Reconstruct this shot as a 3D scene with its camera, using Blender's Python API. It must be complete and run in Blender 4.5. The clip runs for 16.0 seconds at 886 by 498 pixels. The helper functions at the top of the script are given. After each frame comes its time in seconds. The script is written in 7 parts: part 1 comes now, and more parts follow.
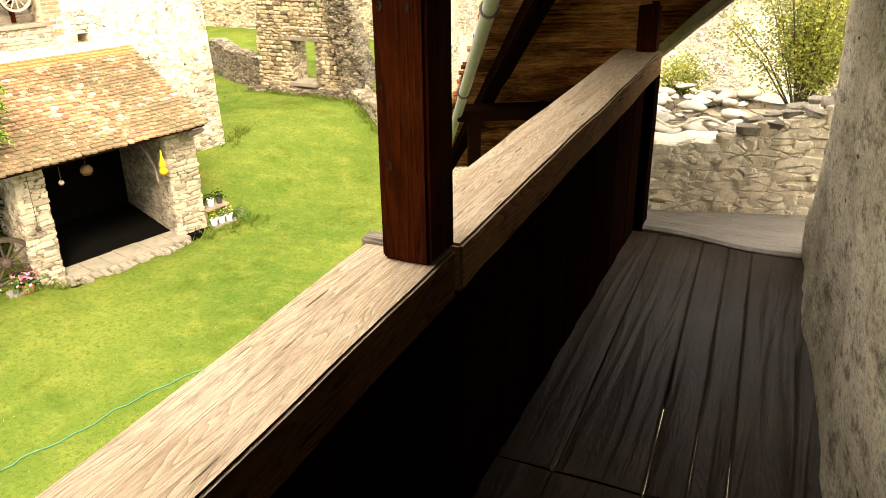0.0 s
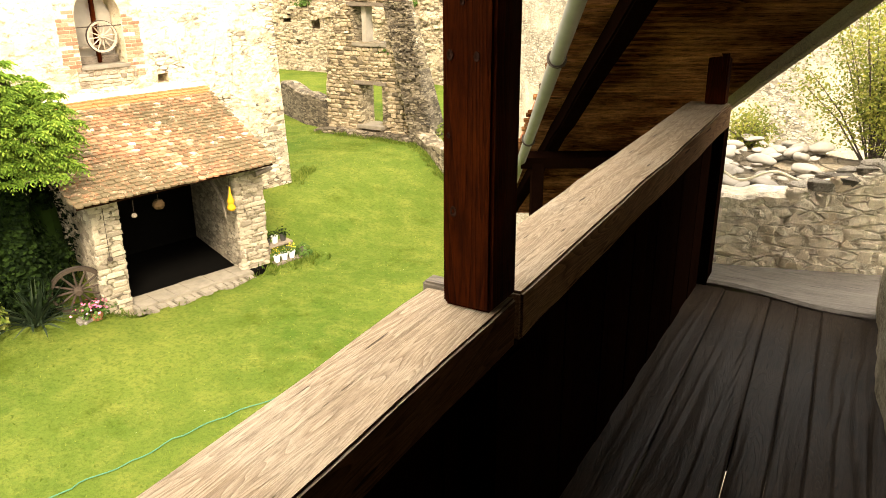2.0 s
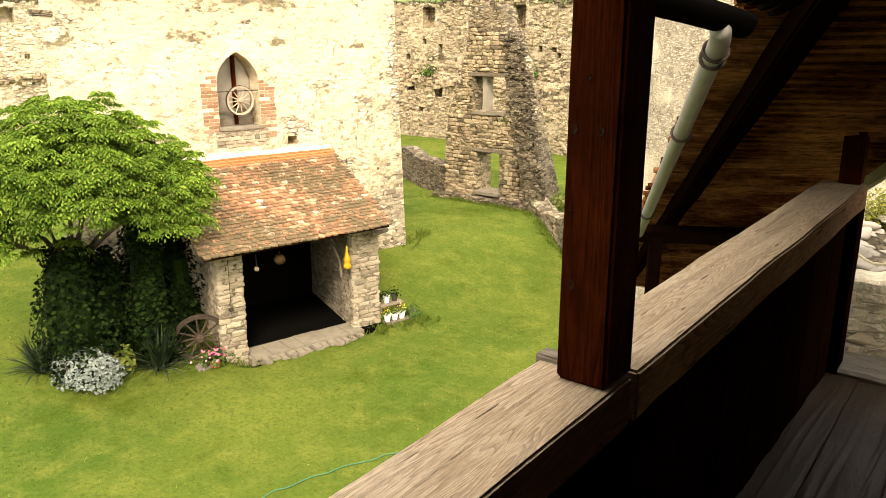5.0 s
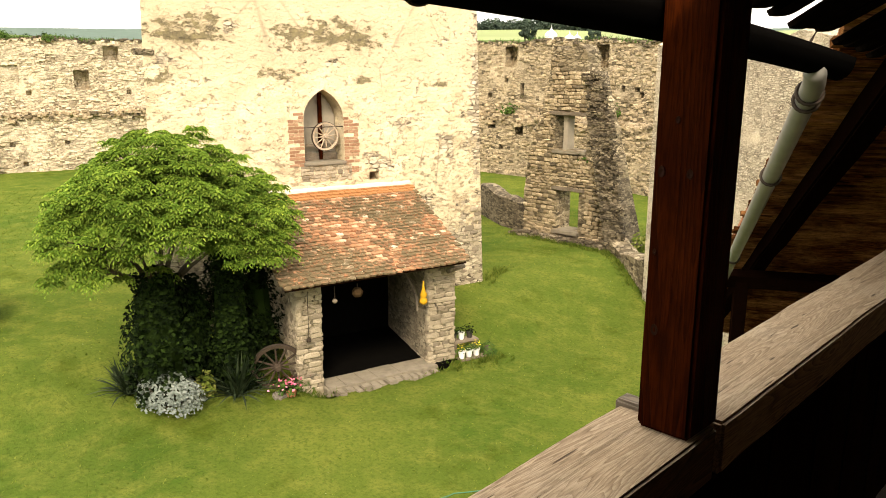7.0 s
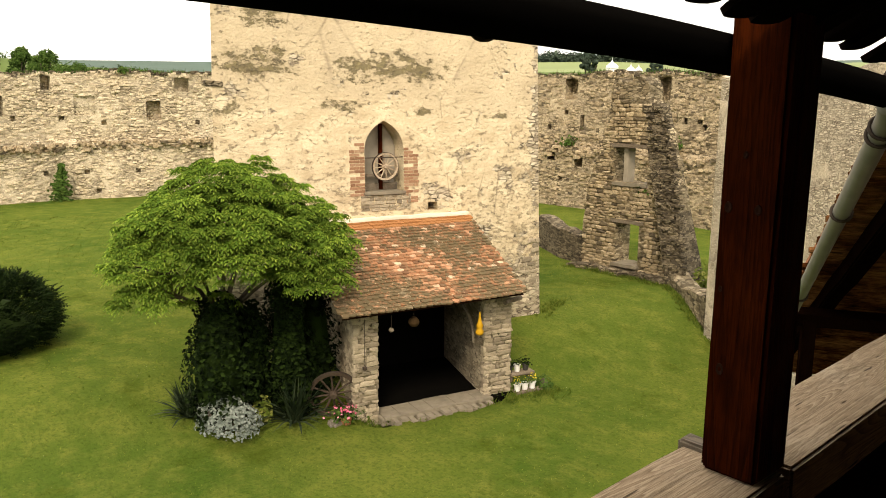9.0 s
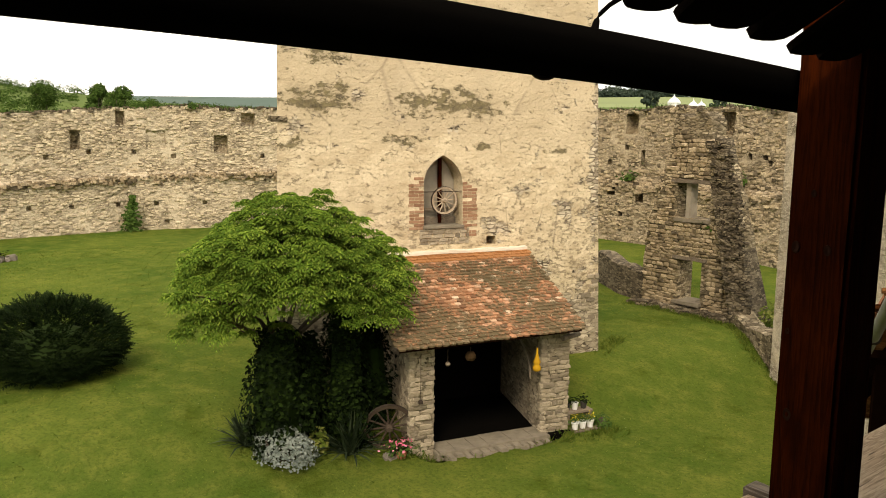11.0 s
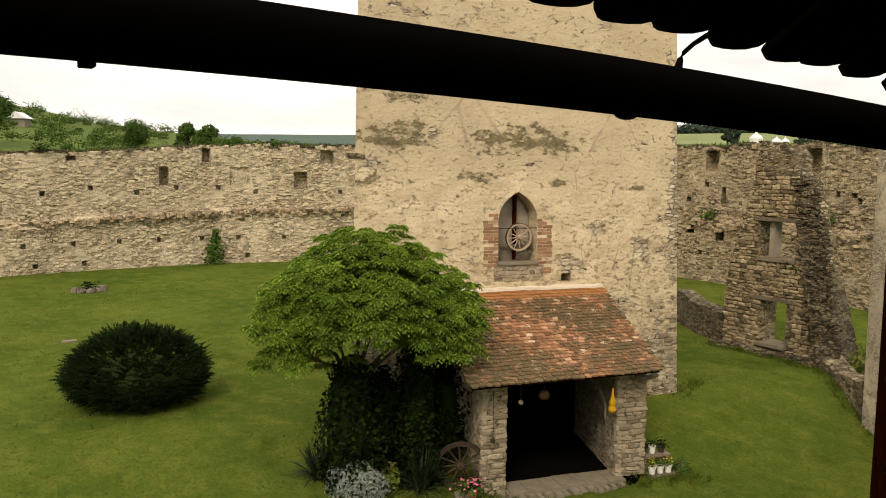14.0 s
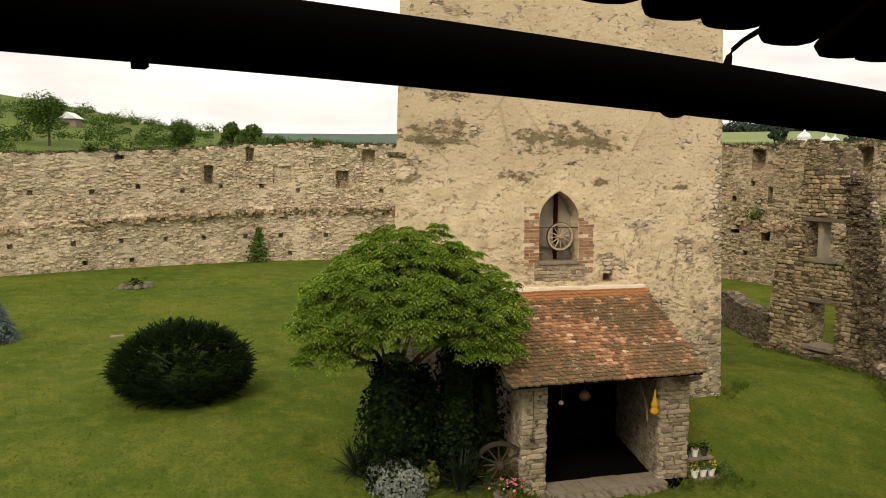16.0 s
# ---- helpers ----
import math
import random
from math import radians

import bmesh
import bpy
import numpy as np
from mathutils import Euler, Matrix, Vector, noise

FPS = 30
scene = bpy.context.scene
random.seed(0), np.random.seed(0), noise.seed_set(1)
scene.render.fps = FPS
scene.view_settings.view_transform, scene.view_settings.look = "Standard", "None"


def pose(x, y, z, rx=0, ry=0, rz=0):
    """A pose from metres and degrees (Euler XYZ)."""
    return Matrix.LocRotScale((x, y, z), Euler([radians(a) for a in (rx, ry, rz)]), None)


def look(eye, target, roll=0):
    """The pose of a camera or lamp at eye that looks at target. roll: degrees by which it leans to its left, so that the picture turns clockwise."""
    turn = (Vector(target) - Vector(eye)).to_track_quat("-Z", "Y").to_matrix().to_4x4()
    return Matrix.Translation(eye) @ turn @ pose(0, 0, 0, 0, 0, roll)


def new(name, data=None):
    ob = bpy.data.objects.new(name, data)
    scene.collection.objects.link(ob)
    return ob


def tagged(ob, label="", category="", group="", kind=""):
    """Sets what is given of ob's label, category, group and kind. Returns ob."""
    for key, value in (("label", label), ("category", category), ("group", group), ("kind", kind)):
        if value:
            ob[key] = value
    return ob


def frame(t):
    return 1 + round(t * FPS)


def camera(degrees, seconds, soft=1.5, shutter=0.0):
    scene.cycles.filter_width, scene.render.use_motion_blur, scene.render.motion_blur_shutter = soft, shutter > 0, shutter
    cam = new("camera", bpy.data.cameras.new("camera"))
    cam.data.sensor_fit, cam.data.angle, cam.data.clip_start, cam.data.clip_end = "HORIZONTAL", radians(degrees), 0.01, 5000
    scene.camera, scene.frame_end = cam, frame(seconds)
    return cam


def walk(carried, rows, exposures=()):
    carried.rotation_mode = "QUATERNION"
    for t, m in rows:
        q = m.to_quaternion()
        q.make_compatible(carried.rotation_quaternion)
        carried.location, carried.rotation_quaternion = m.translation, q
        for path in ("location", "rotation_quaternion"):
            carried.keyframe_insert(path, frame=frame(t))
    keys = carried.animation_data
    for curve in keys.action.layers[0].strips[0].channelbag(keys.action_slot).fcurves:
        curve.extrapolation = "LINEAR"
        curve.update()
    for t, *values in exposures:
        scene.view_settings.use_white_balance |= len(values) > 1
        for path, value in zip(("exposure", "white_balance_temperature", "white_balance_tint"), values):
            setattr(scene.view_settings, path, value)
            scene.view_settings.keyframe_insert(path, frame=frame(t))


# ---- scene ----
cam = camera(58.5, 16.0, soft=0.95)
PATH = [
    (0.0, pose(0.0000, 0.0000, 6.2000, 66.337, 0.816, 24.584)),
    (0.5, pose(-0.0010, 0.0003, 6.2016, 67.376, 0.742, 25.117)),
    (1.0, pose(-0.0030, -0.0001, 6.2028, 68.192, 0.648, 26.464)),
    (1.5, pose(-0.0050, -0.0007, 6.2039, 68.851, 0.492, 27.888)),
    (2.0, pose(-0.0071, -0.0014, 6.2049, 69.558, 0.360, 29.330)),
    (2.5, pose(-0.0089, -0.0020, 6.2059, 70.186, 0.261, 30.593)),
    (3.0, pose(-0.0109, -0.0027, 6.2073, 71.035, 0.168, 31.931)),
    (3.5, pose(-0.0128, -0.0034, 6.2085, 71.811, 0.135, 33.187)),
    (4.0, pose(-0.0150, -0.0044, 6.2099, 72.694, 0.038, 34.727)),
    (4.5, pose(-0.0172, -0.0054, 6.2112, 73.540, 0.002, 36.273)),
    (7.0, pose(-0.0271, -0.0118, 6.2167, 76.980, -0.264, 43.602)),
    (7.5, pose(-0.0285, -0.0129, 6.2175, 77.480, -0.336, 44.710)),
    (8.0, pose(-0.0297, -0.0139, 6.2184, 78.039, -0.327, 45.680)),
    (8.5, pose(-0.0310, -0.0149, 6.2193, 78.569, -0.331, 46.673)),
    (9.0, pose(-0.0324, -0.0162, 6.2203, 79.156, -0.399, 47.847)),
    (11.5, pose(-0.0338, -0.0160, 6.2253, 82.222, -0.454, 53.175)),
    (12.0, pose(-0.0350, -0.0172, 6.2263, 82.868, -0.451, 54.205)),
    (12.5, pose(-0.0359, -0.0181, 6.2272, 83.408, -0.498, 54.915)),
    (13.0, pose(-0.0368, -0.0190, 6.2281, 83.914, -0.494, 55.708)),
    (13.5, pose(-0.0377, -0.0200, 6.2284, 84.124, -0.479, 56.514)),
    (14.0, pose(-0.0387, -0.0213, 6.2284, 84.139, -0.501, 57.491)),
    (14.5, pose(-0.0396, -0.0226, 6.2285, 84.172, -0.510, 58.436)),
    (15.0, pose(-0.0404, -0.0236, 6.2285, 84.173, -0.545, 59.286)),
    (15.5, pose(-0.0411, -0.0246, 6.2284, 84.141, -0.467, 59.945)),
    (16.0, pose(-0.0415, -0.0252, 6.2283, 84.037, -0.504, 60.420)),
]
STOPS = [(0.0, 2.75), (2.0, 2.55), (3.5, 2.3), (4.5, 2.15), (7.0, 1.72), (9.0, 1.20), (11.5, 0.78), (13.5, 0.50), (16.0, 0.40)]
EXPOSURES = [(t, s, 7900, 12) for t, s in STOPS]
walk(cam, PATH, EXPOSURES)

# ---- light: overcast sky with a weak wide sun ----
world = bpy.data.worlds.new("world")
scene.world = world
world.use_nodes = True
wn, wl = world.node_tree.nodes, world.node_tree.links
wn.clear()
SUN_ELEV, SUN_ROT = radians(52), radians(120)
sky = wn.new("ShaderNodeTexSky")
sky.sky_type, sky.sun_disc = "NISHITA", False
sky.sun_elevation, sky.sun_rotation = SUN_ELEV, SUN_ROT
sky.dust_density, sky.air_density = 4.0, 1.0
wtc, wmap = wn.new("ShaderNodeTexCoord"), wn.new("ShaderNodeMapping")
wmap.inputs["Scale"].default_value = (1.0, 1.0, 5.0)
cloud = wn.new("ShaderNodeTexNoise")
cloud.inputs["Scale"].default_value, cloud.inputs["Detail"].default_value = 2.2, 6
cramp = wn.new("ShaderNodeValToRGB")
cramp.color_ramp.elements[0].position, cramp.color_ramp.elements[0].color = 0.30, (7.0, 7.6, 8.4, 1)
cramp.color_ramp.elements[1].position, cramp.color_ramp.elements[1].color = 0.62, (12.9, 13.4, 14.0, 1)
wmix = wn.new("ShaderNodeMixRGB")
wmix.inputs[0].default_value = 0.9
wbg, wout = wn.new("ShaderNodeBackground"), wn.new("ShaderNodeOutputWorld")
wbg.inputs[1].default_value = 0.085
wl.new(wtc.outputs["Generated"], wmap.inputs[0])
wl.new(wmap.outputs[0], cloud.inputs["Vector"])
wl.new(cloud.outputs[0], cramp.inputs[0])
wl.new(sky.outputs[0], wmix.inputs[1])
wl.new(cramp.outputs[0], wmix.inputs[2])
# an overcast sky: brighter overhead than at the horizon
wsep, wgrad = wn.new("ShaderNodeSeparateXYZ"), wn.new("ShaderNodeMapRange")
wgrad.inputs["From Min"].default_value, wgrad.inputs["From Max"].default_value = -0.1, 1.0
wgrad.inputs["To Min"].default_value, wgrad.inputs["To Max"].default_value = 0.80, 1.45
wmul = wn.new("ShaderNodeVectorMath")
wmul.operation = "SCALE"
wl.new(wtc.outputs["Generated"], wsep.inputs[0])
wl.new(wsep.outputs["Z"], wgrad.inputs[0])
wl.new(wmix.outputs[0], wmul.inputs[0])
wl.new(wgrad.outputs[0], wmul.inputs["Scale"])
wl.new(wmul.outputs[0], wbg.inputs[0])
wl.new(wbg.outputs[0], wout.inputs[0])
sun = new("sun", bpy.data.lights.new("sun", "SUN"))
sun.data.energy, sun.data.angle, sun.data.color = 1.3, radians(14), (1.0, 0.95, 0.86)
sun.matrix_world = look((6, -10, 40), (-8, 6, 20))


# ---- helpers for materials ----
class Mat:
    """A small builder for node materials on object coordinates."""

    def __init__(self, name, rough=0.9, metal=0.0):
        self.m = bpy.data.materials.new(name)
        self.m.use_nodes = True
        self.n, self.l = self.m.node_tree.nodes, self.m.node_tree.links
        self.b = self.n["Principled BSDF"]
        self.b.inputs["Roughness"].default_value = rough
        self.b.inputs["Metallic"].default_value = metal
        self.b.inputs["Specular IOR Level"].default_value = 0.10
        self.tc = self.n.new("ShaderNodeTexCoord")
        self.height = None

    def coords(self, scale=(1, 1, 1), rot=(0, 0, 0), source="Object"):
        mp = self.n.new("ShaderNodeMapping")
        mp.inputs["Scale"].default_value, mp.inputs["Rotation"].default_value = scale, rot
        self.l.new(self.tc.outputs[source], mp.inputs[0])
        return mp.outputs[0]

    def noise(self, scale, detail=5, co=None, rough=0.6, distort=0.0):
        t = self.n.new("ShaderNodeTexNoise")
        t.inputs["Scale"].default_value, t.inputs["Detail"].default_value = scale, detail
        t.inputs["Roughness"].default_value, t.inputs["Distortion"].default_value = rough, distort
        self.l.new(co or self.tc.outputs["Object"], t.inputs["Vector"])
        return t.outputs[0]

    def voronoi(self, scale, feature="F1", co=None, out=0, rand=1.0):
        t = self.n.new("ShaderNodeTexVoronoi")
        t.feature = feature
        t.inputs["Scale"].default_value, t.inputs["Randomness"].default_value = scale, rand
        self.l.new(co or self.tc.outputs["Object"], t.inputs["Vector"])
        return t.outputs[out]

    def wave(self, scale, distort, co=None, detail=3, dscale=1.0, axis="X"):
        t = self.n.new("ShaderNodeTexWave")
        t.bands_direction = axis
        t.inputs["Scale"].default_value, t.inputs["Distortion"].default_value = scale, distort
        t.inputs["Detail"].default_value, t.inputs["Detail Scale"].default_value = detail, dscale
        self.l.new(co or self.tc.outputs["Object"], t.inputs["Vector"])
        return t.outputs[1]

    def ramp(self, fac, *stops):
        r = self.n.new("ShaderNodeValToRGB")
        e = r.color_ramp.elements
        while len(e) < len(stops):
            e.new(0.5)
        for el, (p, c) in zip(e, stops):
            c = (c, c, c) if isinstance(c, (int, float)) else c
            el.position, el.color = p, (*c, 1)
        self.l.new(fac, r.inputs[0])
        return r.outputs[0]

    def mix(self, fac, a, b, kind="MIX"):
        x = self.n.new("ShaderNodeMixRGB")
        x.blend_type = kind
        for s, v in zip(x.inputs, (fac, a, b)):
            if isinstance(v, (int, float)):
                s.default_value = v if s.type == "VALUE" else (v, v, v, 1)
            elif isinstance(v, tuple):
                s.default_value = (*v, 1)
            else:
                self.l.new(v, s)
        return x.outputs[0]

    def math(self, op, a, b=0.0):
        x = self.n.new("ShaderNodeMath")
        x.operation = op
        for s, v in zip(x.inputs, (a, b)):
            if isinstance(v, (int, float)):
                s.default_value = v
            else:
                self.l.new(v, s)
        return x.outputs[0]

    def zval(self):
        s = self.n.new("ShaderNodeSeparateXYZ")
        self.l.new(self.tc.outputs["Object"], s.inputs[0])
        return s.outputs

    def random(self):
        return self.n.new("ShaderNodeObjectInfo").outputs["Random"]

    def island(self):
        return self.n.new("ShaderNodeNewGeometry").outputs["Random Per Island"]

    def done(self, color, height=None, strength=0.5, dist=0.02, rough=None):
        if isinstance(color, tuple):
            self.b.inputs["Base Color"].default_value = (*color, 1)
        else:
            self.l.new(color, self.b.inputs["Base Color"])
        if rough is not None:
            self.l.new(rough, self.b.inputs["Roughness"])
        if height is not None:
            bp = self.n.new("ShaderNodeBump")
            bp.inputs["Strength"].default_value, bp.inputs["Distance"].default_value = strength, dist
            self.l.new(height, bp.inputs["Height"])
            self.l.new(bp.outputs[0], self.b.inputs["Normal"])
        return self.m


def masonry(name, light, mid, dark, stone=3.2, plaster=None, bare=(0.45, 0.6), dirt=0.5, depth=0.05):
    """Rubble masonry: flat irregular stones in mortar; plaster=(a, b) colours covers the part that noise chooses."""
    m = Mat(name, 0.95)
    warp = m.noise(1.7, 4)
    co = m.n.new("ShaderNodeMixRGB")
    co.blend_type, co.inputs[0].default_value = "ADD", 0.55
    m.l.new(m.coords((stone * 1.2, stone * 1.2, stone * 3.6)), co.inputs[1])
    m.l.new(warp, co.inputs[2])
    c = m.mix(0.35, co.outputs[0], m.noise(stone * 1.9, 3, None, 0.6), "ADD")
    edge = m.voronoi(1.0, "DISTANCE_TO_EDGE", c)
    cell = m.voronoi(1.0, "F1", c, 1)
    sep = m.n.new("ShaderNodeSeparateColor")
    m.l.new(cell, sep.inputs[0])
    tone = m.ramp(sep.outputs[0], (0.0, dark), (0.35, mid), (0.8, light), (1.0, tuple(v * 1.12 for v in light)))
    ragged = m.math("ADD", edge, m.math("MULTIPLY", m.math("SUBTRACT", m.noise(9.0, 6, None, 0.75), 0.5), 0.30))
    joint = m.ramp(ragged, (0.015, 0.0), (0.10, 1.0))
    deep = m.ramp(m.noise(2.3, 5, None, 0.7), (0.42, 0.0), (0.6, 1.0))
    mortar = m.mix(deep, tuple(v * 0.55 for v in dark), m.mix(m.noise(11.0, 4), mid, light))
    col = m.mix(joint, mortar, tone)
    grain = m.noise(26.0, 6, None, 0.7)
    h = m.math("ADD", joint, m.math("MULTIPLY", sep.outputs[1], 0.7))
    stain = m.ramp(m.noise(0.45, 7, None, 0.7, 0.4), (0.44, 0.0), (0.64, 1.0))
    col = m.mix(m.math("MULTIPLY", stain, dirt), col, tuple(v * 0.6 for v in dark))
    if plaster:
        cover = m.ramp(m.noise(0.6, 10, None, 0.74, 0.3), (bare[0], 0.0), (bare[1], 1.0))
        pc = m.mix(m.noise(0.9, 7, None, 0.7), plaster[0], plaster[1])
        pc = m.mix(m.ramp(m.noise(5.0, 7, None, 0.75), (0.52, 0.0), (0.70, 0.7)), pc, tuple(v * 0.5 for v in plaster[1]))
        col = m.mix(cover, col, pc)
        h = m.mix(cover, h, m.math("ADD", m.math("MULTIPLY", m.noise(3.0, 6, None, 0.7), 0.8), 1.0))
    col = m.mix(m.math("MULTIPLY", m.ramp(grain, (0.38, 1.0), (0.6, 0.0)), 0.5), col, tuple(v * 0.45 for v in mid))
    h = m.math("ADD", h, m.math("MULTIPLY", grain, 0.5))
    return m.done(col, h, 1.0, depth)


def timber(name, base, dark, light, axis="Y", freq=9.0, rough=0.8, knots=True, contrast=1.0, spec=0.25):
    """Weathered wood with long grain along one axis of the part."""
    m = Mat(name, rough)
    m.b.inputs["Specular IOR Level"].default_value = spec
    sq = {"X": (0.07, 1, 1), "Y": (1, 0.07, 1), "Z": (1, 1, 0.07)}[axis]
    co = m.coords(sq)
    warp = m.coords(tuple(v * 1.0 for v in sq))
    shift = m.n.new("ShaderNodeMixRGB")
    shift.blend_type, shift.inputs[0].default_value = "ADD", 1.0
    m.l.new(co, shift.inputs[1])
    rnd = m.n.new("ShaderNodeObjectInfo")
    mul = m.math("MULTIPLY", rnd.outputs["Random"], 9.0)
    m.l.new(mul, shift.inputs[2])
    c = shift.outputs[0]
    rings = m.noise(freq * 0.9, 2, c, 0.4, 0.9)
    lines = m.math("FRACT", m.math("MULTIPLY", rings, 30.0))
    late = m.ramp(lines, (0.0, 0.25), (0.55, 0.75), (0.92, 1.0), (1.0, 0.1))
    fine = m.noise(freq * 26, 4, c, 0.7)
    blot = m.noise(2.2, 5)
    col = m.mix(late, dark, base)
    col = m.mix(m.math("MULTIPLY", m.ramp(blot, (0.42, 0.0), (0.7, 1.0)), 0.55 * contrast), col, light)
    col = m.mix(m.math("MULTIPLY", m.ramp(fine, (0.36, 1.0), (0.56, 0.0)), 0.5 * contrast), col, tuple(v * 0.45 for v in dark))
    crack = m.ramp(m.noise(freq * 7, 1, c, 0.3), (0.235, 1.0), (0.26, 0.0))
    col = m.mix(m.math("MULTIPLY", crack, 0.8), col, tuple(v * 0.2 for v in dark))
    tint = m.ramp(rnd.outputs["Random"], (0.0, 0.78), (1.0, 1.12))
    col = m.mix(1.0, col, tint, "MULTIPLY")
    h = m.math("SUBTRACT", m.math("ADD", m.math("MULTIPLY", late, 0.6), m.math("MULTIPLY", fine, 0.6)), m.math("MULTIPLY", crack, 1.5))
    return m.done(col, h, 0.55, 0.004)


def foliage(name, a, b, c, rough=0.55, trans=0.0):
    m = Mat(name, rough + 0.25)
    col = m.ramp(m.island(), (0.0, a), (0.5, b), (1.0, c))
    col = m.mix(m.ramp(m.noise(1.4, 3), (0.35, 0.0), (0.7, 0.6)), col, tuple(v * 0.6 for v in a))
    m.l.new(col, m.b.inputs["Base Color"])
    m.b.inputs["Specular IOR Level"].default_value = 0.05
    if trans:
        tr, mx = m.n.new("ShaderNodeBsdfTranslucent"), m.n.new("ShaderNodeMixShader")
        m.l.new(col, tr.inputs[0])
        mx.inputs[0].default_value = trans
        m.l.new(m.b.outputs[0], mx.inputs[1])
        m.l.new(tr.outputs[0], mx.inputs[2])
        m.l.new(mx.outputs[0], m.n["Material Output"].inputs[0])
    return m.m


def plain(name, color, rough=0.7, metal=0.0, vary=0.25, scale=14.0, spec=0.08):
    m = Mat(name, rough, metal)
    m.b.inputs["Specular IOR Level"].default_value = spec
    n = m.noise(scale, 6)
    col = m.mix(n, tuple(v * (1 - vary) for v in color), tuple(min(1, v * (1 + vary)) for v in color))
    col = m.mix(m.math("MULTIPLY", m.ramp(m.noise(scale * 0.2, 5), (0.5, 0.0), (0.75, 1.0)), vary), col, tuple(v * 0.4 for v in color))
    return m.done(col, n, 0.25, 0.004)


# ---- materials ----
def tower_material():
    """Flaking lime plaster over coursed rubble, with lichen islands where the frost has lifted it."""
    m = Mat("tower_plaster", 0.95)
    x = m.zval()

    def islands(*spots):
        total = None
        for cx, cz, rx, rz in spots:
            dx = m.math("MULTIPLY", m.math("SUBTRACT", x[0], cx), 1 / rx)
            dz = m.math("MULTIPLY", m.math("SUBTRACT", x[2], cz), 1 / rz)
            q = m.math("MAXIMUM", m.math("SUBTRACT", 1.0, m.math("ADD", m.math("MULTIPLY", dx, dx), m.math("MULTIPLY", dz, dz))), 0.0)
            total = q if total is None else m.math("MAXIMUM", total, q)
        return total

    warp = m.noise(1.2, 3)
    co = m.n.new("ShaderNodeMixRGB")
    co.blend_type, co.inputs[0].default_value = "ADD", 0.5
    m.l.new(m.coords((4.6, 4.6, 12.5)), co.inputs[1])
    m.l.new(warp, co.inputs[2])
    cw = m.mix(0.3, co.outputs[0], m.noise(9.0, 3), "ADD")
    edge = m.voronoi(1.0, "DISTANCE_TO_EDGE", cw)
    cell = m.voronoi(1.0, "F1", cw, 1)
    sep = m.n.new("ShaderNodeSeparateColor")
    m.l.new(cell, sep.inputs[0])
    ragged = m.math("ADD", edge, m.math("MULTIPLY", m.math("SUBTRACT", m.noise(14.0, 5, None, 0.75), 0.5), 0.25))
    joint = m.ramp(ragged, (0.02, 0.0), (0.13, 1.0))
    stone = m.ramp(sep.outputs[0], (0.0, (0.20, 0.16, 0.115)), (0.4, (0.46, 0.385, 0.275)), (1.0, (0.70, 0.60, 0.445)))
    stone = m.mix(joint, m.mix(m.ramp(m.noise(5, 5), (0.42, 0.0), (0.58, 1.0)), (0.07, 0.052, 0.036), (0.46, 0.375, 0.265)), stone)
    # smooth buff render above a ragged line, paler crumbling lime below it
    line = m.math("ADD", m.math("ADD", x[2], m.math("MULTIPLY", x[0], 0.05)), m.math("MULTIPLY", m.math("SUBTRACT", m.noise(0.7, 9, None, 0.7), 0.5), 2.6))
    up = m.ramp(m.math("MULTIPLY", line, 0.1), (0.625, 0.0), (0.65, 1.0))
    low = m.mix(m.ramp(m.noise(1.7, 9, m.coords((1, 1, 1.7)), 0.72), (0.34, 0.0), (0.62, 1.0)), (0.47, 0.365, 0.23), (0.70, 0.58, 0.395))
    high = m.mix(m.ramp(m.noise(0.7, 8, None, 0.66), (0.35, 0.0), (0.65, 1.0)), (0.47, 0.375, 0.245), (0.60, 0.49, 0.33))
    high = m.mix(m.ramp(m.noise(0.5, 6, m.coords((1, 1, 0.35)), 0.6), (0.52, 0.0), (0.66, 0.5)), high, (0.44, 0.36, 0.25))
    pl = m.mix(up, low, high)
    # lifted flakes in short courses: dark undercut crumbs
    where = m.ramp(m.noise(0.85, 5, None, 0.6), (0.38, -0.17), (0.66, 0.02))
    lower = m.ramp(m.math("MULTIPLY", x[2], 0.1), (0.20, 0.06), (0.50, 0.015), (0.66, -0.12), (1.0, -0.15))
    crumbs = m.noise(6.5, 12, m.coords((1, 1, 2.0)), 0.82)
    fleck = m.ramp(m.math("ADD", m.math("ADD", crumbs, where), lower), (0.585, 0.0), (0.615, 1.0))
    pl = m.mix(m.math("MULTIPLY", fleck, 0.7), pl, m.mix(m.noise(17, 4), (0.10, 0.072, 0.045), (0.40, 0.305, 0.195)))
    # bare masonry at the foot, at the corner and in a few islands
    n1 = m.noise(1.25, 10, m.coords((1, 1, 1.3)), 0.72)
    lowpart = m.ramp(m.math("MULTIPLY", x[2], 0.1), (0.14, 0.30), (0.27, 0.07), (0.38, -0.04), (0.60, -0.12))
    spots = islands((10.75, 4.35, 0.75, 0.42), (9.3, 4.75, 0.45, 0.25), (8.5, 4.1, 0.9, 0.35), (11.5, 5.6, 0.35, 2.6), (6.2, 4.1, 0.55, 0.4), (9.6, 3.0, 1.0, 0.35))
    bare = m.ramp(m.math("ADD", m.math("ADD", n1, lowpart), m.math("MULTIPLY", spots, 0.17)), (0.60, 0.0), (0.63, 1.0))
    col = m.mix(bare, pl, stone)
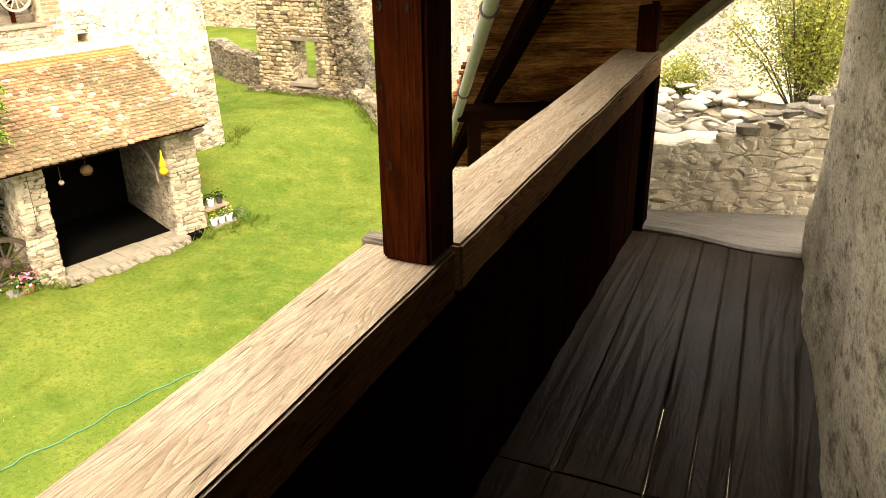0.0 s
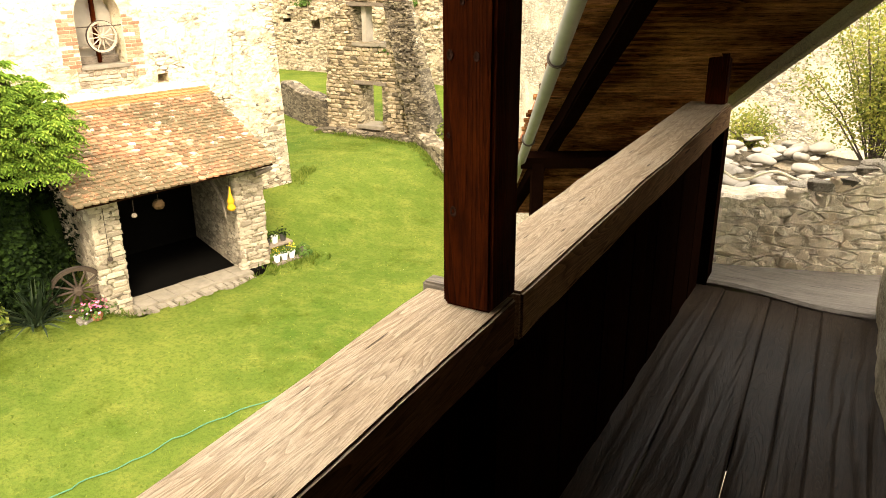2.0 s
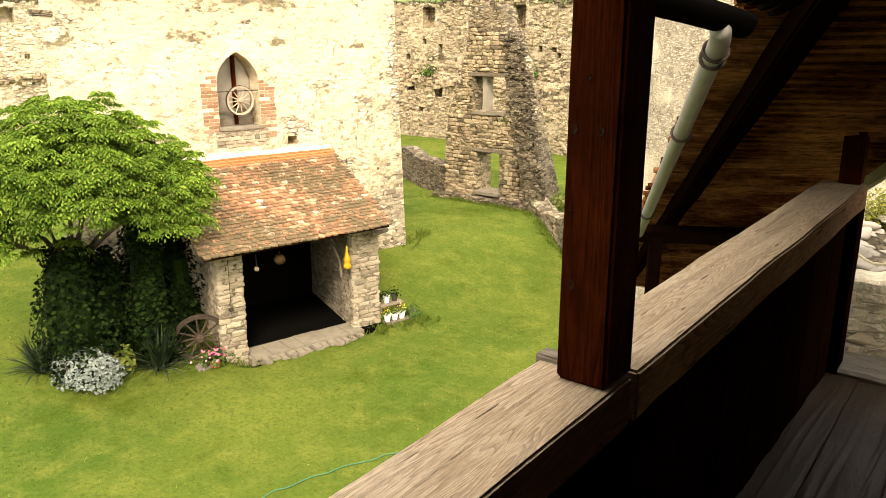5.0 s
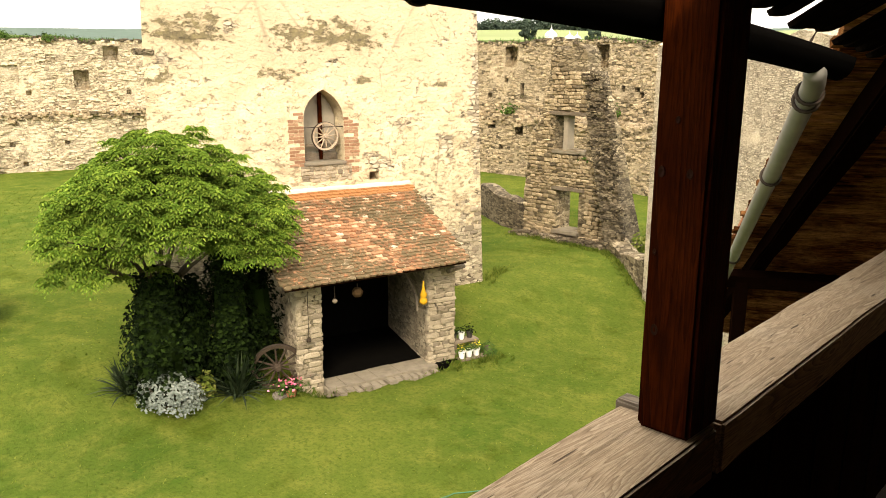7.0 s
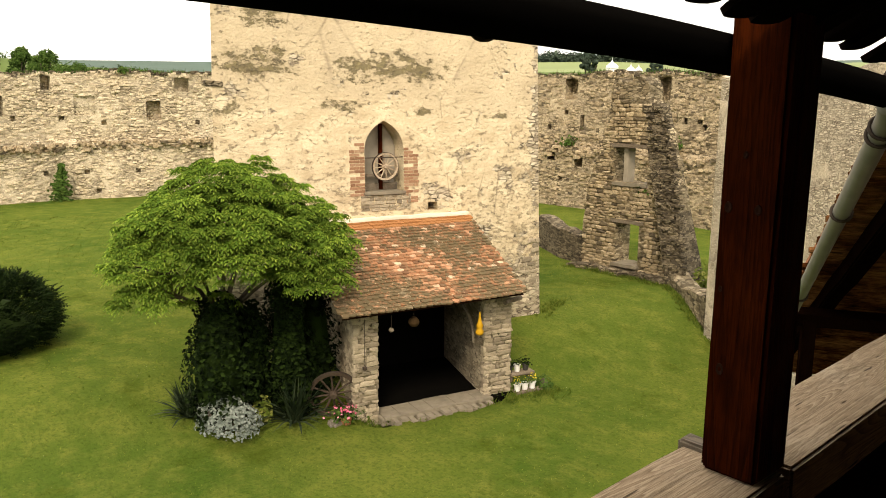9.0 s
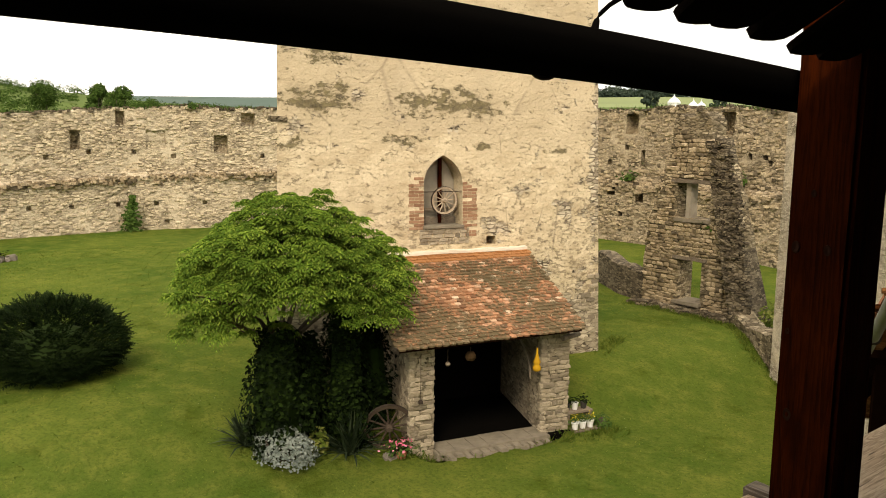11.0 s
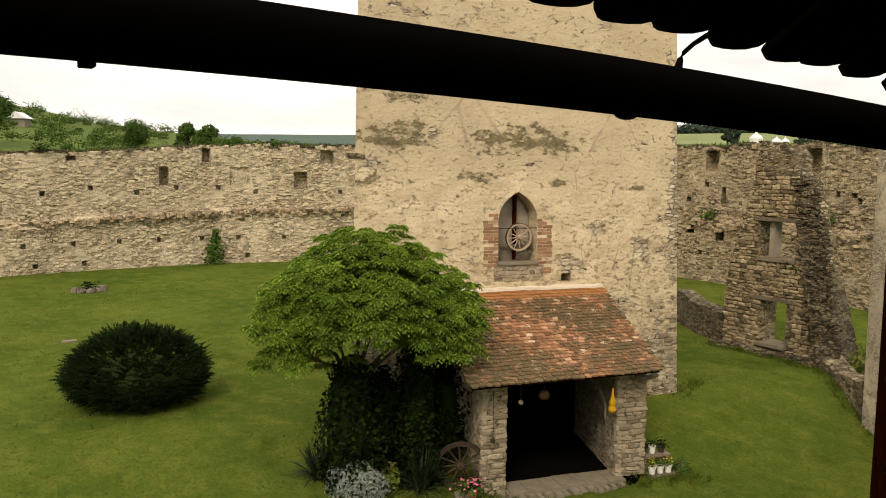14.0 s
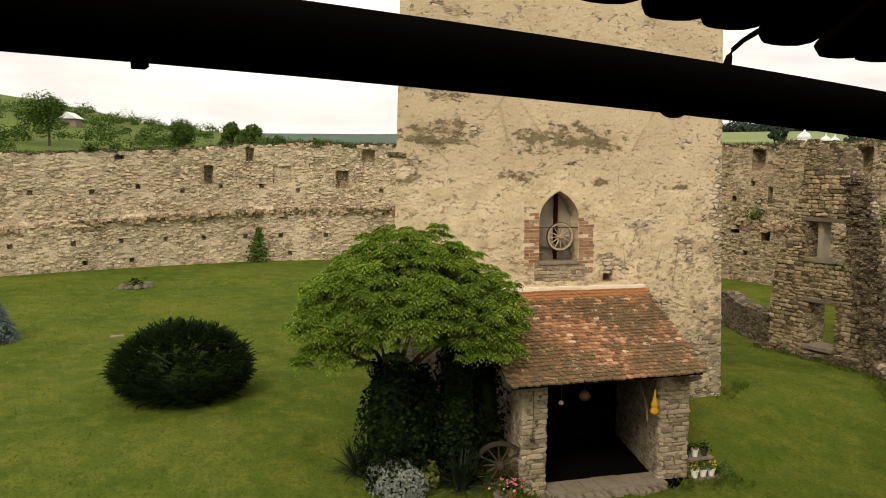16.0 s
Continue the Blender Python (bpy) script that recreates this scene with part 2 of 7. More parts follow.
    # grey-green lichen where the render has gone
    patch = islands((4.5, 6.9, 1.25, 0.50), (7.5, 6.85, 1.9, 0.50), (4.6, 7.95, 1.1, 0.4), (3.9, 5.95, 0.65, 0.20), (6.3, 6.02, 0.9, 0.17), (8.3, 5.9, 0.5, 0.11), (10.35, 5.78, 0.5, 0.10), (11.0, 10.2, 1.2, 0.7))
    n2 = m.math("ADD", m.math("MULTIPLY", m.math("SUBTRACT", m.noise(2.6, 12, m.coords((1.0, 1.0, 1.9)), 0.78), 0.5), 1.6), 0.5)
    soot = m.ramp(m.math("ADD", n2, m.math("MULTIPLY", patch, 0.26)), (0.70, 0.0), (0.76, 1.0))
    halo = m.ramp(m.math("ADD", n2, m.math("MULTIPLY", patch, 0.30)), (0.60, 0.0), (0.78, 1.0))
    col = m.mix(m.math("MULTIPLY", halo, 0.40), col, (0.27, 0.215, 0.125))
    col = m.mix(m.math("MULTIPLY", soot, 0.85), col, m.mix(m.ramp(m.noise(7.0, 6, None, 0.7), (0.35, 0.0), (0.65, 1.0)), (0.05, 0.042, 0.028), (0.22, 0.18, 0.085)))
    cr = m.voronoi(0.5, "DISTANCE_TO_EDGE", m.coords((1, 1, 0.45)))
    crack = m.math("MULTIPLY", m.ramp(cr, (0.0, 1.0), (0.010, 0.0)), m.ramp(m.noise(0.6, 3), (0.5, 0.0), (0.6, 1.0)))
    col = m.mix(m.math("MULTIPLY", crack, 0.5), col, (0.16, 0.12, 0.08))
    g = m.noise(22, 7, None, 0.72)
    col = m.mix(m.math("MULTIPLY", m.ramp(g, (0.34, 1.0), (0.54, 0.0)), 0.22), col, (0.28, 0.215, 0.13))
    h = m.mix(bare, m.math("ADD", m.math("MULTIPLY", m.noise(3.4, 9, m.coords((1, 1, 1.8)), 0.7), 1.1), 0.9), m.math("ADD", joint, m.math("MULTIPLY", sep.outputs[1], 0.5)))
    h = m.math("SUBTRACT", m.math("ADD", h, m.math("MULTIPLY", g, 0.35)), m.math("ADD", m.math("MULTIPLY", fleck, 0.45), m.math("MULTIPLY", soot, 0.3)))
    return m.done(col, h, 0.75, 0.05)


TOWER = tower_material()
CURTAIN = masonry("curtain_masonry", (0.80, 0.67, 0.465), (0.58, 0.465, 0.31), (0.15, 0.118, 0.08), 4.4, ((0.61, 0.51, 0.36), (0.74, 0.635, 0.465)), (0.42, 0.60), 0.30, 0.06)
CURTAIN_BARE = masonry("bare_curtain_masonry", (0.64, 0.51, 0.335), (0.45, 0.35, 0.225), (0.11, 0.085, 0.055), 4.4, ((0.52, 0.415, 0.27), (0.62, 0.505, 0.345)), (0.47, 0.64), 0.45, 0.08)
COURT = masonry("court_masonry", (0.70, 0.61, 0.46), (0.56, 0.47, 0.345), (0.30, 0.245, 0.18), 8.0, ((0.58, 0.485, 0.35), (0.68, 0.585, 0.44)), (0.47, 0.56), 0.15)
RUIN = masonry("ruin_masonry", (0.66, 0.54, 0.36), (0.40, 0.31, 0.19), (0.075, 0.06, 0.04), 4.0, ((0.45, 0.36, 0.23), (0.55, 0.46, 0.32)), (0.58, 0.68), 0.85, 0.08)
DARKSTONE = masonry("dark_masonry", (0.32, 0.26, 0.175), (0.16, 0.125, 0.083), (0.06, 0.05, 0.036), 5.0, None, (0, 1), 0.6)
PIER = masonry("porch_masonry", (0.50, 0.42, 0.30), (0.35, 0.29, 0.20), (0.17, 0.14, 0.10), 4.4, None, (0, 1), 0.45)
ENDWALL = masonry("cream_mortar", (0.80, 0.68, 0.49), (0.74, 0.62, 0.44), (0.60, 0.49, 0.34), 5.5, ((0.72, 0.61, 0.44), (0.84, 0.73, 0.54)), (0.40, 0.54), 0.1, 0.03)


def plaster_material():
    """Old coarse lime plaster with grit, pits and dark weathering."""
    m = Mat("rough_plaster", 0.95)
    lay = m.coords((1, 0.42, 1))
    a, b, c = m.noise(2.6, 8, lay, 0.7), m.noise(13, 9, lay, 0.8), m.noise(90, 5, lay, 0.7)
    col = m.mix(m.ramp(a, (0.34, 0.0), (0.66, 1.0)), (0.38, 0.31, 0.20), (0.80, 0.69, 0.50))
    col = m.mix(m.ramp(b, (0.38, 0.85), (0.50, 0.0)), col, (0.13, 0.10, 0.065))
    col = m.mix(m.ramp(c, (0.36, 0.6), (0.52, 0.0)), col, (0.14, 0.11, 0.07))
    grit = m.math("MULTIPLY", m.ramp(m.voronoi(34, "F1", lay), (0.10, 1.0), (0.22, 0.0)), m.ramp(m.noise(6, 3), (0.48, 0.0), (0.58, 1.0)))
    col = m.mix(m.math("MULTIPLY", grit, 0.75), col, (0.70, 0.62, 0.47))
    pit = m.ramp(m.voronoi(15, "F1", lay), (0.07, 1.0), (0.15, 0.0))
    pit = m.math("MULTIPLY", pit, m.ramp(m.noise(5, 2), (0.5, 0.0), (0.58, 1.0)))
    col = m.mix(pit, col, (0.03, 0.024, 0.018))
    h = m.math("SUBTRACT", m.math("ADD", m.math("ADD", m.math("MULTIPLY", b, 1.5), a), m.math("ADD", m.math("MULTIPLY", c, 0.35), m.math("MULTIPLY", grit, 0.3))), pit)
    return m.done(col, h, 1.0, 0.035)


PLASTER = plaster_material()
STAINED = timber("stained_timber", (0.029, 0.0044, 0.0006), (0.0012, 0.0002, 0.0001), (0.078, 0.014, 0.0016), "Z", 7.0, 0.8, spec=0.015)
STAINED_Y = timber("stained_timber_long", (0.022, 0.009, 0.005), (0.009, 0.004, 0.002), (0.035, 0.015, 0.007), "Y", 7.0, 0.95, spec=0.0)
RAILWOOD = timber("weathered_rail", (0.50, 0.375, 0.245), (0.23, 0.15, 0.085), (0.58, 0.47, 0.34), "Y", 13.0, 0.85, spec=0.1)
# near rail's side: its shadow is put into a darker wood
RAILSIDE = timber("shaded_rail_side", (0.085, 0.042, 0.021), (0.025, 0.012, 0.006), (0.16, 0.09, 0.048), "Y", 9.0, 0.9, spec=0.02)
# far rail's side: a lighter copy, for the light that reaches it
RAILSIDE_LIT = timber("lit_weathered_rail_side", (0.21, 0.12, 0.066), (0.06, 0.03, 0.016), (0.32, 0.21, 0.125), "Y", 9.0, 0.9, spec=0.02)
FLOORWOOD = timber("grey_floor_board", (0.030, 0.0185, 0.0105), (0.005, 0.003, 0.0018), (0.066, 0.043, 0.026), "Y", 13.0, 0.5, contrast=0.8, spec=0.06)
# boards near black: the gallery's inner shade sits in the colour
PARAPET = timber("shade_black_board", (0.006, 0.0022, 0.0012), (0.0025, 0.001, 0.0006), (0.011, 0.004, 0.0018), "Z", 7.0, 1.0, spec=0.0)
BATTEN = timber("roof_batten", (0.115, 0.037, 0.011), (0.005, 0.0016, 0.0007), (0.44, 0.20, 0.08), "X", 8.0, 0.95, contrast=1.5, spec=0.0)
OLDWOOD = timber("grey_old_wood", (0.22, 0.17, 0.12), (0.09, 0.07, 0.05), (0.30, 0.25, 0.19), "X", 8.0, 0.85)
WHEELWOOD = timber("wheel_wood", (0.50, 0.385, 0.265), (0.24, 0.175, 0.115), (0.60, 0.48, 0.35), "X", 14.0, 0.85)
DARKWHEEL = timber("dark_wheel_wood", (0.06, 0.040, 0.026), (0.024, 0.016, 0.011), (0.10, 0.07, 0.048), "X", 14.0, 0.85)
ZINC = plain("painted_zinc", (0.21, 0.20, 0.178), 0.5, 0.2, 0.25, 9, 0.2)
# near-black colour holds the gutter's backlit shade against the sky
GUTTERMAT = plain("silhouette_gutter_metal", (0.004, 0.0036, 0.0032), 0.95, 0.0, 0.2, 9, 0.0)
IRON = plain("rusty_iron", (0.06, 0.045, 0.035), 0.7, 0.4, 0.4, 30)
CAPPING = plain("mortar_capping", (0.66, 0.58, 0.47), 0.95, 0, 0.2, 6)
SLAB = plain("stone_slab", (0.20, 0.170, 0.125), 0.9, 0, 0.4, 7)
SILLSTONE = timber("worn_sill", (0.17, 0.145, 0.115), (0.09, 0.075, 0.06), (0.22, 0.19, 0.155), "X", 6.0, 0.85)
# porch interior: its shade is put into this near-black colour
DARKROOM = plain("shade_dark_lining", (0.004, 0.0036, 0.003), 0.98, 0, 0.4, 4, 0.0)
NICHEBACK = plain("niche_plaster", (0.30, 0.26, 0.20), 0.95, 0, 0.3, 5)
WHITEPOT = plain("white_glaze_pot", (0.75, 0.74, 0.70), 0.5, 0, 0.08, 9)
TERRA = plain("terracotta_pot", (0.36, 0.15, 0.08), 0.85, 0, 0.25, 9)
DARKPOT = plain("dark_pot", (0.05, 0.045, 0.04), 0.6, 0, 0.2, 9)
GOURDMAT = plain("yellow_gourd_skin", (0.48, 0.26, 0.02), 0.5, 0, 0.2, 6)
BASKETMAT = plain("straw_basket", (0.045, 0.026, 0.011), 0.85, 0, 0.35, 40)
BARK = timber("bark", (0.10, 0.075, 0.055), (0.04, 0.03, 0.022), (0.15, 0.12, 0.09), "Z", 9.0, 0.95)
HOSE = plain("green_hose", (0.05, 0.15, 0.085), 0.5, 0, 0.1, 9)
CABLE = plain("pale_cable", (0.55, 0.48, 0.34), 0.6, 0, 0.1, 9)
BOULDER = plain("pale_boulder", (0.25, 0.22, 0.175), 0.95, 0, 0.5, 11)
GREYSTONE = plain("grey_rubble", (0.20, 0.175, 0.14), 0.95, 0, 0.45, 9)
WHITEWALL = plain("white_render", (0.80, 0.79, 0.76), 0.9, 0, 0.06, 1)
SHEETROOF = plain("grey_sheet_roof", (0.62, 0.63, 0.64), 0.5, 0, 0.1, 1)
SHEDWOOD = plain("grey_shed_boards", (0.22, 0.19, 0.16), 0.9, 0, 0.3, 2)


def piece_stone(name, light, mid, dark, rough=0.95, grime=0.6):
    m = Mat(name, rough)
    col = m.ramp(m.random(), (0.0, dark), (0.4, mid), (0.75, light), (1.0, mid))
    n, big = m.noise(30, 7, m.coords((1, 1, 1), source="Object"), 0.7), m.noise(6, 5)
    col = m.mix(m.ramp(n, (0.36, grime), (0.6, 0.0)), col, tuple(v * 0.55 for v in dark))
    col = m.mix(m.ramp(big, (0.52, 0.0), (0.72, 0.5)), col, tuple(v * 0.7 for v in mid))
    return m.done(col, m.math("ADD", n, big), 0.8, 0.02)


def island_stone(name, light, mid, dark):
    """Small stones of one mesh, each with its own tone."""
    m = Mat(name, 0.95)
    col = m.ramp(m.island(), (0.0, dark), (0.3, mid), (0.7, light), (1.0, mid))
    n = m.noise(17, 7, None, 0.75)
    col = m.mix(m.ramp(n, (0.38, 0.6), (0.58, 0.0)), col, tuple(v * 0.5 for v in dark))
    return m.done(col, n, 0.9, 0.03)


FACESTONE = island_stone("wall_field_stone", (0.78, 0.655, 0.465), (0.60, 0.49, 0.335), (0.30, 0.245, 0.17))
RUINSTONE = island_stone("ruin_field_stone", (0.58, 0.46, 0.30), (0.34, 0.26, 0.16), (0.10, 0.08, 0.054))
PIERSTONE = piece_stone("porch_stone", (0.54, 0.45, 0.32), (0.38, 0.31, 0.215), (0.22, 0.18, 0.13))
ENDSTONE = piece_stone("cream_stone", (0.86, 0.74, 0.54), (0.78, 0.65, 0.46), (0.66, 0.52, 0.34), 0.95, 0.3)
RUBBLESTONE = piece_stone("rubble_stone", (0.46, 0.40, 0.31), (0.27, 0.23, 0.17), (0.12, 0.10, 0.075))
RUINPIECE = piece_stone("ruin_stone", (0.58, 0.46, 0.30), (0.34, 0.26, 0.16), (0.10, 0.08, 0.054))
BRICKMAT = piece_stone("old_brick", (0.50, 0.33, 0.21), (0.42, 0.235, 0.14), (0.30, 0.16, 0.095))


def tile_material(name, by_island):
    m = Mat(name, 0.9)
    r = m.island() if by_island else m.random()
    place = m.n.new("ShaderNodeNewGeometry").outputs["Position"]
    col = m.ramp(r, (0.0, (0.11, 0.062, 0.036)), (0.16, (0.26, 0.115, 0.058)), (0.32, (0.15, 0.088, 0.050)), (0.50, (0.33, 0.155, 0.080)), (0.66, (0.20, 0.115, 0.064)), (0.82, (0.38, 0.185, 0.100)), (0.93, (0.45, 0.25, 0.15)), (1.0, (0.58, 0.44, 0.31)))
    old = m.ramp(m.noise(0.55, 4, place, 0.6), (0.36, 0.0), (0.54, 1.0))
    lich = m.ramp(m.math("ADD", m.noise(9, 8, place, 0.78), m.math("MULTIPLY", old, 0.13)), (0.53, 0.0), (0.61, 0.9))
    col = m.mix(lich, col, m.mix(m.noise(30, 3, place), (0.055, 0.046, 0.026), (0.13, 0.105, 0.055)))
    pale = m.ramp(m.noise(15, 6, place, 0.7), (0.61, 0.0), (0.67, 0.75))
    col = m.mix(pale, col, (0.56, 0.46, 0.30))
    n = m.noise(40, 5)
    return m.done(col, n, 0.5, 0.01)


NEWTILE = piece_stone("newer_roof_tile", (0.50, 0.24, 0.10), (0.42, 0.19, 0.075), (0.28, 0.13, 0.055), 0.9, 0.3)
# clay eave tiles seen backlit: the silhouette is painted in as near black
EAVETILE = plain("shade_black_eave_tile", (0.006, 0.004, 0.003), 0.95, 0, 0.3, 20, 0.0)
KNOT = plain("dark_knot", (0.018, 0.005, 0.002), 0.8, 0, 0.3, 90)
TILE, TILESTUFF = tile_material("roof_tile", False), tile_material("roof_tile_rest", True)


def grass_material():
    m = Mat("lawn", 0.95)
    m.b.inputs["Specular IOR Level"].default_value = 0.02
    a, b, c = m.noise(0.22, 7, None, 0.65), m.noise(1.6, 7, None, 0.7), m.noise(13, 7, None, 0.8)
    col = m.mix(m.ramp(a, (0.35, 0.0), (0.65, 1.0)), (0.044, 0.080, 0.011), (0.102, 0.126, 0.021))
    col = m.mix(m.ramp(b, (0.46, 0.0), (0.68, 0.6)), col, (0.155, 0.160, 0.032))
    col = m.mix(m.ramp(c, (0.38, 0.6), (0.52, 0.0)), col, (0.032, 0.054, 0.008))
    col = m.mix(m.ramp(m.noise(0.7, 6, m.coords((1, 1, 1)), 0.7), (0.56, 0.0), (0.68, 0.6)), col, (0.034, 0.052, 0.004))
    spot = m.ramp(m.voronoi(5.5, "F1"), (0.030, 1.0), (0.045, 0.0))
    spot = m.math("MULTIPLY", spot, m.ramp(m.noise(0.5, 3), (0.52, 0.0), (0.62, 1.0)))
    col = m.mix(m.math("MULTIPLY", spot, 0.7), col, (0.5, 0.5, 0.38))
    return m.done(col, m.math("ADD", c, b), 0.8, 0.05)


LAWN = grass_material()
BLADES = foliage("grass_blades", (0.065, 0.110, 0.014), (0.110, 0.152, 0.022), (0.180, 0.195, 0.042), 0.7, 0.45)
HILLGRASS = plain("hill_meadow", (0.085, 0.120, 0.028), 0.95, 0, 0.35, 0.02)
HILLFAR = plain("far_woods", (0.065, 0.095, 0.075), 0.95, 0, 0.35, 0.02)
FIELD = plain("far_field", (0.17, 0.20, 0.085), 0.95, 0, 0.2, 0.01)
SUMAC = foliage("sumac_leaf", (0.060, 0.115, 0.014), (0.125, 0.21, 0.026), (0.25, 0.335, 0.05), 0.5, 0.10)
JUNIPER = foliage("juniper_needles", (0.006, 0.013, 0.004), (0.011, 0.022, 0.006), (0.026, 0.044, 0.011), 0.6)
# ivy far below leaf tone: the tree crown's shade is in its colour
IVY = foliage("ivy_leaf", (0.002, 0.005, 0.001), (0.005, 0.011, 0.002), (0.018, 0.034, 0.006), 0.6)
YUCCA = foliage("yucca_leaf", (0.016, 0.028, 0.013), (0.030, 0.046, 0.022), (0.065, 0.085, 0.042), 0.5)
SILVER = foliage("silver_leaf", (0.12, 0.145, 0.12), (0.20, 0.23, 0.195), (0.32, 0.35, 0.305), 0.8)
GOLDLEAF = foliage("gold_green_leaf", (0.09, 0.13, 0.02), (0.16, 0.19, 0.035), (0.30, 0.29, 0.09), 0.6)
PINK = foliage("pink_petal", (0.45, 0.06, 0.12), (0.60, 0.14, 0.22), (0.70, 0.32, 0.36), 0.7)
YELLOW = foliage("yellow_petal", (0.60, 0.42, 0.03), (0.70, 0.52, 0.05), (0.75, 0.60, 0.1), 0.7)
WOODS = foliage("hedge_leaf", (0.030, 0.062, 0.012), (0.055, 0.100, 0.020), (0.095, 0.145, 0.035), 0.7)
FOREST = foliage("forest_leaf", (0.030, 0.045, 0.032), (0.048, 0.068, 0.048), (0.075, 0.098, 0.068), 0.7)
SPRUCE = foliage("blue_spruce_needles", (0.06, 0.10, 0.10), (0.10, 0.15, 0.15), (0.17, 0.23, 0.23), 0.7)
BROOM = foliage("broom_leaf", (0.10, 0.125, 0.025), (0.19, 0.20, 0.040), (0.34, 0.31, 0.07), 0.7, 0.3)


# ---- helpers for meshes ----
def part(name, bm, material, parent=None, label="", smooth=False):
    """Links a bmesh as one mesh object, under a thing if one is given."""
    me = bpy.data.meshes.new(name)
    bm.to_mesh(me)
    bm.free()
    me.materials.append(material)
    if smooth:
        for p in me.polygons:
            p.use_smooth = True
    ob = new(name, me)
    if parent:
        ob.parent = parent
    if label:
        tagged(ob, label)
    return ob


def empty(name, m=None):
    ob = new(name)
    ob.empty_display_size = 0.1
    if m is not None:
        ob.matrix_world = m
    return ob


def add_box(bm, lo, hi, m=None, bevel=0.0, segs=1):
    c = [(a + b) / 2 for a, b in zip(lo, hi)]
    s = [abs(b - a) for a, b in zip(lo, hi)]
    g = bmesh.ops.create_cube(bm, size=1, matrix=Matrix.Translation(c) @ Matrix.Diagonal((*s, 1)))
    if bevel:
        ed = list({e for v in g["verts"] for e in v.link_edges})
        r = bmesh.ops.bevel(bm, geom=ed, offset=bevel, segments=segs, affect="EDGES")
        vs = list({v for f in r["faces"] for v in f.verts})
    else:
        vs = g["verts"]
    if m is not None:
        bmesh.ops.transform(bm, matrix=m, verts=vs)
    return vs


def box(name, lo, hi, material, parent=None, bevel=0.0, label="", m=None, segs=1):
    bm = bmesh.new()
    add_box(bm, lo, hi, m, bevel, segs)
    return part(name, bm, material, parent, label)


def rough_box(name, lo, hi, material, parent=None, cuts=(2, 12, 2), amp=0.006, bevel=0.012, label="", freq=3.0, m=None):
    """A hewn beam: a bevelled box cut up along its length and pushed about a little."""
    bm = bmesh.new()
    nx, ny, nz = cuts
    size = [b - a for a, b in zip(lo, hi)]
    axis = max(range(3), key=lambda i: cuts[i])
    add_box(bm, lo, hi, None, bevel, 2)
    for i, n in enumerate(cuts):
        for k in range(1, n):
            co = [0, 0, 0]
            co[i] = lo[i] + size[i] * k / n
            no = [0, 0, 0]
            no[i] = 1
            bmesh.ops.bisect_plane(bm, geom=bm.verts[:] + bm.edges[:] + bm.faces[:], plane_co=co, plane_no=no)
    for v in bm.verts:
        v.co += noise.noise_vector(v.co * freq) * amp + noise.noise_vector(v.co * freq * 4) * amp * 0.35
    if m is not None:
        bm.transform(m)
    return part(name, bm, material, parent, label)


def tube(bm, pts, radii, sides=8):
    """A tapering tube through pts."""
    rings = []
    for i, p in enumerate(pts):
        p = Vector(p)
        d = (Vector(pts[min(i + 1, len(pts) - 1)]) - Vector(pts[max(i - 1, 0)])).normalized()
        a = d.orthogonal().normalized() if abs(d.z) > 0.9 else d.cross(Vector((0, 0, 1))).normalized()
        b = d.cross(a)
        r = radii[i] if isinstance(radii, (list, tuple)) else radii
        rings.append([bm.verts.new(p + (a * math.cos(2 * math.pi * k / sides) + b * math.sin(2 * math.pi * k / sides)) * r) for k in range(sides)])
    for q, w in zip(rings, rings[1:]):
        for k in range(sides):
            bm.faces.new((q[k], q[(k + 1) % sides], w[(k + 1) % sides], w[k]))
    bm.faces.new(list(reversed(rings[0])))
    bm.faces.new(rings[-1])


def lathe(bm, profile, sides=16, m=None):
    """Turns (radius, height) pairs round z."""
    rings = [[bm.verts.new((r * math.cos(2 * math.pi * k / sides), r * math.sin(2 * math.pi * k / sides), z)) for k in range(sides)] for r, z in profile]
    for q, w in zip(rings, rings[1:]):
        for k in range(sides):
            bm.faces.new((q[k], q[(k + 1) % sides], w[(k + 1) % sides], w[k]))
    bm.faces.new(list(reversed(rings[0])))
    bm.faces.new(rings[-1])
    if m is not None:
        bmesh.ops.transform(bm, matrix=m, verts=[v for r in rings for v in r])


def cut_holes(ob, cutters):
    """Takes the cutters' volumes out of a mesh object."""
    for bm in cutters:
        me = bpy.data.meshes.new("cutter")
        bm.to_mesh(me)
        bm.free()
        co = new("cutter", me)
        co.matrix_world = ob.matrix_world
        md = ob.modifiers.new("cut", "BOOLEAN")
        md.operation, md.object, md.solver = "DIFFERENCE", co, "EXACT"
        bpy.context.view_layer.update()
        got = bpy.data.meshes.new_from_object(ob.evaluated_get(bpy.context.evaluated_depsgraph_get()))
        ob.modifiers.clear()
        ob.data = got
        bpy.data.objects.remove(co)


def prism(pts, y0, y1):
    """A closed prism of an outline in x and z, from y0 to y1."""
    bm = bmesh.new()
    a, b = [bm.verts.new((x, y0, z)) for x, z in pts], [bm.verts.new((x, y1, z)) for x, z in pts]
    bm.faces.new(a)
    bm.faces.new(list(reversed(b)))
    for i in range(len(pts)):
        j = (i + 1) % len(pts)
        bm.faces.new((a[j], a[i], b[i], b[j]))
    bmesh.ops.recalc_face_normals(bm, faces=bm.faces)
    return bm


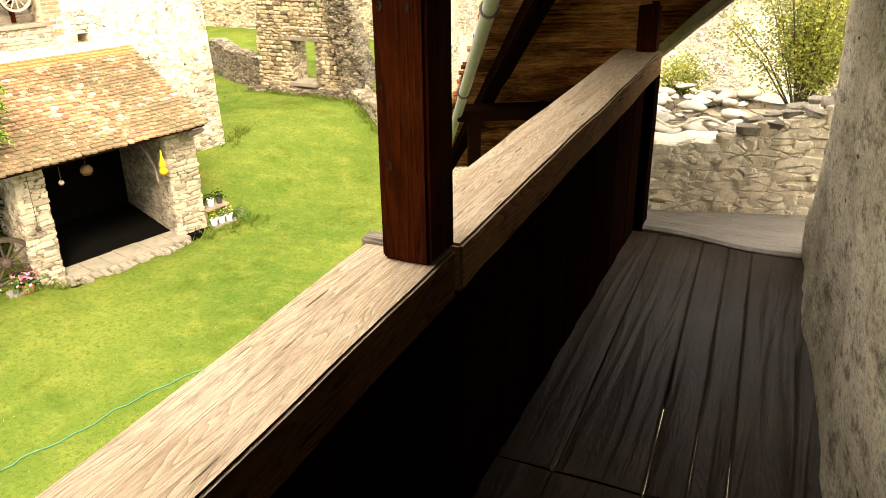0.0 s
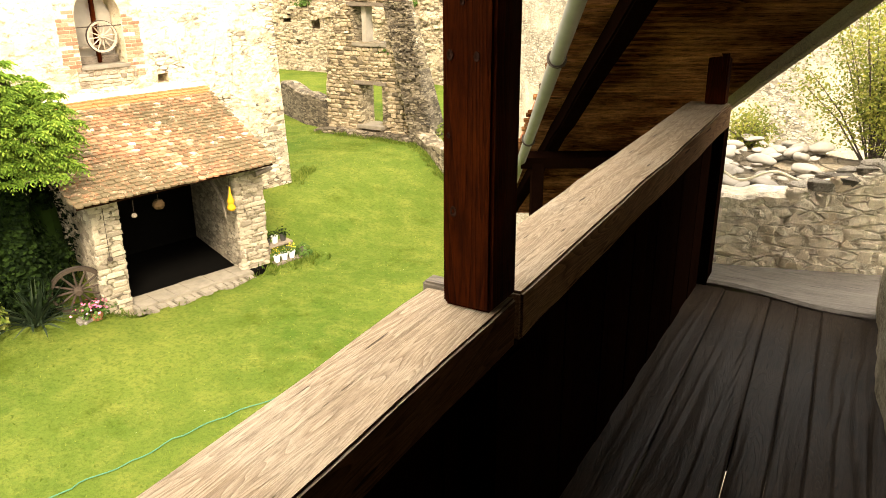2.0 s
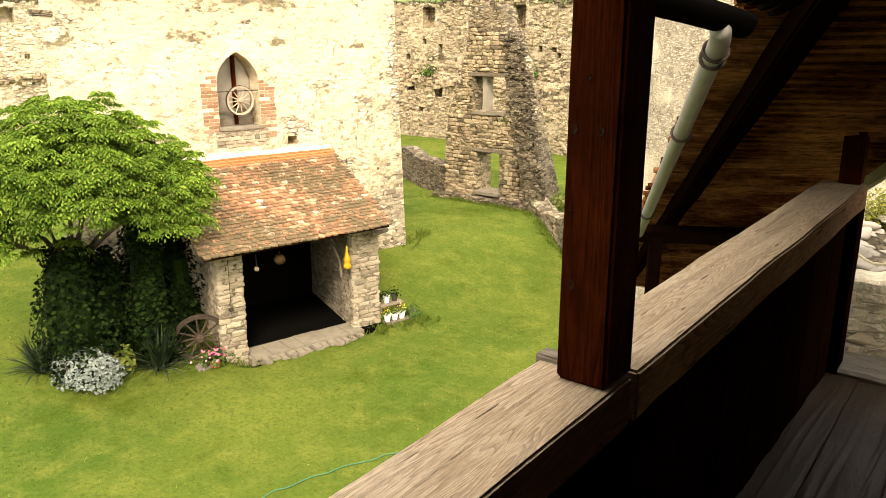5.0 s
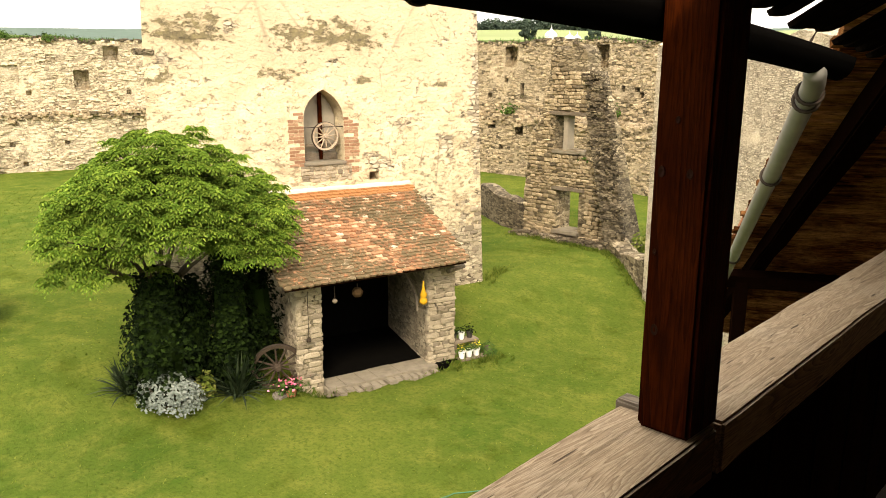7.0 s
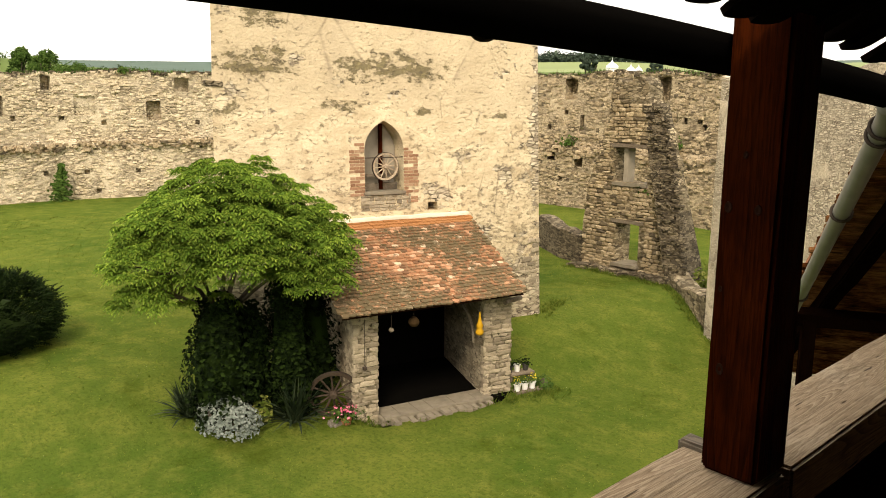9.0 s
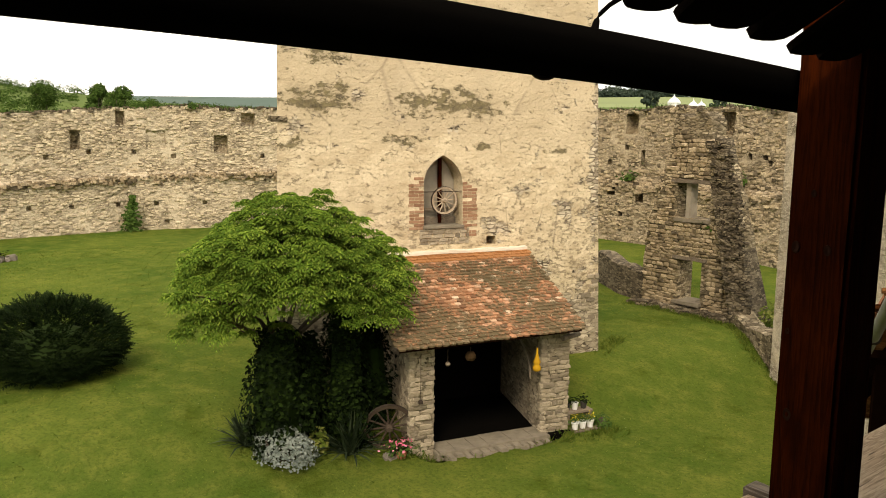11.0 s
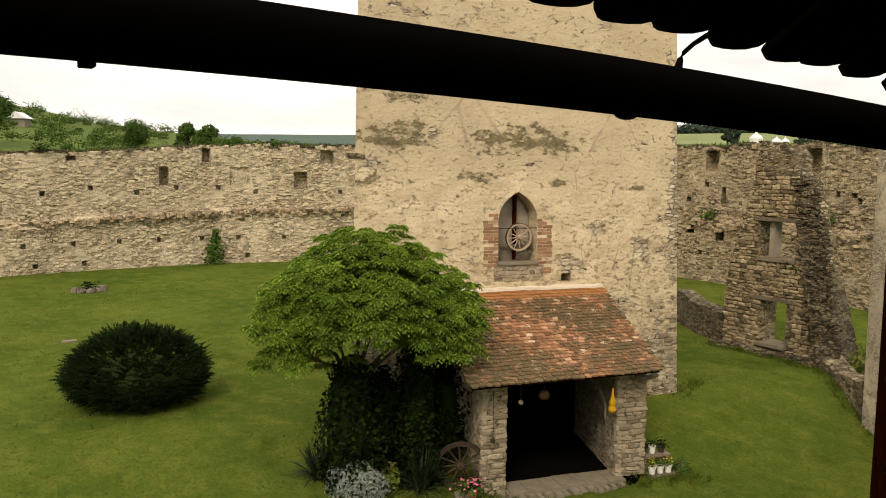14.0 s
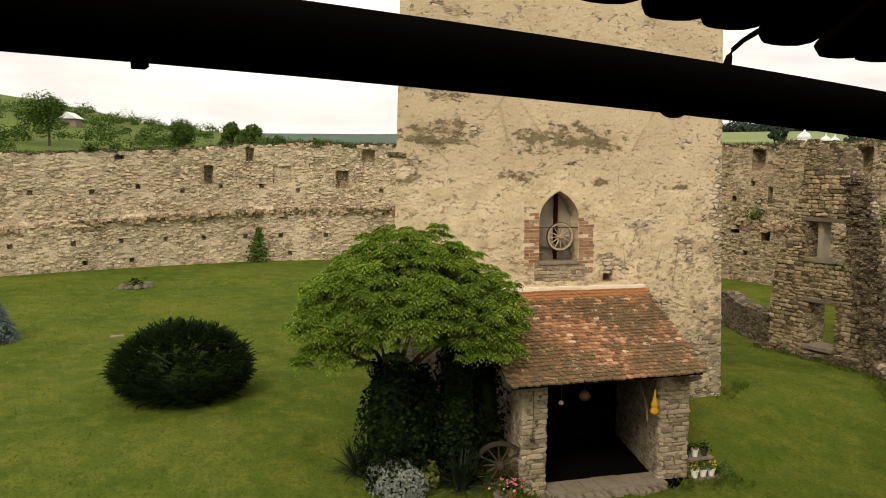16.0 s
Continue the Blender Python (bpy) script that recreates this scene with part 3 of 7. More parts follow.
def stone_meshes(count, material, lump=0.16, seed=1):
    """A few lumpy unit stones to share between many stones."""
    rng = random.Random(seed)
    out = []
    for k in range(count):
        bm = bmesh.new()
        bmesh.ops.create_cube(bm, size=1)
        bmesh.ops.bevel(bm, geom=bm.edges[:], offset=0.17, segments=1, affect="EDGES")
        off = Vector((rng.uniform(-9, 9), rng.uniform(-9, 9), rng.uniform(-9, 9)))
        for v in bm.verts:
            v.co += noise.noise_vector(v.co * 1.7 + off) * lump
        me = bpy.data.meshes.new("stone")
        bm.to_mesh(me)
        bm.free()
        me.materials.append(material)
        out.append(me)
    return out


def stone_face(parent, meshes, rng, p0, along, out, length, height, row=(0.07, 0.13), stone=(0.14, 0.34), deep=0.1, proud=0.02, top=None, name="stone", m=None):
    """Lays courses of single stones on an upright face; each one an object of its own."""
    along, out = Vector(along), Vector(out)
    turn = Matrix((along, -out, Vector((0, 0, 1)))).transposed().to_4x4()
    z, n = 0.0, 0
    while z < height - 0.03:
        h = min(rng.uniform(*row), height - z)
        s = rng.uniform(-0.1, 0.0)
        while s < length:
            w = rng.uniform(*stone)
            a, b = max(s, 0), min(s + w, length)
            if b - a > 0.04 and (top is None or z + h * 0.7 < top((a + b) / 2)):
                c = Vector(p0) + along * (a + b) / 2 + Vector((0, 0, z + h / 2)) - out * (deep / 2 - proud * rng.uniform(0.2, 1.2))
                ob = new(name, rng.choice(meshes))
                ob.parent = parent
                sz = Matrix.Diagonal(((b - a) * rng.uniform(0.86, 1.0), deep, h * rng.uniform(0.92, 1.08), 1))
                ob.matrix_basis = Matrix.Translation(c) @ turn @ pose(0, 0, 0, rng.uniform(-4, 4), rng.uniform(-6, 6), rng.uniform(-4, 4)) @ sz
                n += 1
            s += w
        z += h
    return n


def leaf_cloud(name, material, parent, spots, size, seed, quad=False, fold=True):
    """Many small leaves, each two triangles bent along the rib, at (place, normal) spots."""
    rng = random.Random(seed)
    verts, faces = [], []
    for p, nrm in spots:
        s = rng.uniform(*size)
        d = Vector((rng.gauss(0, 1), rng.gauss(0, 1), rng.gauss(0, 0.6)))
        d = (d - nrm * d.dot(nrm) * 0.6).normalized()
        w = d.cross(nrm)
        if w.length < 1e-3:
            w = d.orthogonal()
        w = w.normalized() * s * 0.32
        up = nrm * s * 0.14
        i = len(verts)
        verts += [p - d * s * 0.5, p + w + up, p + d * s * 0.5, p - w + up]
        faces += [(i, i + 1, i + 2), (i, i + 2, i + 3)]
    me = bpy.data.meshes.new(name)
    me.from_pydata([tuple(v) for v in verts], [], faces)
    me.materials.append(material)
    ob = new(name, me)
    if parent:
        ob.parent = parent
    return ob


def polar(az, r, z=0.0):
    """A place by its bearing (degrees to the left of the gallery's line) and distance."""
    return Vector((-math.sin(radians(az)) * r, math.cos(radians(az)) * r, z))


def ground_z(x, y):
    """The lawn: a bank rises from the gallery's side to the tower's terrace."""
    d = -(0.970 * x - 0.242 * y)
    k = min(1, max(0, (d - 12.6) / 4.2))
    h = 0.70 * k * k * (3 - 2 * k)
    u = 0.242 * x + 0.970 * y - 0.19 * max(0, d - 13.5)
    if 5.55 < u < 8.6 and 13.2 < d < 16.45:
        h = -0.12
    return h + 0.05 * noise.noise(Vector((x * 0.13, y * 0.13, 0))) + 0.02 * noise.noise(Vector((x * 0.6, y * 0.6, 4)))

# ---- ground ----
def lawn():
    bm = bmesh.new()
    xs = sorted({*(-75 + 1.0 * i for i in range(91)), *(-18 + 0.25 * i for i in range(36))})
    ys = sorted({*(-45 + 1.0 * i for i in range(106)), *(7 + 0.25 * i for i in range(36))})
    grid = [[bm.verts.new((x, y, ground_z(x, y))) for y in ys] for x in xs]
    for a, b in zip(grid, grid[1:]):
        for k in range(len(ys) - 1):
            bm.faces.new((a[k], b[k], b[k + 1], a[k + 1]))
    ob = part("ground", bm, LAWN, smooth=True)
    tagged(ob, "mown green courtyard lawn with yellowish patches", "lawn", kind="structure")


lawn()


def slit_backing():
    """An added slab at the house foot, otherwise unseen, that brightens the floor slits."""
    ob = rough_box("pavement", (-2.5, 3.0, -0.05), (0.6, 9.2, 0.14), SLAB, None, (6, 14, 1), 0.01, 0.02)
    tagged(ob, "grey slab added below the gallery to show pale through the floor slits", "paving", kind="structure")


slit_backing()


def ridge_angle(a):
    """How high the near hill stands over the horizon, in degrees, by bearing."""
    pts = ((0, 0.9), (60, 0.9), (66, 1.5), (74, 1.9), (80, 2.45), (82, 3.0), (85, 3.75), (89, 4.25), (96, 4.6), (125, 4.6), (150, 1.5), (180, 0.9), (360, 0.9))
    for (x0, y0), (x1, y1) in zip(pts, pts[1:]):
        if x0 <= a <= x1:
            return y0 + (y1 - y0) * (a - x0) / (x1 - x0)
    return 0.9


def far_height(az, r):
    """The land beyond the walls: a near hill, fields and far woods."""
    a = az % 360
    far = 2.25 + 0.25 * math.sin(radians(a * 2.3 + 20))
    near = ridge_angle(a)
    field = 2.35 if 15 < a < 56 else near
    if r < 260:
        k = max(0.0, (r - 60) / 200)
        e = -5.0 * (1 - k) ** 2.2 + (near if field == near else 1.7) * k
    elif r < 700:
        k = (r - 260) / 440
        e = (near if field == near else 1.7) * (1 - k) + (field if field != near else near * 0.8) * k
    else:
        k = min(1, (r - 700) / 1700)
        e = (field if field != near else near * 0.8) * (1 - k) + far * k
    h = 6.2 + r * math.tan(radians(e))
    return h + noise.noise(Vector((r * 0.012, a * 0.11, 3))) * min(5, r * 0.005)


def far_land():
    """Meadow and wooded hills beyond the walls, one sheet to the horizon."""
    bm = bmesh.new()
    rows = []
    for r in (60, 75, 95, 120, 150, 180, 220, 260, 320, 420, 540, 700, 950, 1300, 1800, 2400):
        rows.append([bm.verts.new(polar(k * 3.0, r, far_height(k * 3.0, r))) for k in range(121)])
    for a, b in zip(rows, rows[1:]):
        for k in range(120):
            bm.faces.new((a[k], a[k + 1], b[k + 1], b[k]))
    bmesh.ops.recalc_face_normals(bm, faces=bm.faces)
    ob = part("backdrop", bm, HILLGRASS, smooth=True)
    ob.data.materials.append(HILLFAR)
    ob.data.materials.append(FIELD)
    for p in ob.data.polygons:
        d = p.center.to_2d().length
        p.material_index = 1 if d > 800 else (2 if d > 330 else 0)
    tagged(ob, "green meadow hills with dark woods in the distance", "hills", kind="structure")


far_land()

# ---- tower in its own frame: x along the front, y into the tower ----
TF = Matrix(((0.242, -0.970, 0, 0), (0.970, 0.242, 0, 0), (0, 0, 1, 0), (0, 0, 0, 1)))
TL, TR, TD = 3.46, 11.60, 16.5


def tower():
    t = empty("stone_tower", TF)
    tagged(t, "square stone keep with peeling buff plaster and a pointed niche", "tower")
    bm = bmesh.new()
    top, batter = 15.0, 0.026
    lv = [0.0, 15.0]
    ring = []
    for z in lv:
        o = batter * (z - 3)
        ring.append([bm.verts.new(p) for p in ((TL + o, TD + o, z), (TR - o, TD + o, z), (TR - o, TD + 8 - o, z), (TL + 2.0 + o, TD + 8 - o, z))])
    for a, b in zip(ring, ring[1:]):
        for k in range(4):
            bm.faces.new((a[k], a[(k + 1) % 4], b[(k + 1) % 4], b[k]))
    bm.faces.new(list(reversed(ring[0])))
    bm.faces.new(ring[-1])
    wall = part("wall", bm, TOWER, t)
    bpy.context.view_layer.update()
    arch = [(6.83, 4.09), (7.80, 4.09), (7.80, 5.05)]
    for k in range(1, 9):
        q = radians(60 * k / 8)
        arch.append((6.83 + 0.97 * math.cos(q), 5.05 + 0.75 * math.sin(q)))
    arch += [(14.63 - x, z) for x, z in reversed(arch[2:-1])]
    cut = [prism(arch, TD - 1, TD + 0.62)]
    for x, z, w, h in ((8.42, 3.60, 0.25, 0.2), (5.72, 3.55, 0.2, 0.24)):
        cut.append(prism([(x, z), (x + w, z), (x + w, z + h), (x, z + h)], TD - 1, TD + 0.5))
    cut_holes(wall, cut)
    # the niche: back wall boards, sill, crossbar
    part("niche_back", prism([(6.85, 4.1), (7.78, 4.1), (7.78, 5.1), (7.6, 5.45), (7.315, 5.69), (7.03, 5.45), (6.85, 5.1)], TD + 0.5, TD + 0.6), NICHEBACK, t, "pale plastered back of the niche")
    rough_box("niche_post", (7.33, TD + 0.36, 4.12), (7.41, TD + 0.44, 5.62), STAINED, t, (1, 1, 6), 0.004, 0.006, "dark brown upright timber")
    rough_box("niche_bar", (6.84, TD + 0.36, 4.42), (7.79, TD + 0.42, 4.48), OLDWOOD, t, (6, 1, 1), 0.003, 0.005)
    rough_box("niche_board", (6.84, TD + 0.40, 4.10), (7.79, TD + 0.46, 4.26), OLDWOOD, t, (6, 1, 1), 0.003, 0.005)
    rough_box("niche_sill", (6.80, TD - 0.02, 4.03), (7.83, TD + 0.5, 4.10), SLAB, t, (6, 2, 1), 0.008, 0.01, "stone sill below the niche")
    tube_bm = bmesh.new()
    tube(tube_bm, [(6.82, TD + 0.1, 4.87), (7.81, TD + 0.1, 4.87)], 0.012, 6)
    part("iron_bar", tube_bm, IRON, t)
    # overhanging corner stone
    rough_box("corner_stone", (TL - 0.05, TD + 0.05, 6.40), (TL + 0.3, TD + 0.45, 6.52), RUIN, t, (2, 2, 1), 0.02, 0.02)
    # shallow roof out of sight
    bm = bmesh.new()
    o = batter * 12 - 0.4
    base = [bm.verts.new(p) for p in ((TL + o, TD + o, top), (TR - o, TD + o, top), (TR - o, TD + 8 - o, top), (TL + 2.0 + o, TD + 8 - o, top))]
    tip = bm.verts.new(((TL + TR) / 2, TD + 4.5, top + 4))
    for k in range(4):
        bm.faces.new((base[k], base[(k + 1) % 4], tip))
    bm.faces.new(list(reversed(base)))
    part("roof", bm, TILESTUFF, t)
    return t


TOWER_OB = tower()


# ---- porch in front of the tower ----
def porch():
    p = empty("porch", TF)
    tagged(p, "lean-to stone porch with a red clay tile roof", "porch")
    rng = random.Random(4)
    # side walls run back to the tower, a little askew
    for nm, a, b in (("side_wall", 5.30, 5.80), ("side_wall", 8.20, 8.86)):
        bm = bmesh.new()
        sk = 0.55
        vs = []
        for x, y, zb, zt in ((a, 13.52, -0.15, 2.24), (b, 13.52, -0.15, 2.24), (b + sk, 16.45, -0.1, 3.24), (a + sk, 16.45, -0.1, 3.24)):
            vs.append((bm.verts.new((x, y, zb)), bm.verts.new((x, y, zt))))
        for k in range(4):
            q, w = vs[k], vs[(k + 1) % 4]
            bm.faces.new((q[0], w[0], w[1], q[1]))
        bm.faces.new([v[1] for v in vs])
        bm.faces.new([v[0] for v in reversed(vs)])
        part(nm, bm, PIER, p, "coursed rubble side wall of the porch")
    # back wall in the shade colour, so the opening reads black
    part("back_wall", prism([(6.2, -0.1), (9.0, -0.1), (9.0, 3.2), (6.2, 3.2)], 16.2, 16.45), DARKROOM, p, "back wall inside, coloured near black for shade")
    # eave beam, rafters and soffit
    rough_box("eave_beam", (5.72, 13.56, 2.12), (8.35, 13.70, 2.26), STAINED_Y, p, (10, 1, 1), 0.006, 0.012, "dark timber beam over the opening")
    for k in range(9):
        x0 = 5.1 + k * 0.46
        bm = bmesh.new()
        tube(bm, [(x0 + 0.05, 13.45, 2.25), (x0 + 0.55, 16.5, 3.34)], 0.045, 6)
        part("rafter", bm, STAINED_Y, p)
    bm = bmesh.new()
    vs = [bm.verts.new(q) for q in ((4.93, 13.1, 2.225), (8.87, 13.1, 2.265), (9.43, 16.52, 3.43), (5.52, 16.52, 3.43))]
    up = [bm.verts.new(v.co + Vector((0, 0, 0.03))) for v in vs]
    bm.faces.new(list(reversed(vs)))
    bm.faces.new(up)
    for k in range(4):
        bm.faces.new((vs[k], vs[(k + 1) % 4], up[(k + 1) % 4], up[k]))
    part("roof_deck", bm, STAINED_Y, p, "dark boarded underside of the roof")
    # pale mortar flashing along the tower
    rough_box("mortar_flashing", (5.30, 16.36, 3.44), (9.46, 16.62, 3.53), CAPPING, p, (14, 1, 1), 0.018, 0.02, "pale mortar strip where roof meets wall")
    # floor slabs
    # inner floor carries the same painted shade; only the front slabs are pale
    fl = box("porch_floor", (5.85, 13.4, -0.1), (8.9, 16.3, 0.06), DARKROOM, p, 0.02, "earth floor, coloured near black for shade, behind worn stone slabs")
    box("slab_bed", (5.80, 13.34, -0.1), (8.35, 13.92, 0.068), SLAB, p, 0.015, "worn pale stone paving at the porch mouth")
    x = 5.85
    for k in range(7):
        w = rng.uniform(0.3, 0.55)
        b = min(x + w, 8.3)
        if b - x > 0.1:
            rough_box("paving_slab", (x + 0.004, 13.30, 0.02), (b - 0.004, 13.86 + rng.uniform(-0.05, 0.05), 0.09), SLAB, fl, (2, 2, 1), 0.006, 0.006)
        x += w
    for k in range(13):
        a = 5.95 + k * 0.18
        rough_box("kerb_stone", (a, 13.10 + rng.uniform(-0.08, 0.05), -0.08), (a + rng.uniform(0.13, 0.19), 13.36, 0.04 + rng.uniform(-0.02, 0.02)), SLAB, fl, (2, 1, 1), 0.02, 0.02)
    # round beam end lying along the right verge foot
    bm = bmesh.new()
    tube(bm, [(8.55, 13.3, 2.10), (9.02, 13.42, 2.12)], [0.06, 0.05], 8)
    part("beam_end", bm, OLDWOOD, p)
    return p


PORCH_OB = porch()


# ---- curtain wall: cells on a grid, with putlog holes and windows sunk into it ----
RING = ((112, 40, 6.6, 2.8), (97, 43.2, 6.55, 2.9), (89.8, 44.2, 6.68, 3.0), (85.0, 44.8, 6.78, 3.2), (79.6, 45.9, 6.95, 3.44), (73.9, 47.0, 7.38, 3.6), (64, 48, 7.50, 3.78), (55, 48, 7.5, 3.8), (47, 45.5, 7.45, 3.75), (40.3, 42.4, 7.36, 3.7), (35, 39.5, 7.36, 3.65), (30, 36.5, 7.35, 3.6), (24, 33.5, 7.3, 3.6))


def curtain_wall():
    pts = [(polar(a, r), top, led) for a, r, top, led in RING]
    cum = [0.0]
    for q, w in zip(pts, pts[1:]):
        cum.append(cum[-1] + (w[0] - q[0]).length)

    def at(s):
        for i in range(len(pts) - 1):
            if s <= cum[i + 1] or i == len(pts) - 2:
                k = (s - cum[i]) / (cum[i + 1] - cum[i])
                a, b = pts[i], pts[i + 1]
                return a[0].lerp(b[0], k), a[1] + (b[1] - a[1]) * k, a[2] + (b[2] - a[2]) * k

    def bearing(s):
        p = at(s)[0]
        return math.degrees(math.atan2(-p.x, p.y))

    step, dz = 0.26, 0.26
    n = int(cum[-1] / step)
    rows = 31
    deep = {}
    rng = random.Random(7)
    # regular rows of putlog holes
    cols = range(n)
    for k in range(4, n, 9):
        j = k + rng.randint(-1, 1)
        deep[(j, 7)] = 0.35
        if rng.random() < 0.85:
            deep[(j + 4, 17 + rng.randint(0, 1))] = 0.35
        if rng.random() < 0.25:
            deep[(j + 2, 3)] = 0.35

    def near(az):
        return min(cols, key=lambda k: abs(bearing(k * step) - az))

    def el_row(el, s):
        return round((6.2 + at(s)[0].length * math.tan(radians(el)) - 0.2) / dz)

    for az, el, w, h in ((76.9, -0.6, 2, 4), (74.0, 0.75, 2, 3), (82.6, 0.65, 2, 3), (71.9, -0.65, 4, 4), (67.7, -1.05, 3, 4), (66.0, 0.7, 3, 3), (93.5, -0.4, 3, 4), (88.0, 0.6, 2, 3),
                         (38.9, 0.75, 3, 4), (32.6, 0.7, 3, 4), (43.5, 0.6, 3, 4), (39.2, -1.2, 1, 1), (38.2, -1.3, 1, 2), (36.0, -1.0, 1, 1), (39.8, -4.0, 2, 2), (38.0, -4.3, 2, 2), (30.4, -1.6, 1, 1), (31.3, -1.7, 1, 1), (31.0, -4.6, 1, 1)):
        k = near(az)
        r0 = el_row(el, k * step)
        for i in range(w):
            for j in range(h):
                deep[(k + i - w // 2, r0 + j - h // 2)] = 0.12 if az in (71.9,) else 0.6
    bm = bmesh.new()
    grid = []
    tops, ledges = [], []
    for k in range(n + 1):
        p, top, led = at(k * step)
        q = at(min(cum[-1], k * step + 0.3))[0] - at(max(0, k * step - 0.3))[0]
        inward = Vector((q.y, -q.x, 0)).normalized()
        if inward.dot(p) > 0:
            inward = -inward
        ragged = top + 0.22 * noise.noise(Vector((k * 0.09, 0, 0))) + 0.14 * noise.noise(Vector((k * 0.7, 5, 0)))
        col = []
        for j in range(rows):
            z = 0.2 + j * dz
            z = min(z, ragged)
            thick = 0.32 if z < led + 0.12 * noise.noise(Vector((k * 0.25, 9, 0))) else 0.0
            wob = 0.05 * noise.noise(Vector((k * 0.35, j * 0.5, 2))) + (0.22 * noise.noise(Vector((k * 0.05, j * 0.06, 7))))
            v = p + inward * (thick + wob)
            col.append(bm.verts.new((v.x, v.y, z)))
        back = p - inward * 0.9
        face = Vector((col[-1].co.x, col[-1].co.y, 0))
        tops.append((face, ragged, inward))
        ledges.append((face, led, inward))
        grid.append((col, bm.verts.new((back.x, back.y, ragged + 0.05)), bm.verts.new((back.x, back.y, 0)), inward))
    # stones standing a little proud of the mortar
    verts, faces = [], []
    for q in range(12000):
        k, j = rng.randrange(n), rng.randrange(rows - 1)
        a, b = grid[k], grid[k + 1]
        if any((k + i, j + e) in deep for i in (-1, 0, 1) for e in (0, 1)) or a[0][j + 1].co.z - a[0][j].co.z < 0.1:
            continue
        u, w = rng.random(), rng.random()
        c = a[0][j].co.lerp(b[0][j].co, u).lerp(a[0][j + 1].co.lerp(b[0][j + 1].co, u), w)
        along = (b[0][j].co - a[0][j].co).normalized() * rng.uniform(0.06, 0.17)
        up = Vector((0, 0, rng.uniform(0.03, 0.075)))
        out = a[3] * rng.uniform(0.02, 0.06)
        i0 = len(verts)
        for e in (-0.05, 1):
            for sx, sz in ((-1, -1), (1, -1), (1, 1), (-1, 1)):
                r = 0.72 if e == 1 else 1.0
                verts.append(c + along * sx * r * rng.uniform(0.8, 1.15) + up * sz * r * rng.uniform(0.8, 1.2) + out * e)
        faces += [(i0 + 4, i0 + 5, i0 + 6, i0 + 7)] + [(i0 + e, i0 + (e + 1) % 4, i0 + 4 + (e + 1) % 4, i0 + 4 + e) for e in range(4)]
    for k in range(n):
        a, b = grid[k], grid[k + 1]
        for j in range(rows - 1):
            q = (a[0][j], b[0][j], b[0][j + 1], a[0][j + 1])
            if max(v.co.z for v in q) - min(v.co.z for v in q) < 1e-4 or (q[3].co.z - q[0].co.z < 1e-4 and q[2].co.z - q[1].co.z < 1e-4):
                continue
            d = deep.get((k, j))
            if d and q[3].co.z < a[1].co.z - 0.15:
                inner = [bm.verts.new(v.co - a[3] * d) for v in q]
                bm.faces.new(inner)
                for i, side in enumerate(((k, j - 1), (k + 1, j), (k, j + 1), (k - 1, j))):
                    if side not in deep:
                        bm.faces.new((q[i], q[(i + 1) % 4], inner[(i + 1) % 4], inner[i]))
            else:
                bm.faces.new(q)
        bm.faces.new((a[0][-1], b[0][-1], b[1], a[1]))
        bm.faces.new((a[1], b[1], b[2], a[2]))
    bmesh.ops.remove_doubles(bm, verts=bm.verts[:], dist=1e-4)
    bmesh.ops.recalc_face_normals(bm, faces=bm.faces)
    ob = part("wall_curtain", bm, CURTAIN)
    tagged(ob, "tall weathered rubble curtain wall with putlog holes and small windows", "wall", kind="structure")
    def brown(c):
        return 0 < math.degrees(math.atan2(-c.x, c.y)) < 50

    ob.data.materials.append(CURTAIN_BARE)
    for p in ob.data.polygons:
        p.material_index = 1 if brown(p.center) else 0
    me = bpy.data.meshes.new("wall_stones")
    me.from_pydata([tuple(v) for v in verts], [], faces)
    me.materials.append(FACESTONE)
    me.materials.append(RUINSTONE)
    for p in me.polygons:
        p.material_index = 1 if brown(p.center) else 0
    st = new("wall_stone", me)
    st.parent = ob
    tagged(st, "rough field stones set in the curtain wall", kind="stuff")
    return tops, ledges


CURTAIN_TOPS, CURTAIN_LEDGES = curtain_wall()


# ---- ruined house against the wall ----
def buttress_x(z):
    return -14.35 + 1.75 * (max(0.0, 6.1 - z) / 5.8) ** 0.62


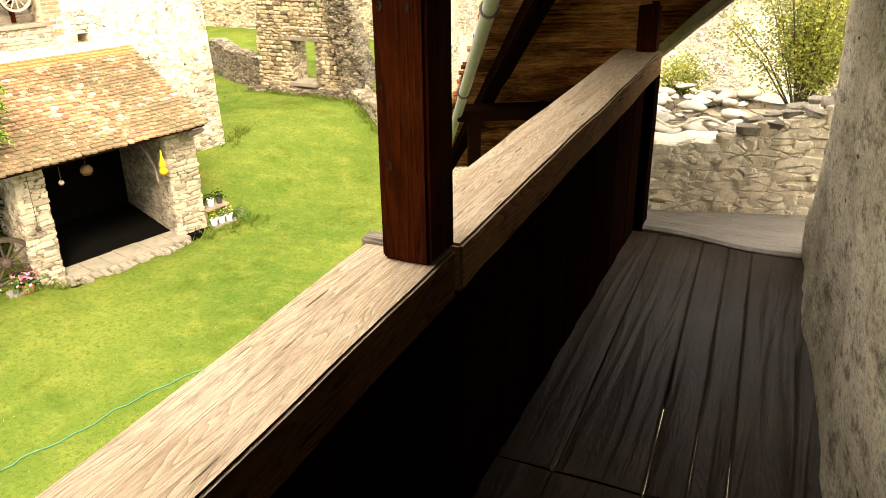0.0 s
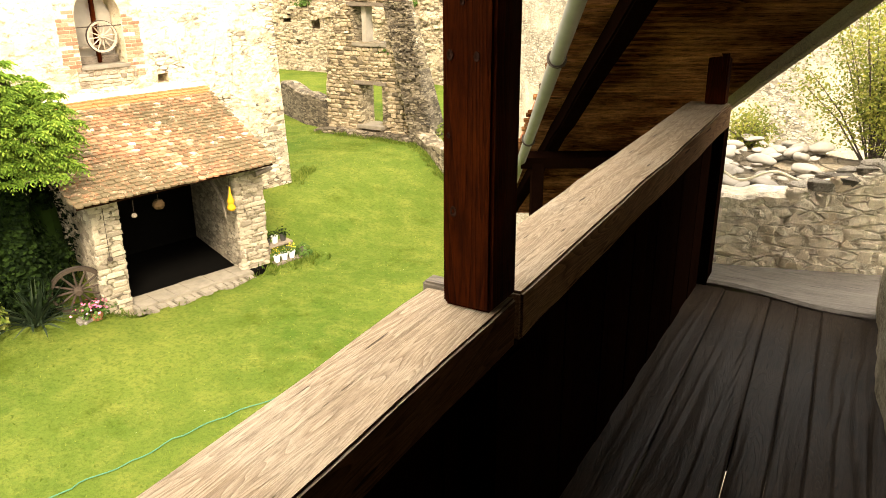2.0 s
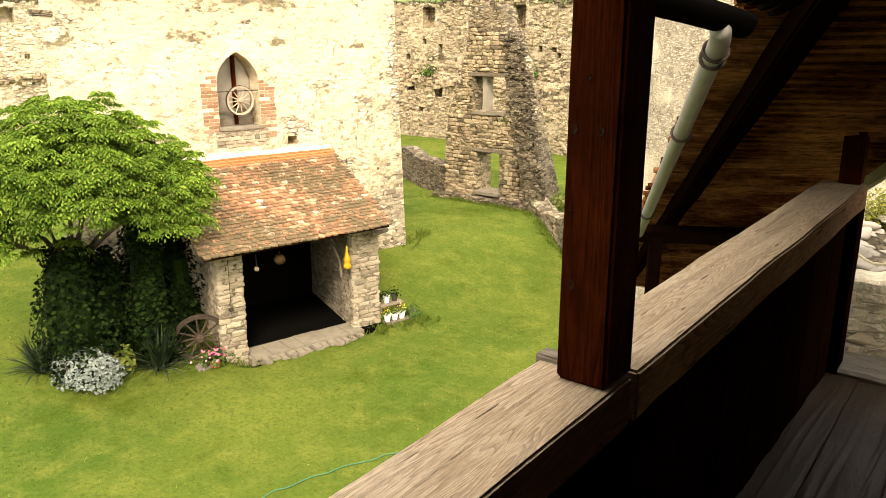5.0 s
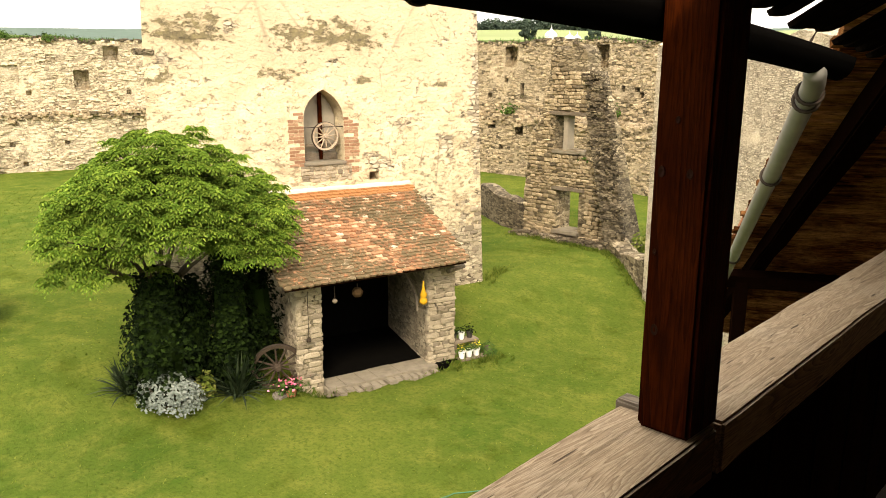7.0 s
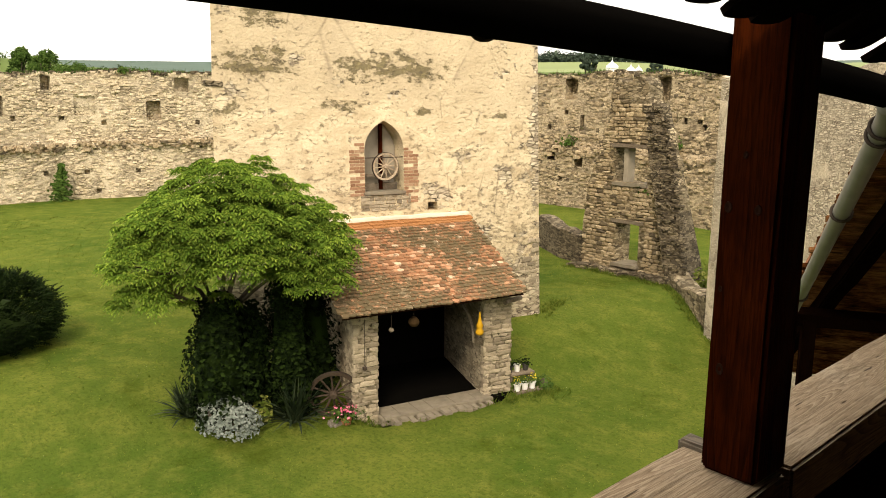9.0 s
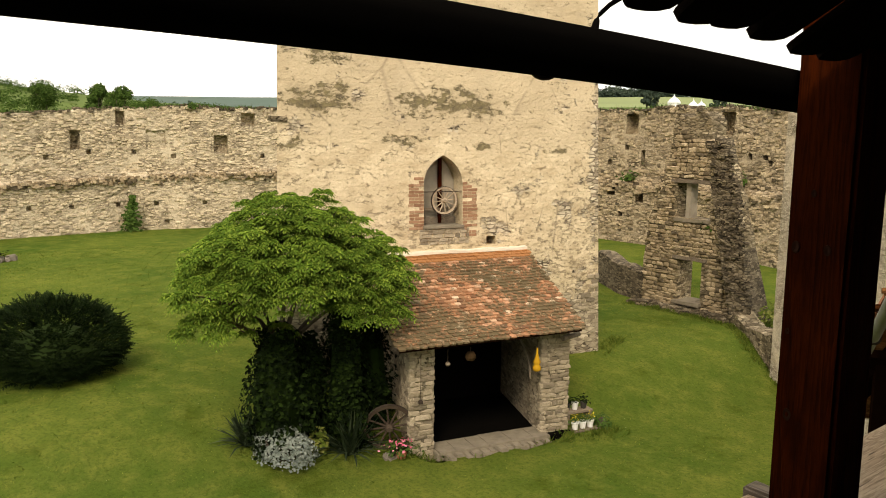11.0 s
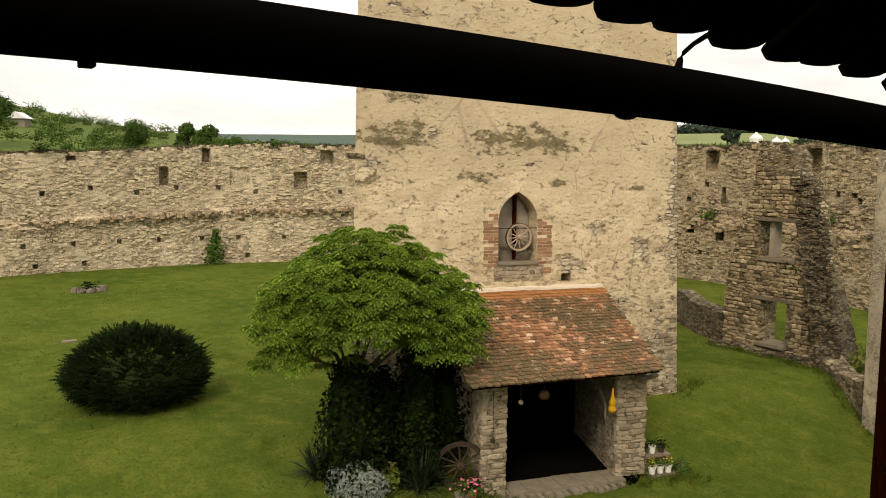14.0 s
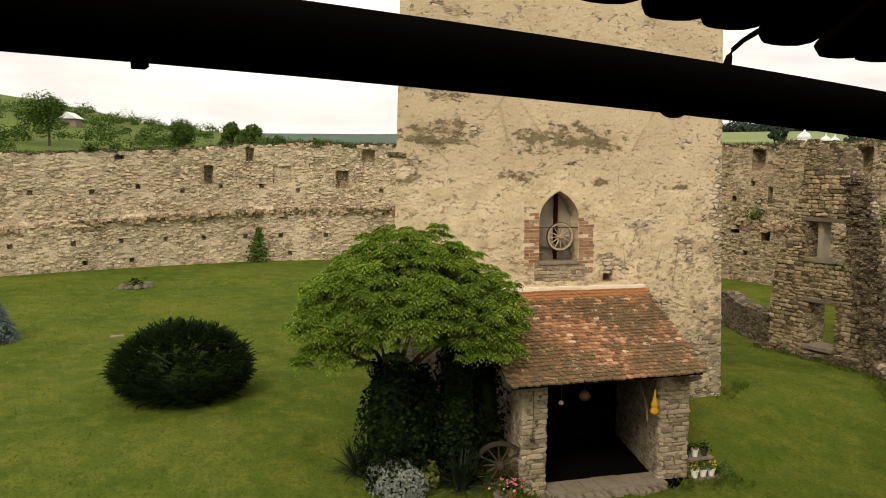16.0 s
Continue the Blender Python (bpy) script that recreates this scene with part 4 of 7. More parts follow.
def ruin():
    t = empty("ruined_house", Matrix.Translation((0, 0, 0)))
    tagged(t, "roofless ruined stone house front with two empty windows", "ruin")
    outline = [(-16.55, 0.3), (-16.35, 2.2), (-16.25, 3.5), (-15.9, 4.3), (-15.6, 5.2), (-15.45, 6.3), (-15.35, 6.85), (-14.9, 6.7), (-14.4, 6.9), (-14.15, 6.75), (-14.05, 6.1), (-13.55, 5.2), (-13.2, 4.2), (-12.85, 2.8), (-12.6, 1.4), (-12.5, 0.3)]
    fine = []
    for (x0, z0), (x1, z1) in zip(outline, outline[1:]):
        for k in range(5):
            s = k / 5
            j = 0.08 * noise.noise(Vector((x0 * 3 + s * 4, z0 * 3 + s * 5, 1)))
            fine.append((x0 + (x1 - x0) * s + j, z0 + (z1 - z0) * s + (j if z0 > 0.5 else 0)))
    fine.append(outline[-1])
    wall = part("wall", prism(fine, 21.2, 21.95), RUIN, t)
    bpy.context.view_layer.update()
    cut_holes(wall, [prism([(-15.2, 3.62), (-13.98, 3.56), (-13.98, 4.72), (-15.2, 4.72)], 20, 23), prism([(-15.02, 0.95), (-14.18, 0.98), (-14.18, 2.3), (-15.02, 2.3)], 20, 23)])
    rough_box("lintel", (-15.42, 21.14, 4.70), (-13.78, 21.9, 4.82), OLDWOOD, t, (8, 1, 1), 0.02, 0.015, "weathered timber lintel")
    rough_box("lintel", (-15.25, 21.14, 2.28), (-14.0, 21.9, 2.40), OLDWOOD, t, (8, 1, 1), 0.02, 0.015, "weathered timber lintel")
    rough_box("sill", (-15.25, 21.12, 3.47), (-13.95, 21.9, 3.59), SLAB, t, (6, 2, 1), 0.03, 0.02)
    rough_box("sill", (-15.1, 21.0, 0.86), (-14.1, 21.9, 0.98), SLAB, t, (6, 2, 1), 0.03, 0.02)
    rough_box("jamb", (-14.95, 21.3, 3.58), (-14.78, 21.7, 4.7), NICHEBACK, t, (1, 1, 8), 0.02, 0.015, "pale plastered window jamb")
    # sloping broken buttress
    bm = bmesh.new()
    prof = [(22.0, 0.2), (20.6, 0.2), (20.62, 0.9), (20.7, 1.6), (20.8, 2.4), (20.92, 3.3), (21.04, 4.2), (21.12, 5.0), (21.2, 5.7), (21.3, 6.1), (22.0, 6.1)]
    a, b = [], []
    for y, z in prof:
        j = 0.1 * noise.noise(Vector((y * 2, z * 2, 0)))
        x = buttress_x(z)
        a.append(bm.verts.new((x - 0.05, y + j, z)))
        b.append(bm.verts.new((x + 0.50, y + j, z)))
    bm.faces.new(a)
    bm.faces.new(list(reversed(b)))
    for i in range(len(prof)):
        j = (i + 1) % len(prof)
        bm.faces.new((a[j], a[i], b[i], b[j]))
    bmesh.ops.recalc_face_normals(bm, faces=bm.faces)
    part("buttress", bm, DARKSTONE, t, "dark sloping broken buttress")
    return t, fine


RUIN_OB, RUIN_EDGE = ruin()


def wall_run(name, pts, thick, material, label, category="wall", kind="structure", rag=0.1, step=0.3):
    """An upright wall along pts of (x, y, foot, top), with a ragged top."""
    bm = bmesh.new()
    P = []
    for q, w in zip(pts, pts[1:]):
        L = math.hypot(w[0] - q[0], w[1] - q[1])
        n = max(1, int(L / step))
        for k in range(n):
            P.append([q[i] + (w[i] - q[i]) * k / n for i in range(4)])
    P.append(list(pts[-1]))
    ring = []
    for i, (x, y, f, t) in enumerate(P):
        a, b = P[max(0, i - 1)], P[min(len(P) - 1, i + 1)]
        d = Vector((b[0] - a[0], b[1] - a[1], 0)).normalized()
        nrm = Vector((d.y, -d.x, 0)) * thick / 2
        tt = t + rag * (noise.noise(Vector((x * 1.7, y * 1.7, 0))) + 0.6 * noise.noise(Vector((x * 5, y * 5, 1))))
        col = []
        for s, zz in ((-1, f), (-1, f + (tt - f) * 0.35), (-1, f + (tt - f) * 0.7), (-1, tt - 0.06), (-0.6, tt), (0.6, tt), (1, tt - 0.06), (1, f + (tt - f) * 0.7), (1, f + (tt - f) * 0.35), (1, f)):
            w = 0.05 * noise.noise(Vector((x * 1.3, y * 1.3, zz * 1.3)))
            col.append(bm.verts.new((x + nrm.x * s * (1 + w), y + nrm.y * s * (1 + w), zz)))
        ring.append(col)
    for q, w in zip(ring, ring[1:]):
        for k in range(9):
            bm.faces.new((q[k], w[k], w[k + 1], q[k + 1]))
    bm.faces.new(ring[0])
    bm.faces.new(list(reversed(ring[-1])))
    bmesh.ops.recalc_face_normals(bm, faces=bm.faces)
    return tagged(part(name, bm, material), label, category, kind=kind)


wall_run("wall_low", [(-19.6, 23.0, 0.2, 1.9), (-17.6, 21.8, 0.2, 1.75), (-16.3, 21.4, 0.2, 1.7)], 0.55, DARKSTONE, "low dark rubble wall beside the ruin")
wall_run("wall_stub", [(-12.5, 20.9, 0.0, 1.15), (-11.6, 20.1, 0.0, 0.95), (-9.9, 18.6, 0.0, 1.25)], 0.6, RUIN, "broken stone wall joining the ruin to the court")
wall_run("wall_court", [(-9.85, 18.6, -0.3, 6.75), (-4.5, 15.6, -0.3, 6.9), (0.5, 12.6, -0.3, 7.6), (5.5, 10.0, -0.3, 7.8)], 0.9, COURT, "high pale rubble wall of the inner court", rag=0.15, step=0.6)


# ---- gallery: timber floor, parapet, posts, plastered wall ----
GZ = 4.5


def gallery():
    rng = random.Random(2)
    # plastered wall on the house side
    bm = bmesh.new()
    cols = []
    for i in range(91):
        y = -3.0 + 7.16 * i / 90
        row = []
        for j in range(56):
            z = GZ - 0.1 + j * 0.05
            x = 0.128 + (4.1 - y) * 0.068 + 0.05 * max(0, 1 - j / 8.0) * (-0.5)
            x += 0.022 * noise.noise(Vector((y * 1.6, z * 1.6, 0))) + 0.014 * noise.noise(Vector((y * 4.5, z * 5, 3))) + 0.007 * noise.noise(Vector((y * 11, z * 11, 5)))
            yy = y + (0.02 * noise.noise(Vector((3, z * 2, 0))) if i == 90 else 0)
            row.append(bm.verts.new((x, yy, z)))
        cols.append(row)
    far = [bm.verts.new((0.9, 4.2, GZ - 0.1 + j * 0.05)) for j in range(56)]
    cols.append(far)
    for a, b in zip(cols, cols[1:]):
        for j in range(55):
            bm.faces.new((a[j], a[j + 1], b[j + 1], b[j]))
    bmesh.ops.recalc_face_normals(bm, faces=bm.faces)
    tagged(part("wall_house", bm, PLASTER, smooth=True), "rough pitted grey plaster wall along the gallery", "wall", kind="structure")
    tagged(box("wall_house_core", (0.62, -3.0, 0), (1.2, 4.0, 7.6), PLASTER), "plain plastered house wall", "wall", kind="structure")
    tagged(box("wall_back", (-1.0, -3.3, 0.0), (1.2, -3.0, 7.6), PLASTER), "plain plastered wall closing the gallery", "wall", kind="structure")

    # added out of view: keeps side light off the near floor and post
    tagged(box("wall_boarded", (-0.93, -3.0, 0.0), (-0.87, -0.12, 6.9), PARAPET), "unseen boarded wall added to dim the gallery", "wall", kind="structure")
    # floor boards
    floor = empty("floor", Matrix.Identity(4))
    tagged(floor, "worn grey-brown gallery floor of wide planks", "floor", kind="structure")
    seams = [-0.80, -0.612, -0.378, -0.242, -0.126, 0.30]
    skew = [0.0, 0.05, 0.108, 0.106, 0.105, 0.16]

    def board(x0, x1, x0n, x1n, y0, y1, k, slit):
        bm = bmesh.new()
        n = 10
        T, B = [], []
        for i in range(n + 1):
            s = i / n
            y = y0 + (y1 - y0) * s
            a, b = x0n + (x0 - x0n) * s + (slit if 0.0 <= s <= 0.31 else 0.0), x1n + (x1 - x1n) * s
            wob = 0.003 * noise.noise(Vector((y * 2, k * 3.1, 0)))
            h = 0.006 * noise.noise(Vector((y * 1.1, k * 5.7, 1)))
            row = [(a + wob, -0.002), (a + wob + 0.008, 0.004), ((a + b) / 2, 0.004 + 0.003 * math.sin(k)), (b + wob - 0.008, 0.004), (b + wob, -0.002)]
            T.append([bm.verts.new((x, y, GZ + z + h)) for x, z in row])
            B.append([bm.verts.new((x, y, GZ - 0.045)) for x in (a + wob, b + wob)])
        for i in range(n):
            for j in range(4):
                bm.faces.new((T[i][j], T[i][j + 1], T[i + 1][j + 1], T[i + 1][j]))
            bm.faces.new((B[i][1], B[i][0], B[i + 1][0], B[i + 1][1]))
            bm.faces.new((T[i][0], T[i + 1][0], B[i + 1][0], B[i][0]))
            bm.faces.new((T[i + 1][4], T[i][4], B[i][1], B[i + 1][1]))
        bm.faces.new(T[0][::-1] + B[0])
        bm.faces.new(T[-1] + B[-1][::-1])
        bmesh.ops.recalc_face_normals(bm, faces=bm.faces)
        part("floor_board", bm, FLOORWOOD, floor)

    for k in range(5):
        a, b, c, d = seams[k], seams[k + 1], skew[k], skew[k + 1]
        board(a + 0.0005, b - 0.001, a + c + 0.0005, b + d - 0.001, 2.02, 4.16 - 0.02 * k, k, {1: 0.005, 2: 0.005}.get(k, 0.0))
        board(a + c + 0.0005, b + d - 0.001, a + 2.6 * c, b + 2.6 * d - 0.003, -2.9, 2.012, k + 7, 0.0)
    # unseen boards added to block light in the seams, except at the slits
    box("floor_underlay", (-0.84, 2.62, GZ - 0.075), (0.36, 4.1, GZ - 0.05), PARAPET, floor)
    box("floor_underlay", (-0.84, -2.9, GZ - 0.075), (0.5, 1.9, GZ - 0.05), PARAPET, floor)
    rough_box("floor_joist", (-0.95, 1.9, GZ - 0.2), (0.4, 2.1, GZ - 0.052), STAINED_Y, floor, (4, 1, 1), 0.004, 0.01)
    rough_box("floor_joist", (-0.95, 3.9, GZ - 0.2), (0.4, 4.05, GZ - 0.052), STAINED_Y, floor, (4, 1, 1), 0.004, 0.01)
    rough_box("floor_joist", (-0.95, -0.2, GZ - 0.2), (0.4, 0.0, GZ - 0.052), STAINED_Y, floor, (4, 1, 1), 0.004, 0.01)
    # worn threshold at the end
    bm = bmesh.new()
    R = []
    for i in range(9):
        s = i / 8
        x = -0.80 + s * 1.0
        y0, y1 = 4.17 - 0.08 * s + 0.03 * math.sin(s * 7), 4.46 + 0.28 * s
        R.append([bm.verts.new((x, y, GZ + z)) for y, z in ((y0, -0.1), (y0, 0.012), (y0 + 0.02, 0.026), ((y0 + y1) / 2, 0.034 - 0.01 * math.sin(s * 3.1)), (y1, 0.03), (y1, -0.1))])
    for a, b in zip(R, R[1:]):
        for j in range(5):
            bm.faces.new((a[j], b[j], b[j + 1], a[j + 1]))
    bm.faces.new(R[0])
    bm.faces.new(R[-1][::-1])
    bmesh.ops.recalc_face_normals(bm, faces=bm.faces)
    tagged(part("threshold", bm, SILLSTONE, smooth=False), "worn grey wooden threshold at the gallery end", "threshold", kind="structure")

    # parapet: rails, posts, boards
    par = empty("parapet", Matrix.Translation((0, 0, 0)))
    tagged(par, "timber gallery parapet with weathered pale handrail and boards darkened for shade", "parapet")
    rail_shear = Matrix(((1, -0.016, 0, 0), (0, 1, 0, 0), (0, 0, 1, 0), (0, 0, 0, 1)))
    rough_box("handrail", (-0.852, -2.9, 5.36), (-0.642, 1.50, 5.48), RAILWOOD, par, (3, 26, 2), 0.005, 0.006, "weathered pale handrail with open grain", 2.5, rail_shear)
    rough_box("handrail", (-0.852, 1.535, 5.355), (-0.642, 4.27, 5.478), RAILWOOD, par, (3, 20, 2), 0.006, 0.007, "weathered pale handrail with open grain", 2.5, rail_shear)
    # side faces get the shaded or the lit wood, by rail
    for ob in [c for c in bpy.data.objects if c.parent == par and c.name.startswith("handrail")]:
        ob.data.materials.append(RAILSIDE_LIT if max(v.co.y for v in ob.data.vertices) > 3 else RAILSIDE)
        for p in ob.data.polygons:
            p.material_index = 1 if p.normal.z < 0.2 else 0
    rough_box("post", (-0.792, 1.385, 5.482), (-0.674, 1.515, 6.95), STAINED, par, (1, 1, 9), 0.002, 0.008, "reddish-brown varnished timber post")
    for kx, kz, kr in ((-0.772, 6.02, 0.011), (-0.713, 6.02, 0.010), (-0.765, 5.70, 0.012), (-0.776, 5.86, 0.006), (-0.745, 6.12, 0.007)):
        bm = bmesh.new()
        kr *= 0.75
        lathe(bm, [(kr * 1.25, -0.004), (kr * 1.1, 0.0008), (kr * 0.6, 0.0002), (kr * 0.2, -0.0008)], 12, Matrix.Translation((kx, 1.3845, kz)) @ pose(0, 0, 0, 90) @ Matrix.Diagonal((0.8, 1.2, 1, 1)))
        part("knot", bm, KNOT, par)
    rough_box("post", (-0.835, 4.20, 5.47), (-0.735, 4.30, 6.6), STAINED, par, (1, 1, 6), 0.002, 0.008, "reddish-brown varnished timber post")
    # posts below the rail use the boards' painted shade, not the red-brown stain
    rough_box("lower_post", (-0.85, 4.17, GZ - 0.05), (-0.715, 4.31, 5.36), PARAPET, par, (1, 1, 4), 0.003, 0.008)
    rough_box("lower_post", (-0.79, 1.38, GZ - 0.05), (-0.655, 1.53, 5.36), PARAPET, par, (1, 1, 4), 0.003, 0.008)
    rough_box("rail_wedge", (-0.885, 1.45, 5.46), (-0.80, 1.50, 5.495), OLDWOOD, par, (2, 1, 1), 0.004, 0.006)
    y = -2.9
    k = 0
    while y < 4.16:
        w = rng.uniform(0.16, 0.22)
        b = min(y + w, 4.165)
        xo = -0.735 - 0.004 * (k % 2) - 0.006 * y
        if b > y + 0.01:
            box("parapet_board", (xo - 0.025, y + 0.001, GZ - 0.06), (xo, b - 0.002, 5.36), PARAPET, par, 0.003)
        y += w
        k += 1
    return par


gallery()


# ---- end wall beyond the threshold ----
def end_wall():
    w = empty("wall_end", Matrix.Identity(4))
    tagged(w, "low cream rubble stone wall at the gallery end", "wall", kind="structure")
    p0, p1 = Vector((-1.0, 4.36, 0)), Vector((0.32, 4.76, 0))
    L = (p1 - p0).length
    d = (p1 - p0).normalized()
    nrm = Vector((d.y, -d.x, 0))

    def top(s):
        k = s / L
        return 0.49 - 0.05 * math.sin(math.pi * min(1, k / 0.55)) + (0.24 * max(0, (k - 0.52) / 0.48)) + 0.03 * noise.noise(Vector((s * 7, 0, 0)))

    bm = bmesh.new()
    R = []
    for i in range(91):
        s = L * i / 90
        p = p0 + d * s
        t = GZ + top(s)
        row = []
        for k in range(33):
            z = 3.6 + (t - 3.6) * k / 32 if k == 0 else GZ - 0.06 + (t - GZ + 0.06) * k / 32
            o = 0.016 * noise.noise(Vector((s * 9, z * 11, 0))) + 0.010 * noise.noise(Vector((s * 23, z * 25, 3))) - (0.03 if k == 32 else 0.0)
            row.append(bm.verts.new((p.x + nrm.x * o, p.y + nrm.y * o, z)))
        row += [bm.verts.new(q) for q in ((p.x - nrm.x * 0.2, p.y - nrm.y * 0.2, t + 0.0), (p.x - nrm.x * 0.22, p.y - nrm.y * 0.22, 3.6))]
        R.append(row)
    for a, b in zip(R, R[1:]):
        for j in range(34):
            bm.faces.new((a[j], b[j], b[j + 1], a[j + 1]))
    bmesh.ops.recalc_face_normals(bm, faces=bm.faces)
    part("wall_core", bm, ENDWALL, w)
    return w, p0, d, nrm, L, top


END = end_wall()


# ---- gallery roof edge, gutter, downpipe ----
def gutter_z(y):
    return 6.325 - 0.004 * y - 0.0165 * y * y


def gallery_roof():
    rf = empty("gallery_roof", Matrix.Translation((0, 0, 0)))
    tagged(rf, "underside of the gallery's lean-to clay tile roof, eave tiles darkened for shade", "roof")
    bm = bmesh.new()
    n = 14
    R = []
    for i in range(n + 1):
        # past y=2.6 the deck is an unseen extension that dims the floor
        y = -3.0 + 7.1 * i / n
        e = gutter_z(min(2.6, max(0, y))) + 0.15
        R.append([bm.verts.new(q) for q in ((-0.62, y, e), (1.2, y, e + 1.25), (1.2, y, e + 1.31), (-0.62, y, e + 0.03))])
    for a, b in zip(R, R[1:]):
        for j in range(4):
            bm.faces.new((a[j], b[j], b[(j + 1) % 4], a[(j + 1) % 4]))
    bm.faces.new(R[0])
    bm.faces.new(R[-1][::-1])
    bmesh.ops.recalc_face_normals(bm, faces=bm.faces)
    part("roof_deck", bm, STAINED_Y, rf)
    for k in range(7):
        y = -2.6 + k * 0.8
        e = gutter_z(max(0, y)) + 0.05
        b2 = bmesh.new()
        tube(b2, [(-0.30, y, e + 0.34), (0.9, y, e + 1.13)], 0.04, 6)
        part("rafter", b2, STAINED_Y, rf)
    return rf


ROOF_OB = gallery_roof()


def eave_tiles():
    bm = bmesh.new()
    w, L, th = 0.0968, 0.30, 0.013
    out = [(-w / 2, 0), (w / 2, 0)]
    arc = [(w / 2 * math.cos(a), -L - 0.035 * math.sin(a)) for a in [math.pi * k / 8 for k in range(9)]]
    pts = out + arc
    a = [bm.verts.new((0 + y, x, 0.010 * math.cos(x / w * math.pi))) for x, y in pts]
    b = [bm.verts.new((0 + y, x, th + 0.010 * math.cos(x / w * math.pi))) for x, y in pts]
    bm.faces.new(a)
    bm.faces.new(b[::-1])
    for i in range(len(pts)):
        j = (i + 1) % len(pts)
        bm.faces.new((a[j], a[i], b[i], b[j]))
    bmesh.ops.recalc_face_normals(bm, faces=bm.faces)
    me = bpy.data.meshes.new("eave_tile")
    bm.to_mesh(me)
    bm.free()
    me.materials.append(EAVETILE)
    rng = random.Random(3)
    for k in range(56):
        y = -3.006 + k * 0.0985
        ob = new("eave_tile", me)
        ob.parent = ROOF_OB
        ob.matrix_basis = pose(-0.43, y, gutter_z(max(0, y)) + 0.248 - 0.03 * (y - 0.5) + rng.uniform(-0.004, 0.004), rng.uniform(-2, 2), -31 + rng.uniform(-2, 2), rng.uniform(-2, 2))


eave_tiles()


def gutter():
    g = empty("gutter", Matrix.Translation((0, 0, 0)))
    tagged(g, "half-round metal rain gutter hung below the eave, darkened as a backlit silhouette", "gutter")
    bm = bmesh.new()
    n, sides, r = 40, 10, 0.052
    R = []
    for i in range(n + 1):
        y = -2.9 + 5.5 * i / n
        z0 = gutter_z(max(-0.2, y)) + 0.070 - 0.010 * max(0, y)
        row = [bm.verts.new((-0.86 + r * math.cos(a), y, z0 + 1.32 * r * math.sin(a))) for a in [math.pi + math.pi * k / sides for k in range(sides + 1)]]
        row += [bm.verts.new((-0.86 + (r - 0.004) * math.cos(a), y, z0 + 1.32 * (r - 0.004) * math.sin(a))) for a in [2 * math.pi - math.pi * k / sides for k in range(sides + 1)]]
        R.append(row)
    for a, b in zip(R, R[1:]):
        m = len(a)
        for j in range(m):
            bm.faces.new((a[j], a[(j + 1) % m], b[(j + 1) % m], b[j]))
    bmesh.ops.recalc_face_normals(bm, faces=bm.faces)
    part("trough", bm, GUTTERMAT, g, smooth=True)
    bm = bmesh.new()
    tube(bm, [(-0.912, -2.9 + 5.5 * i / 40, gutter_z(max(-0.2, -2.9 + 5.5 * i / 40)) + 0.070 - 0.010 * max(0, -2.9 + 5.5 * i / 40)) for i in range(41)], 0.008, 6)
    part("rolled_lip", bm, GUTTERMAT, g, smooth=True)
    for y in (0.81, 1.9):
        z0 = gutter_z(y) + 0.045
        bm = bmesh.new()
        tube(bm, [(-0.86, y + 0.022 * math.cos(a), z0 - 0.044 + 0.010 * math.sin(a)) for a in [math.pi * (1 + k / 12) for k in range(13)]], 0.004, 6)
        part("bracket", bm, IRON, g)
    bm = bmesh.new()
    z0 = gutter_z(1.02) + 0.05
    tube(bm, [(-0.87, 0.925, z0), (-0.87, 0.925, 6.378), (-0.87, 0.930, 6.394), (-0.866, 0.932, 6.403), (-0.845, 0.928, 6.413), (-0.82, 0.921, 6.419), (-0.775, 0.905, 6.425)], [0.008, 0.007, 0.0045, 0.0035, 0.0035, 0.004, 0.005], 6)
    part("strap", bm, GUTTERMAT, g)
    bm = bmesh.new()
    z0 = gutter_z(2.3) + 0.05
    tube(bm, [(-0.845, 2.3, z0), (-0.82, 2.31, z0 + 0.06), (-0.74, 2.33, z0 + 0.08)], 0.005, 6)
    part("strap", bm, IRON, g)
    z0 = gutter_z(0.09)
    box("joint_clip", (-0.87, 0.096, z0 - 0.005), (-0.85, 0.110, z0 + 0.004), GUTTERMAT, g, 0.001)


gutter()

# covered stair going down beyond the gallery: x across, y down the slope
SP = Vector((-0.86, 2.75, 6.30))
SD = Vector((-0.439, 0.793, -0.423)).normalized()
SB = Vector((0.875, 0.485, 0)).normalized()
SN = SB.cross(SD)
SM = Matrix.Translation(SP) @ Matrix((SB, SD, SN)).transposed().to_4x4()


def downpipe():
    d = empty("downpipe", Matrix.Translation((0, 0, 0)))
    tagged(d, "pale grey painted metal downpipe with strap clips", "downpipe")
    bm = bmesh.new()
    a, way = Vector((-0.85, 2.40, 6.185)), Vector((-0.417, 0.810, -0.412)).normalized()
    tube(bm, [a + Vector((0.0, -0.03, 0.025)), a + Vector((0.0, -0.01, 0.015)), a + way * 0.03, a + way * 3.4, a + way * 7.0], [0.028, 0.031, 0.032, 0.032, 0.032], 16)
    part("pipe", bm, ZINC, d, smooth=True)
    for s in (0.10, 0.16, 0.95, 2.6):
        bm = bmesh.new()
        c = a + way * s
        tube(bm, [c + SB * 0.038 * math.cos(q) + SN * 0.038 * math.sin(q) for q in [2 * math.pi * k / 16 for k in range(17)]], 0.006, 6)
        part("pipe_clip", bm, IRON, d)
    return d


downpipe()


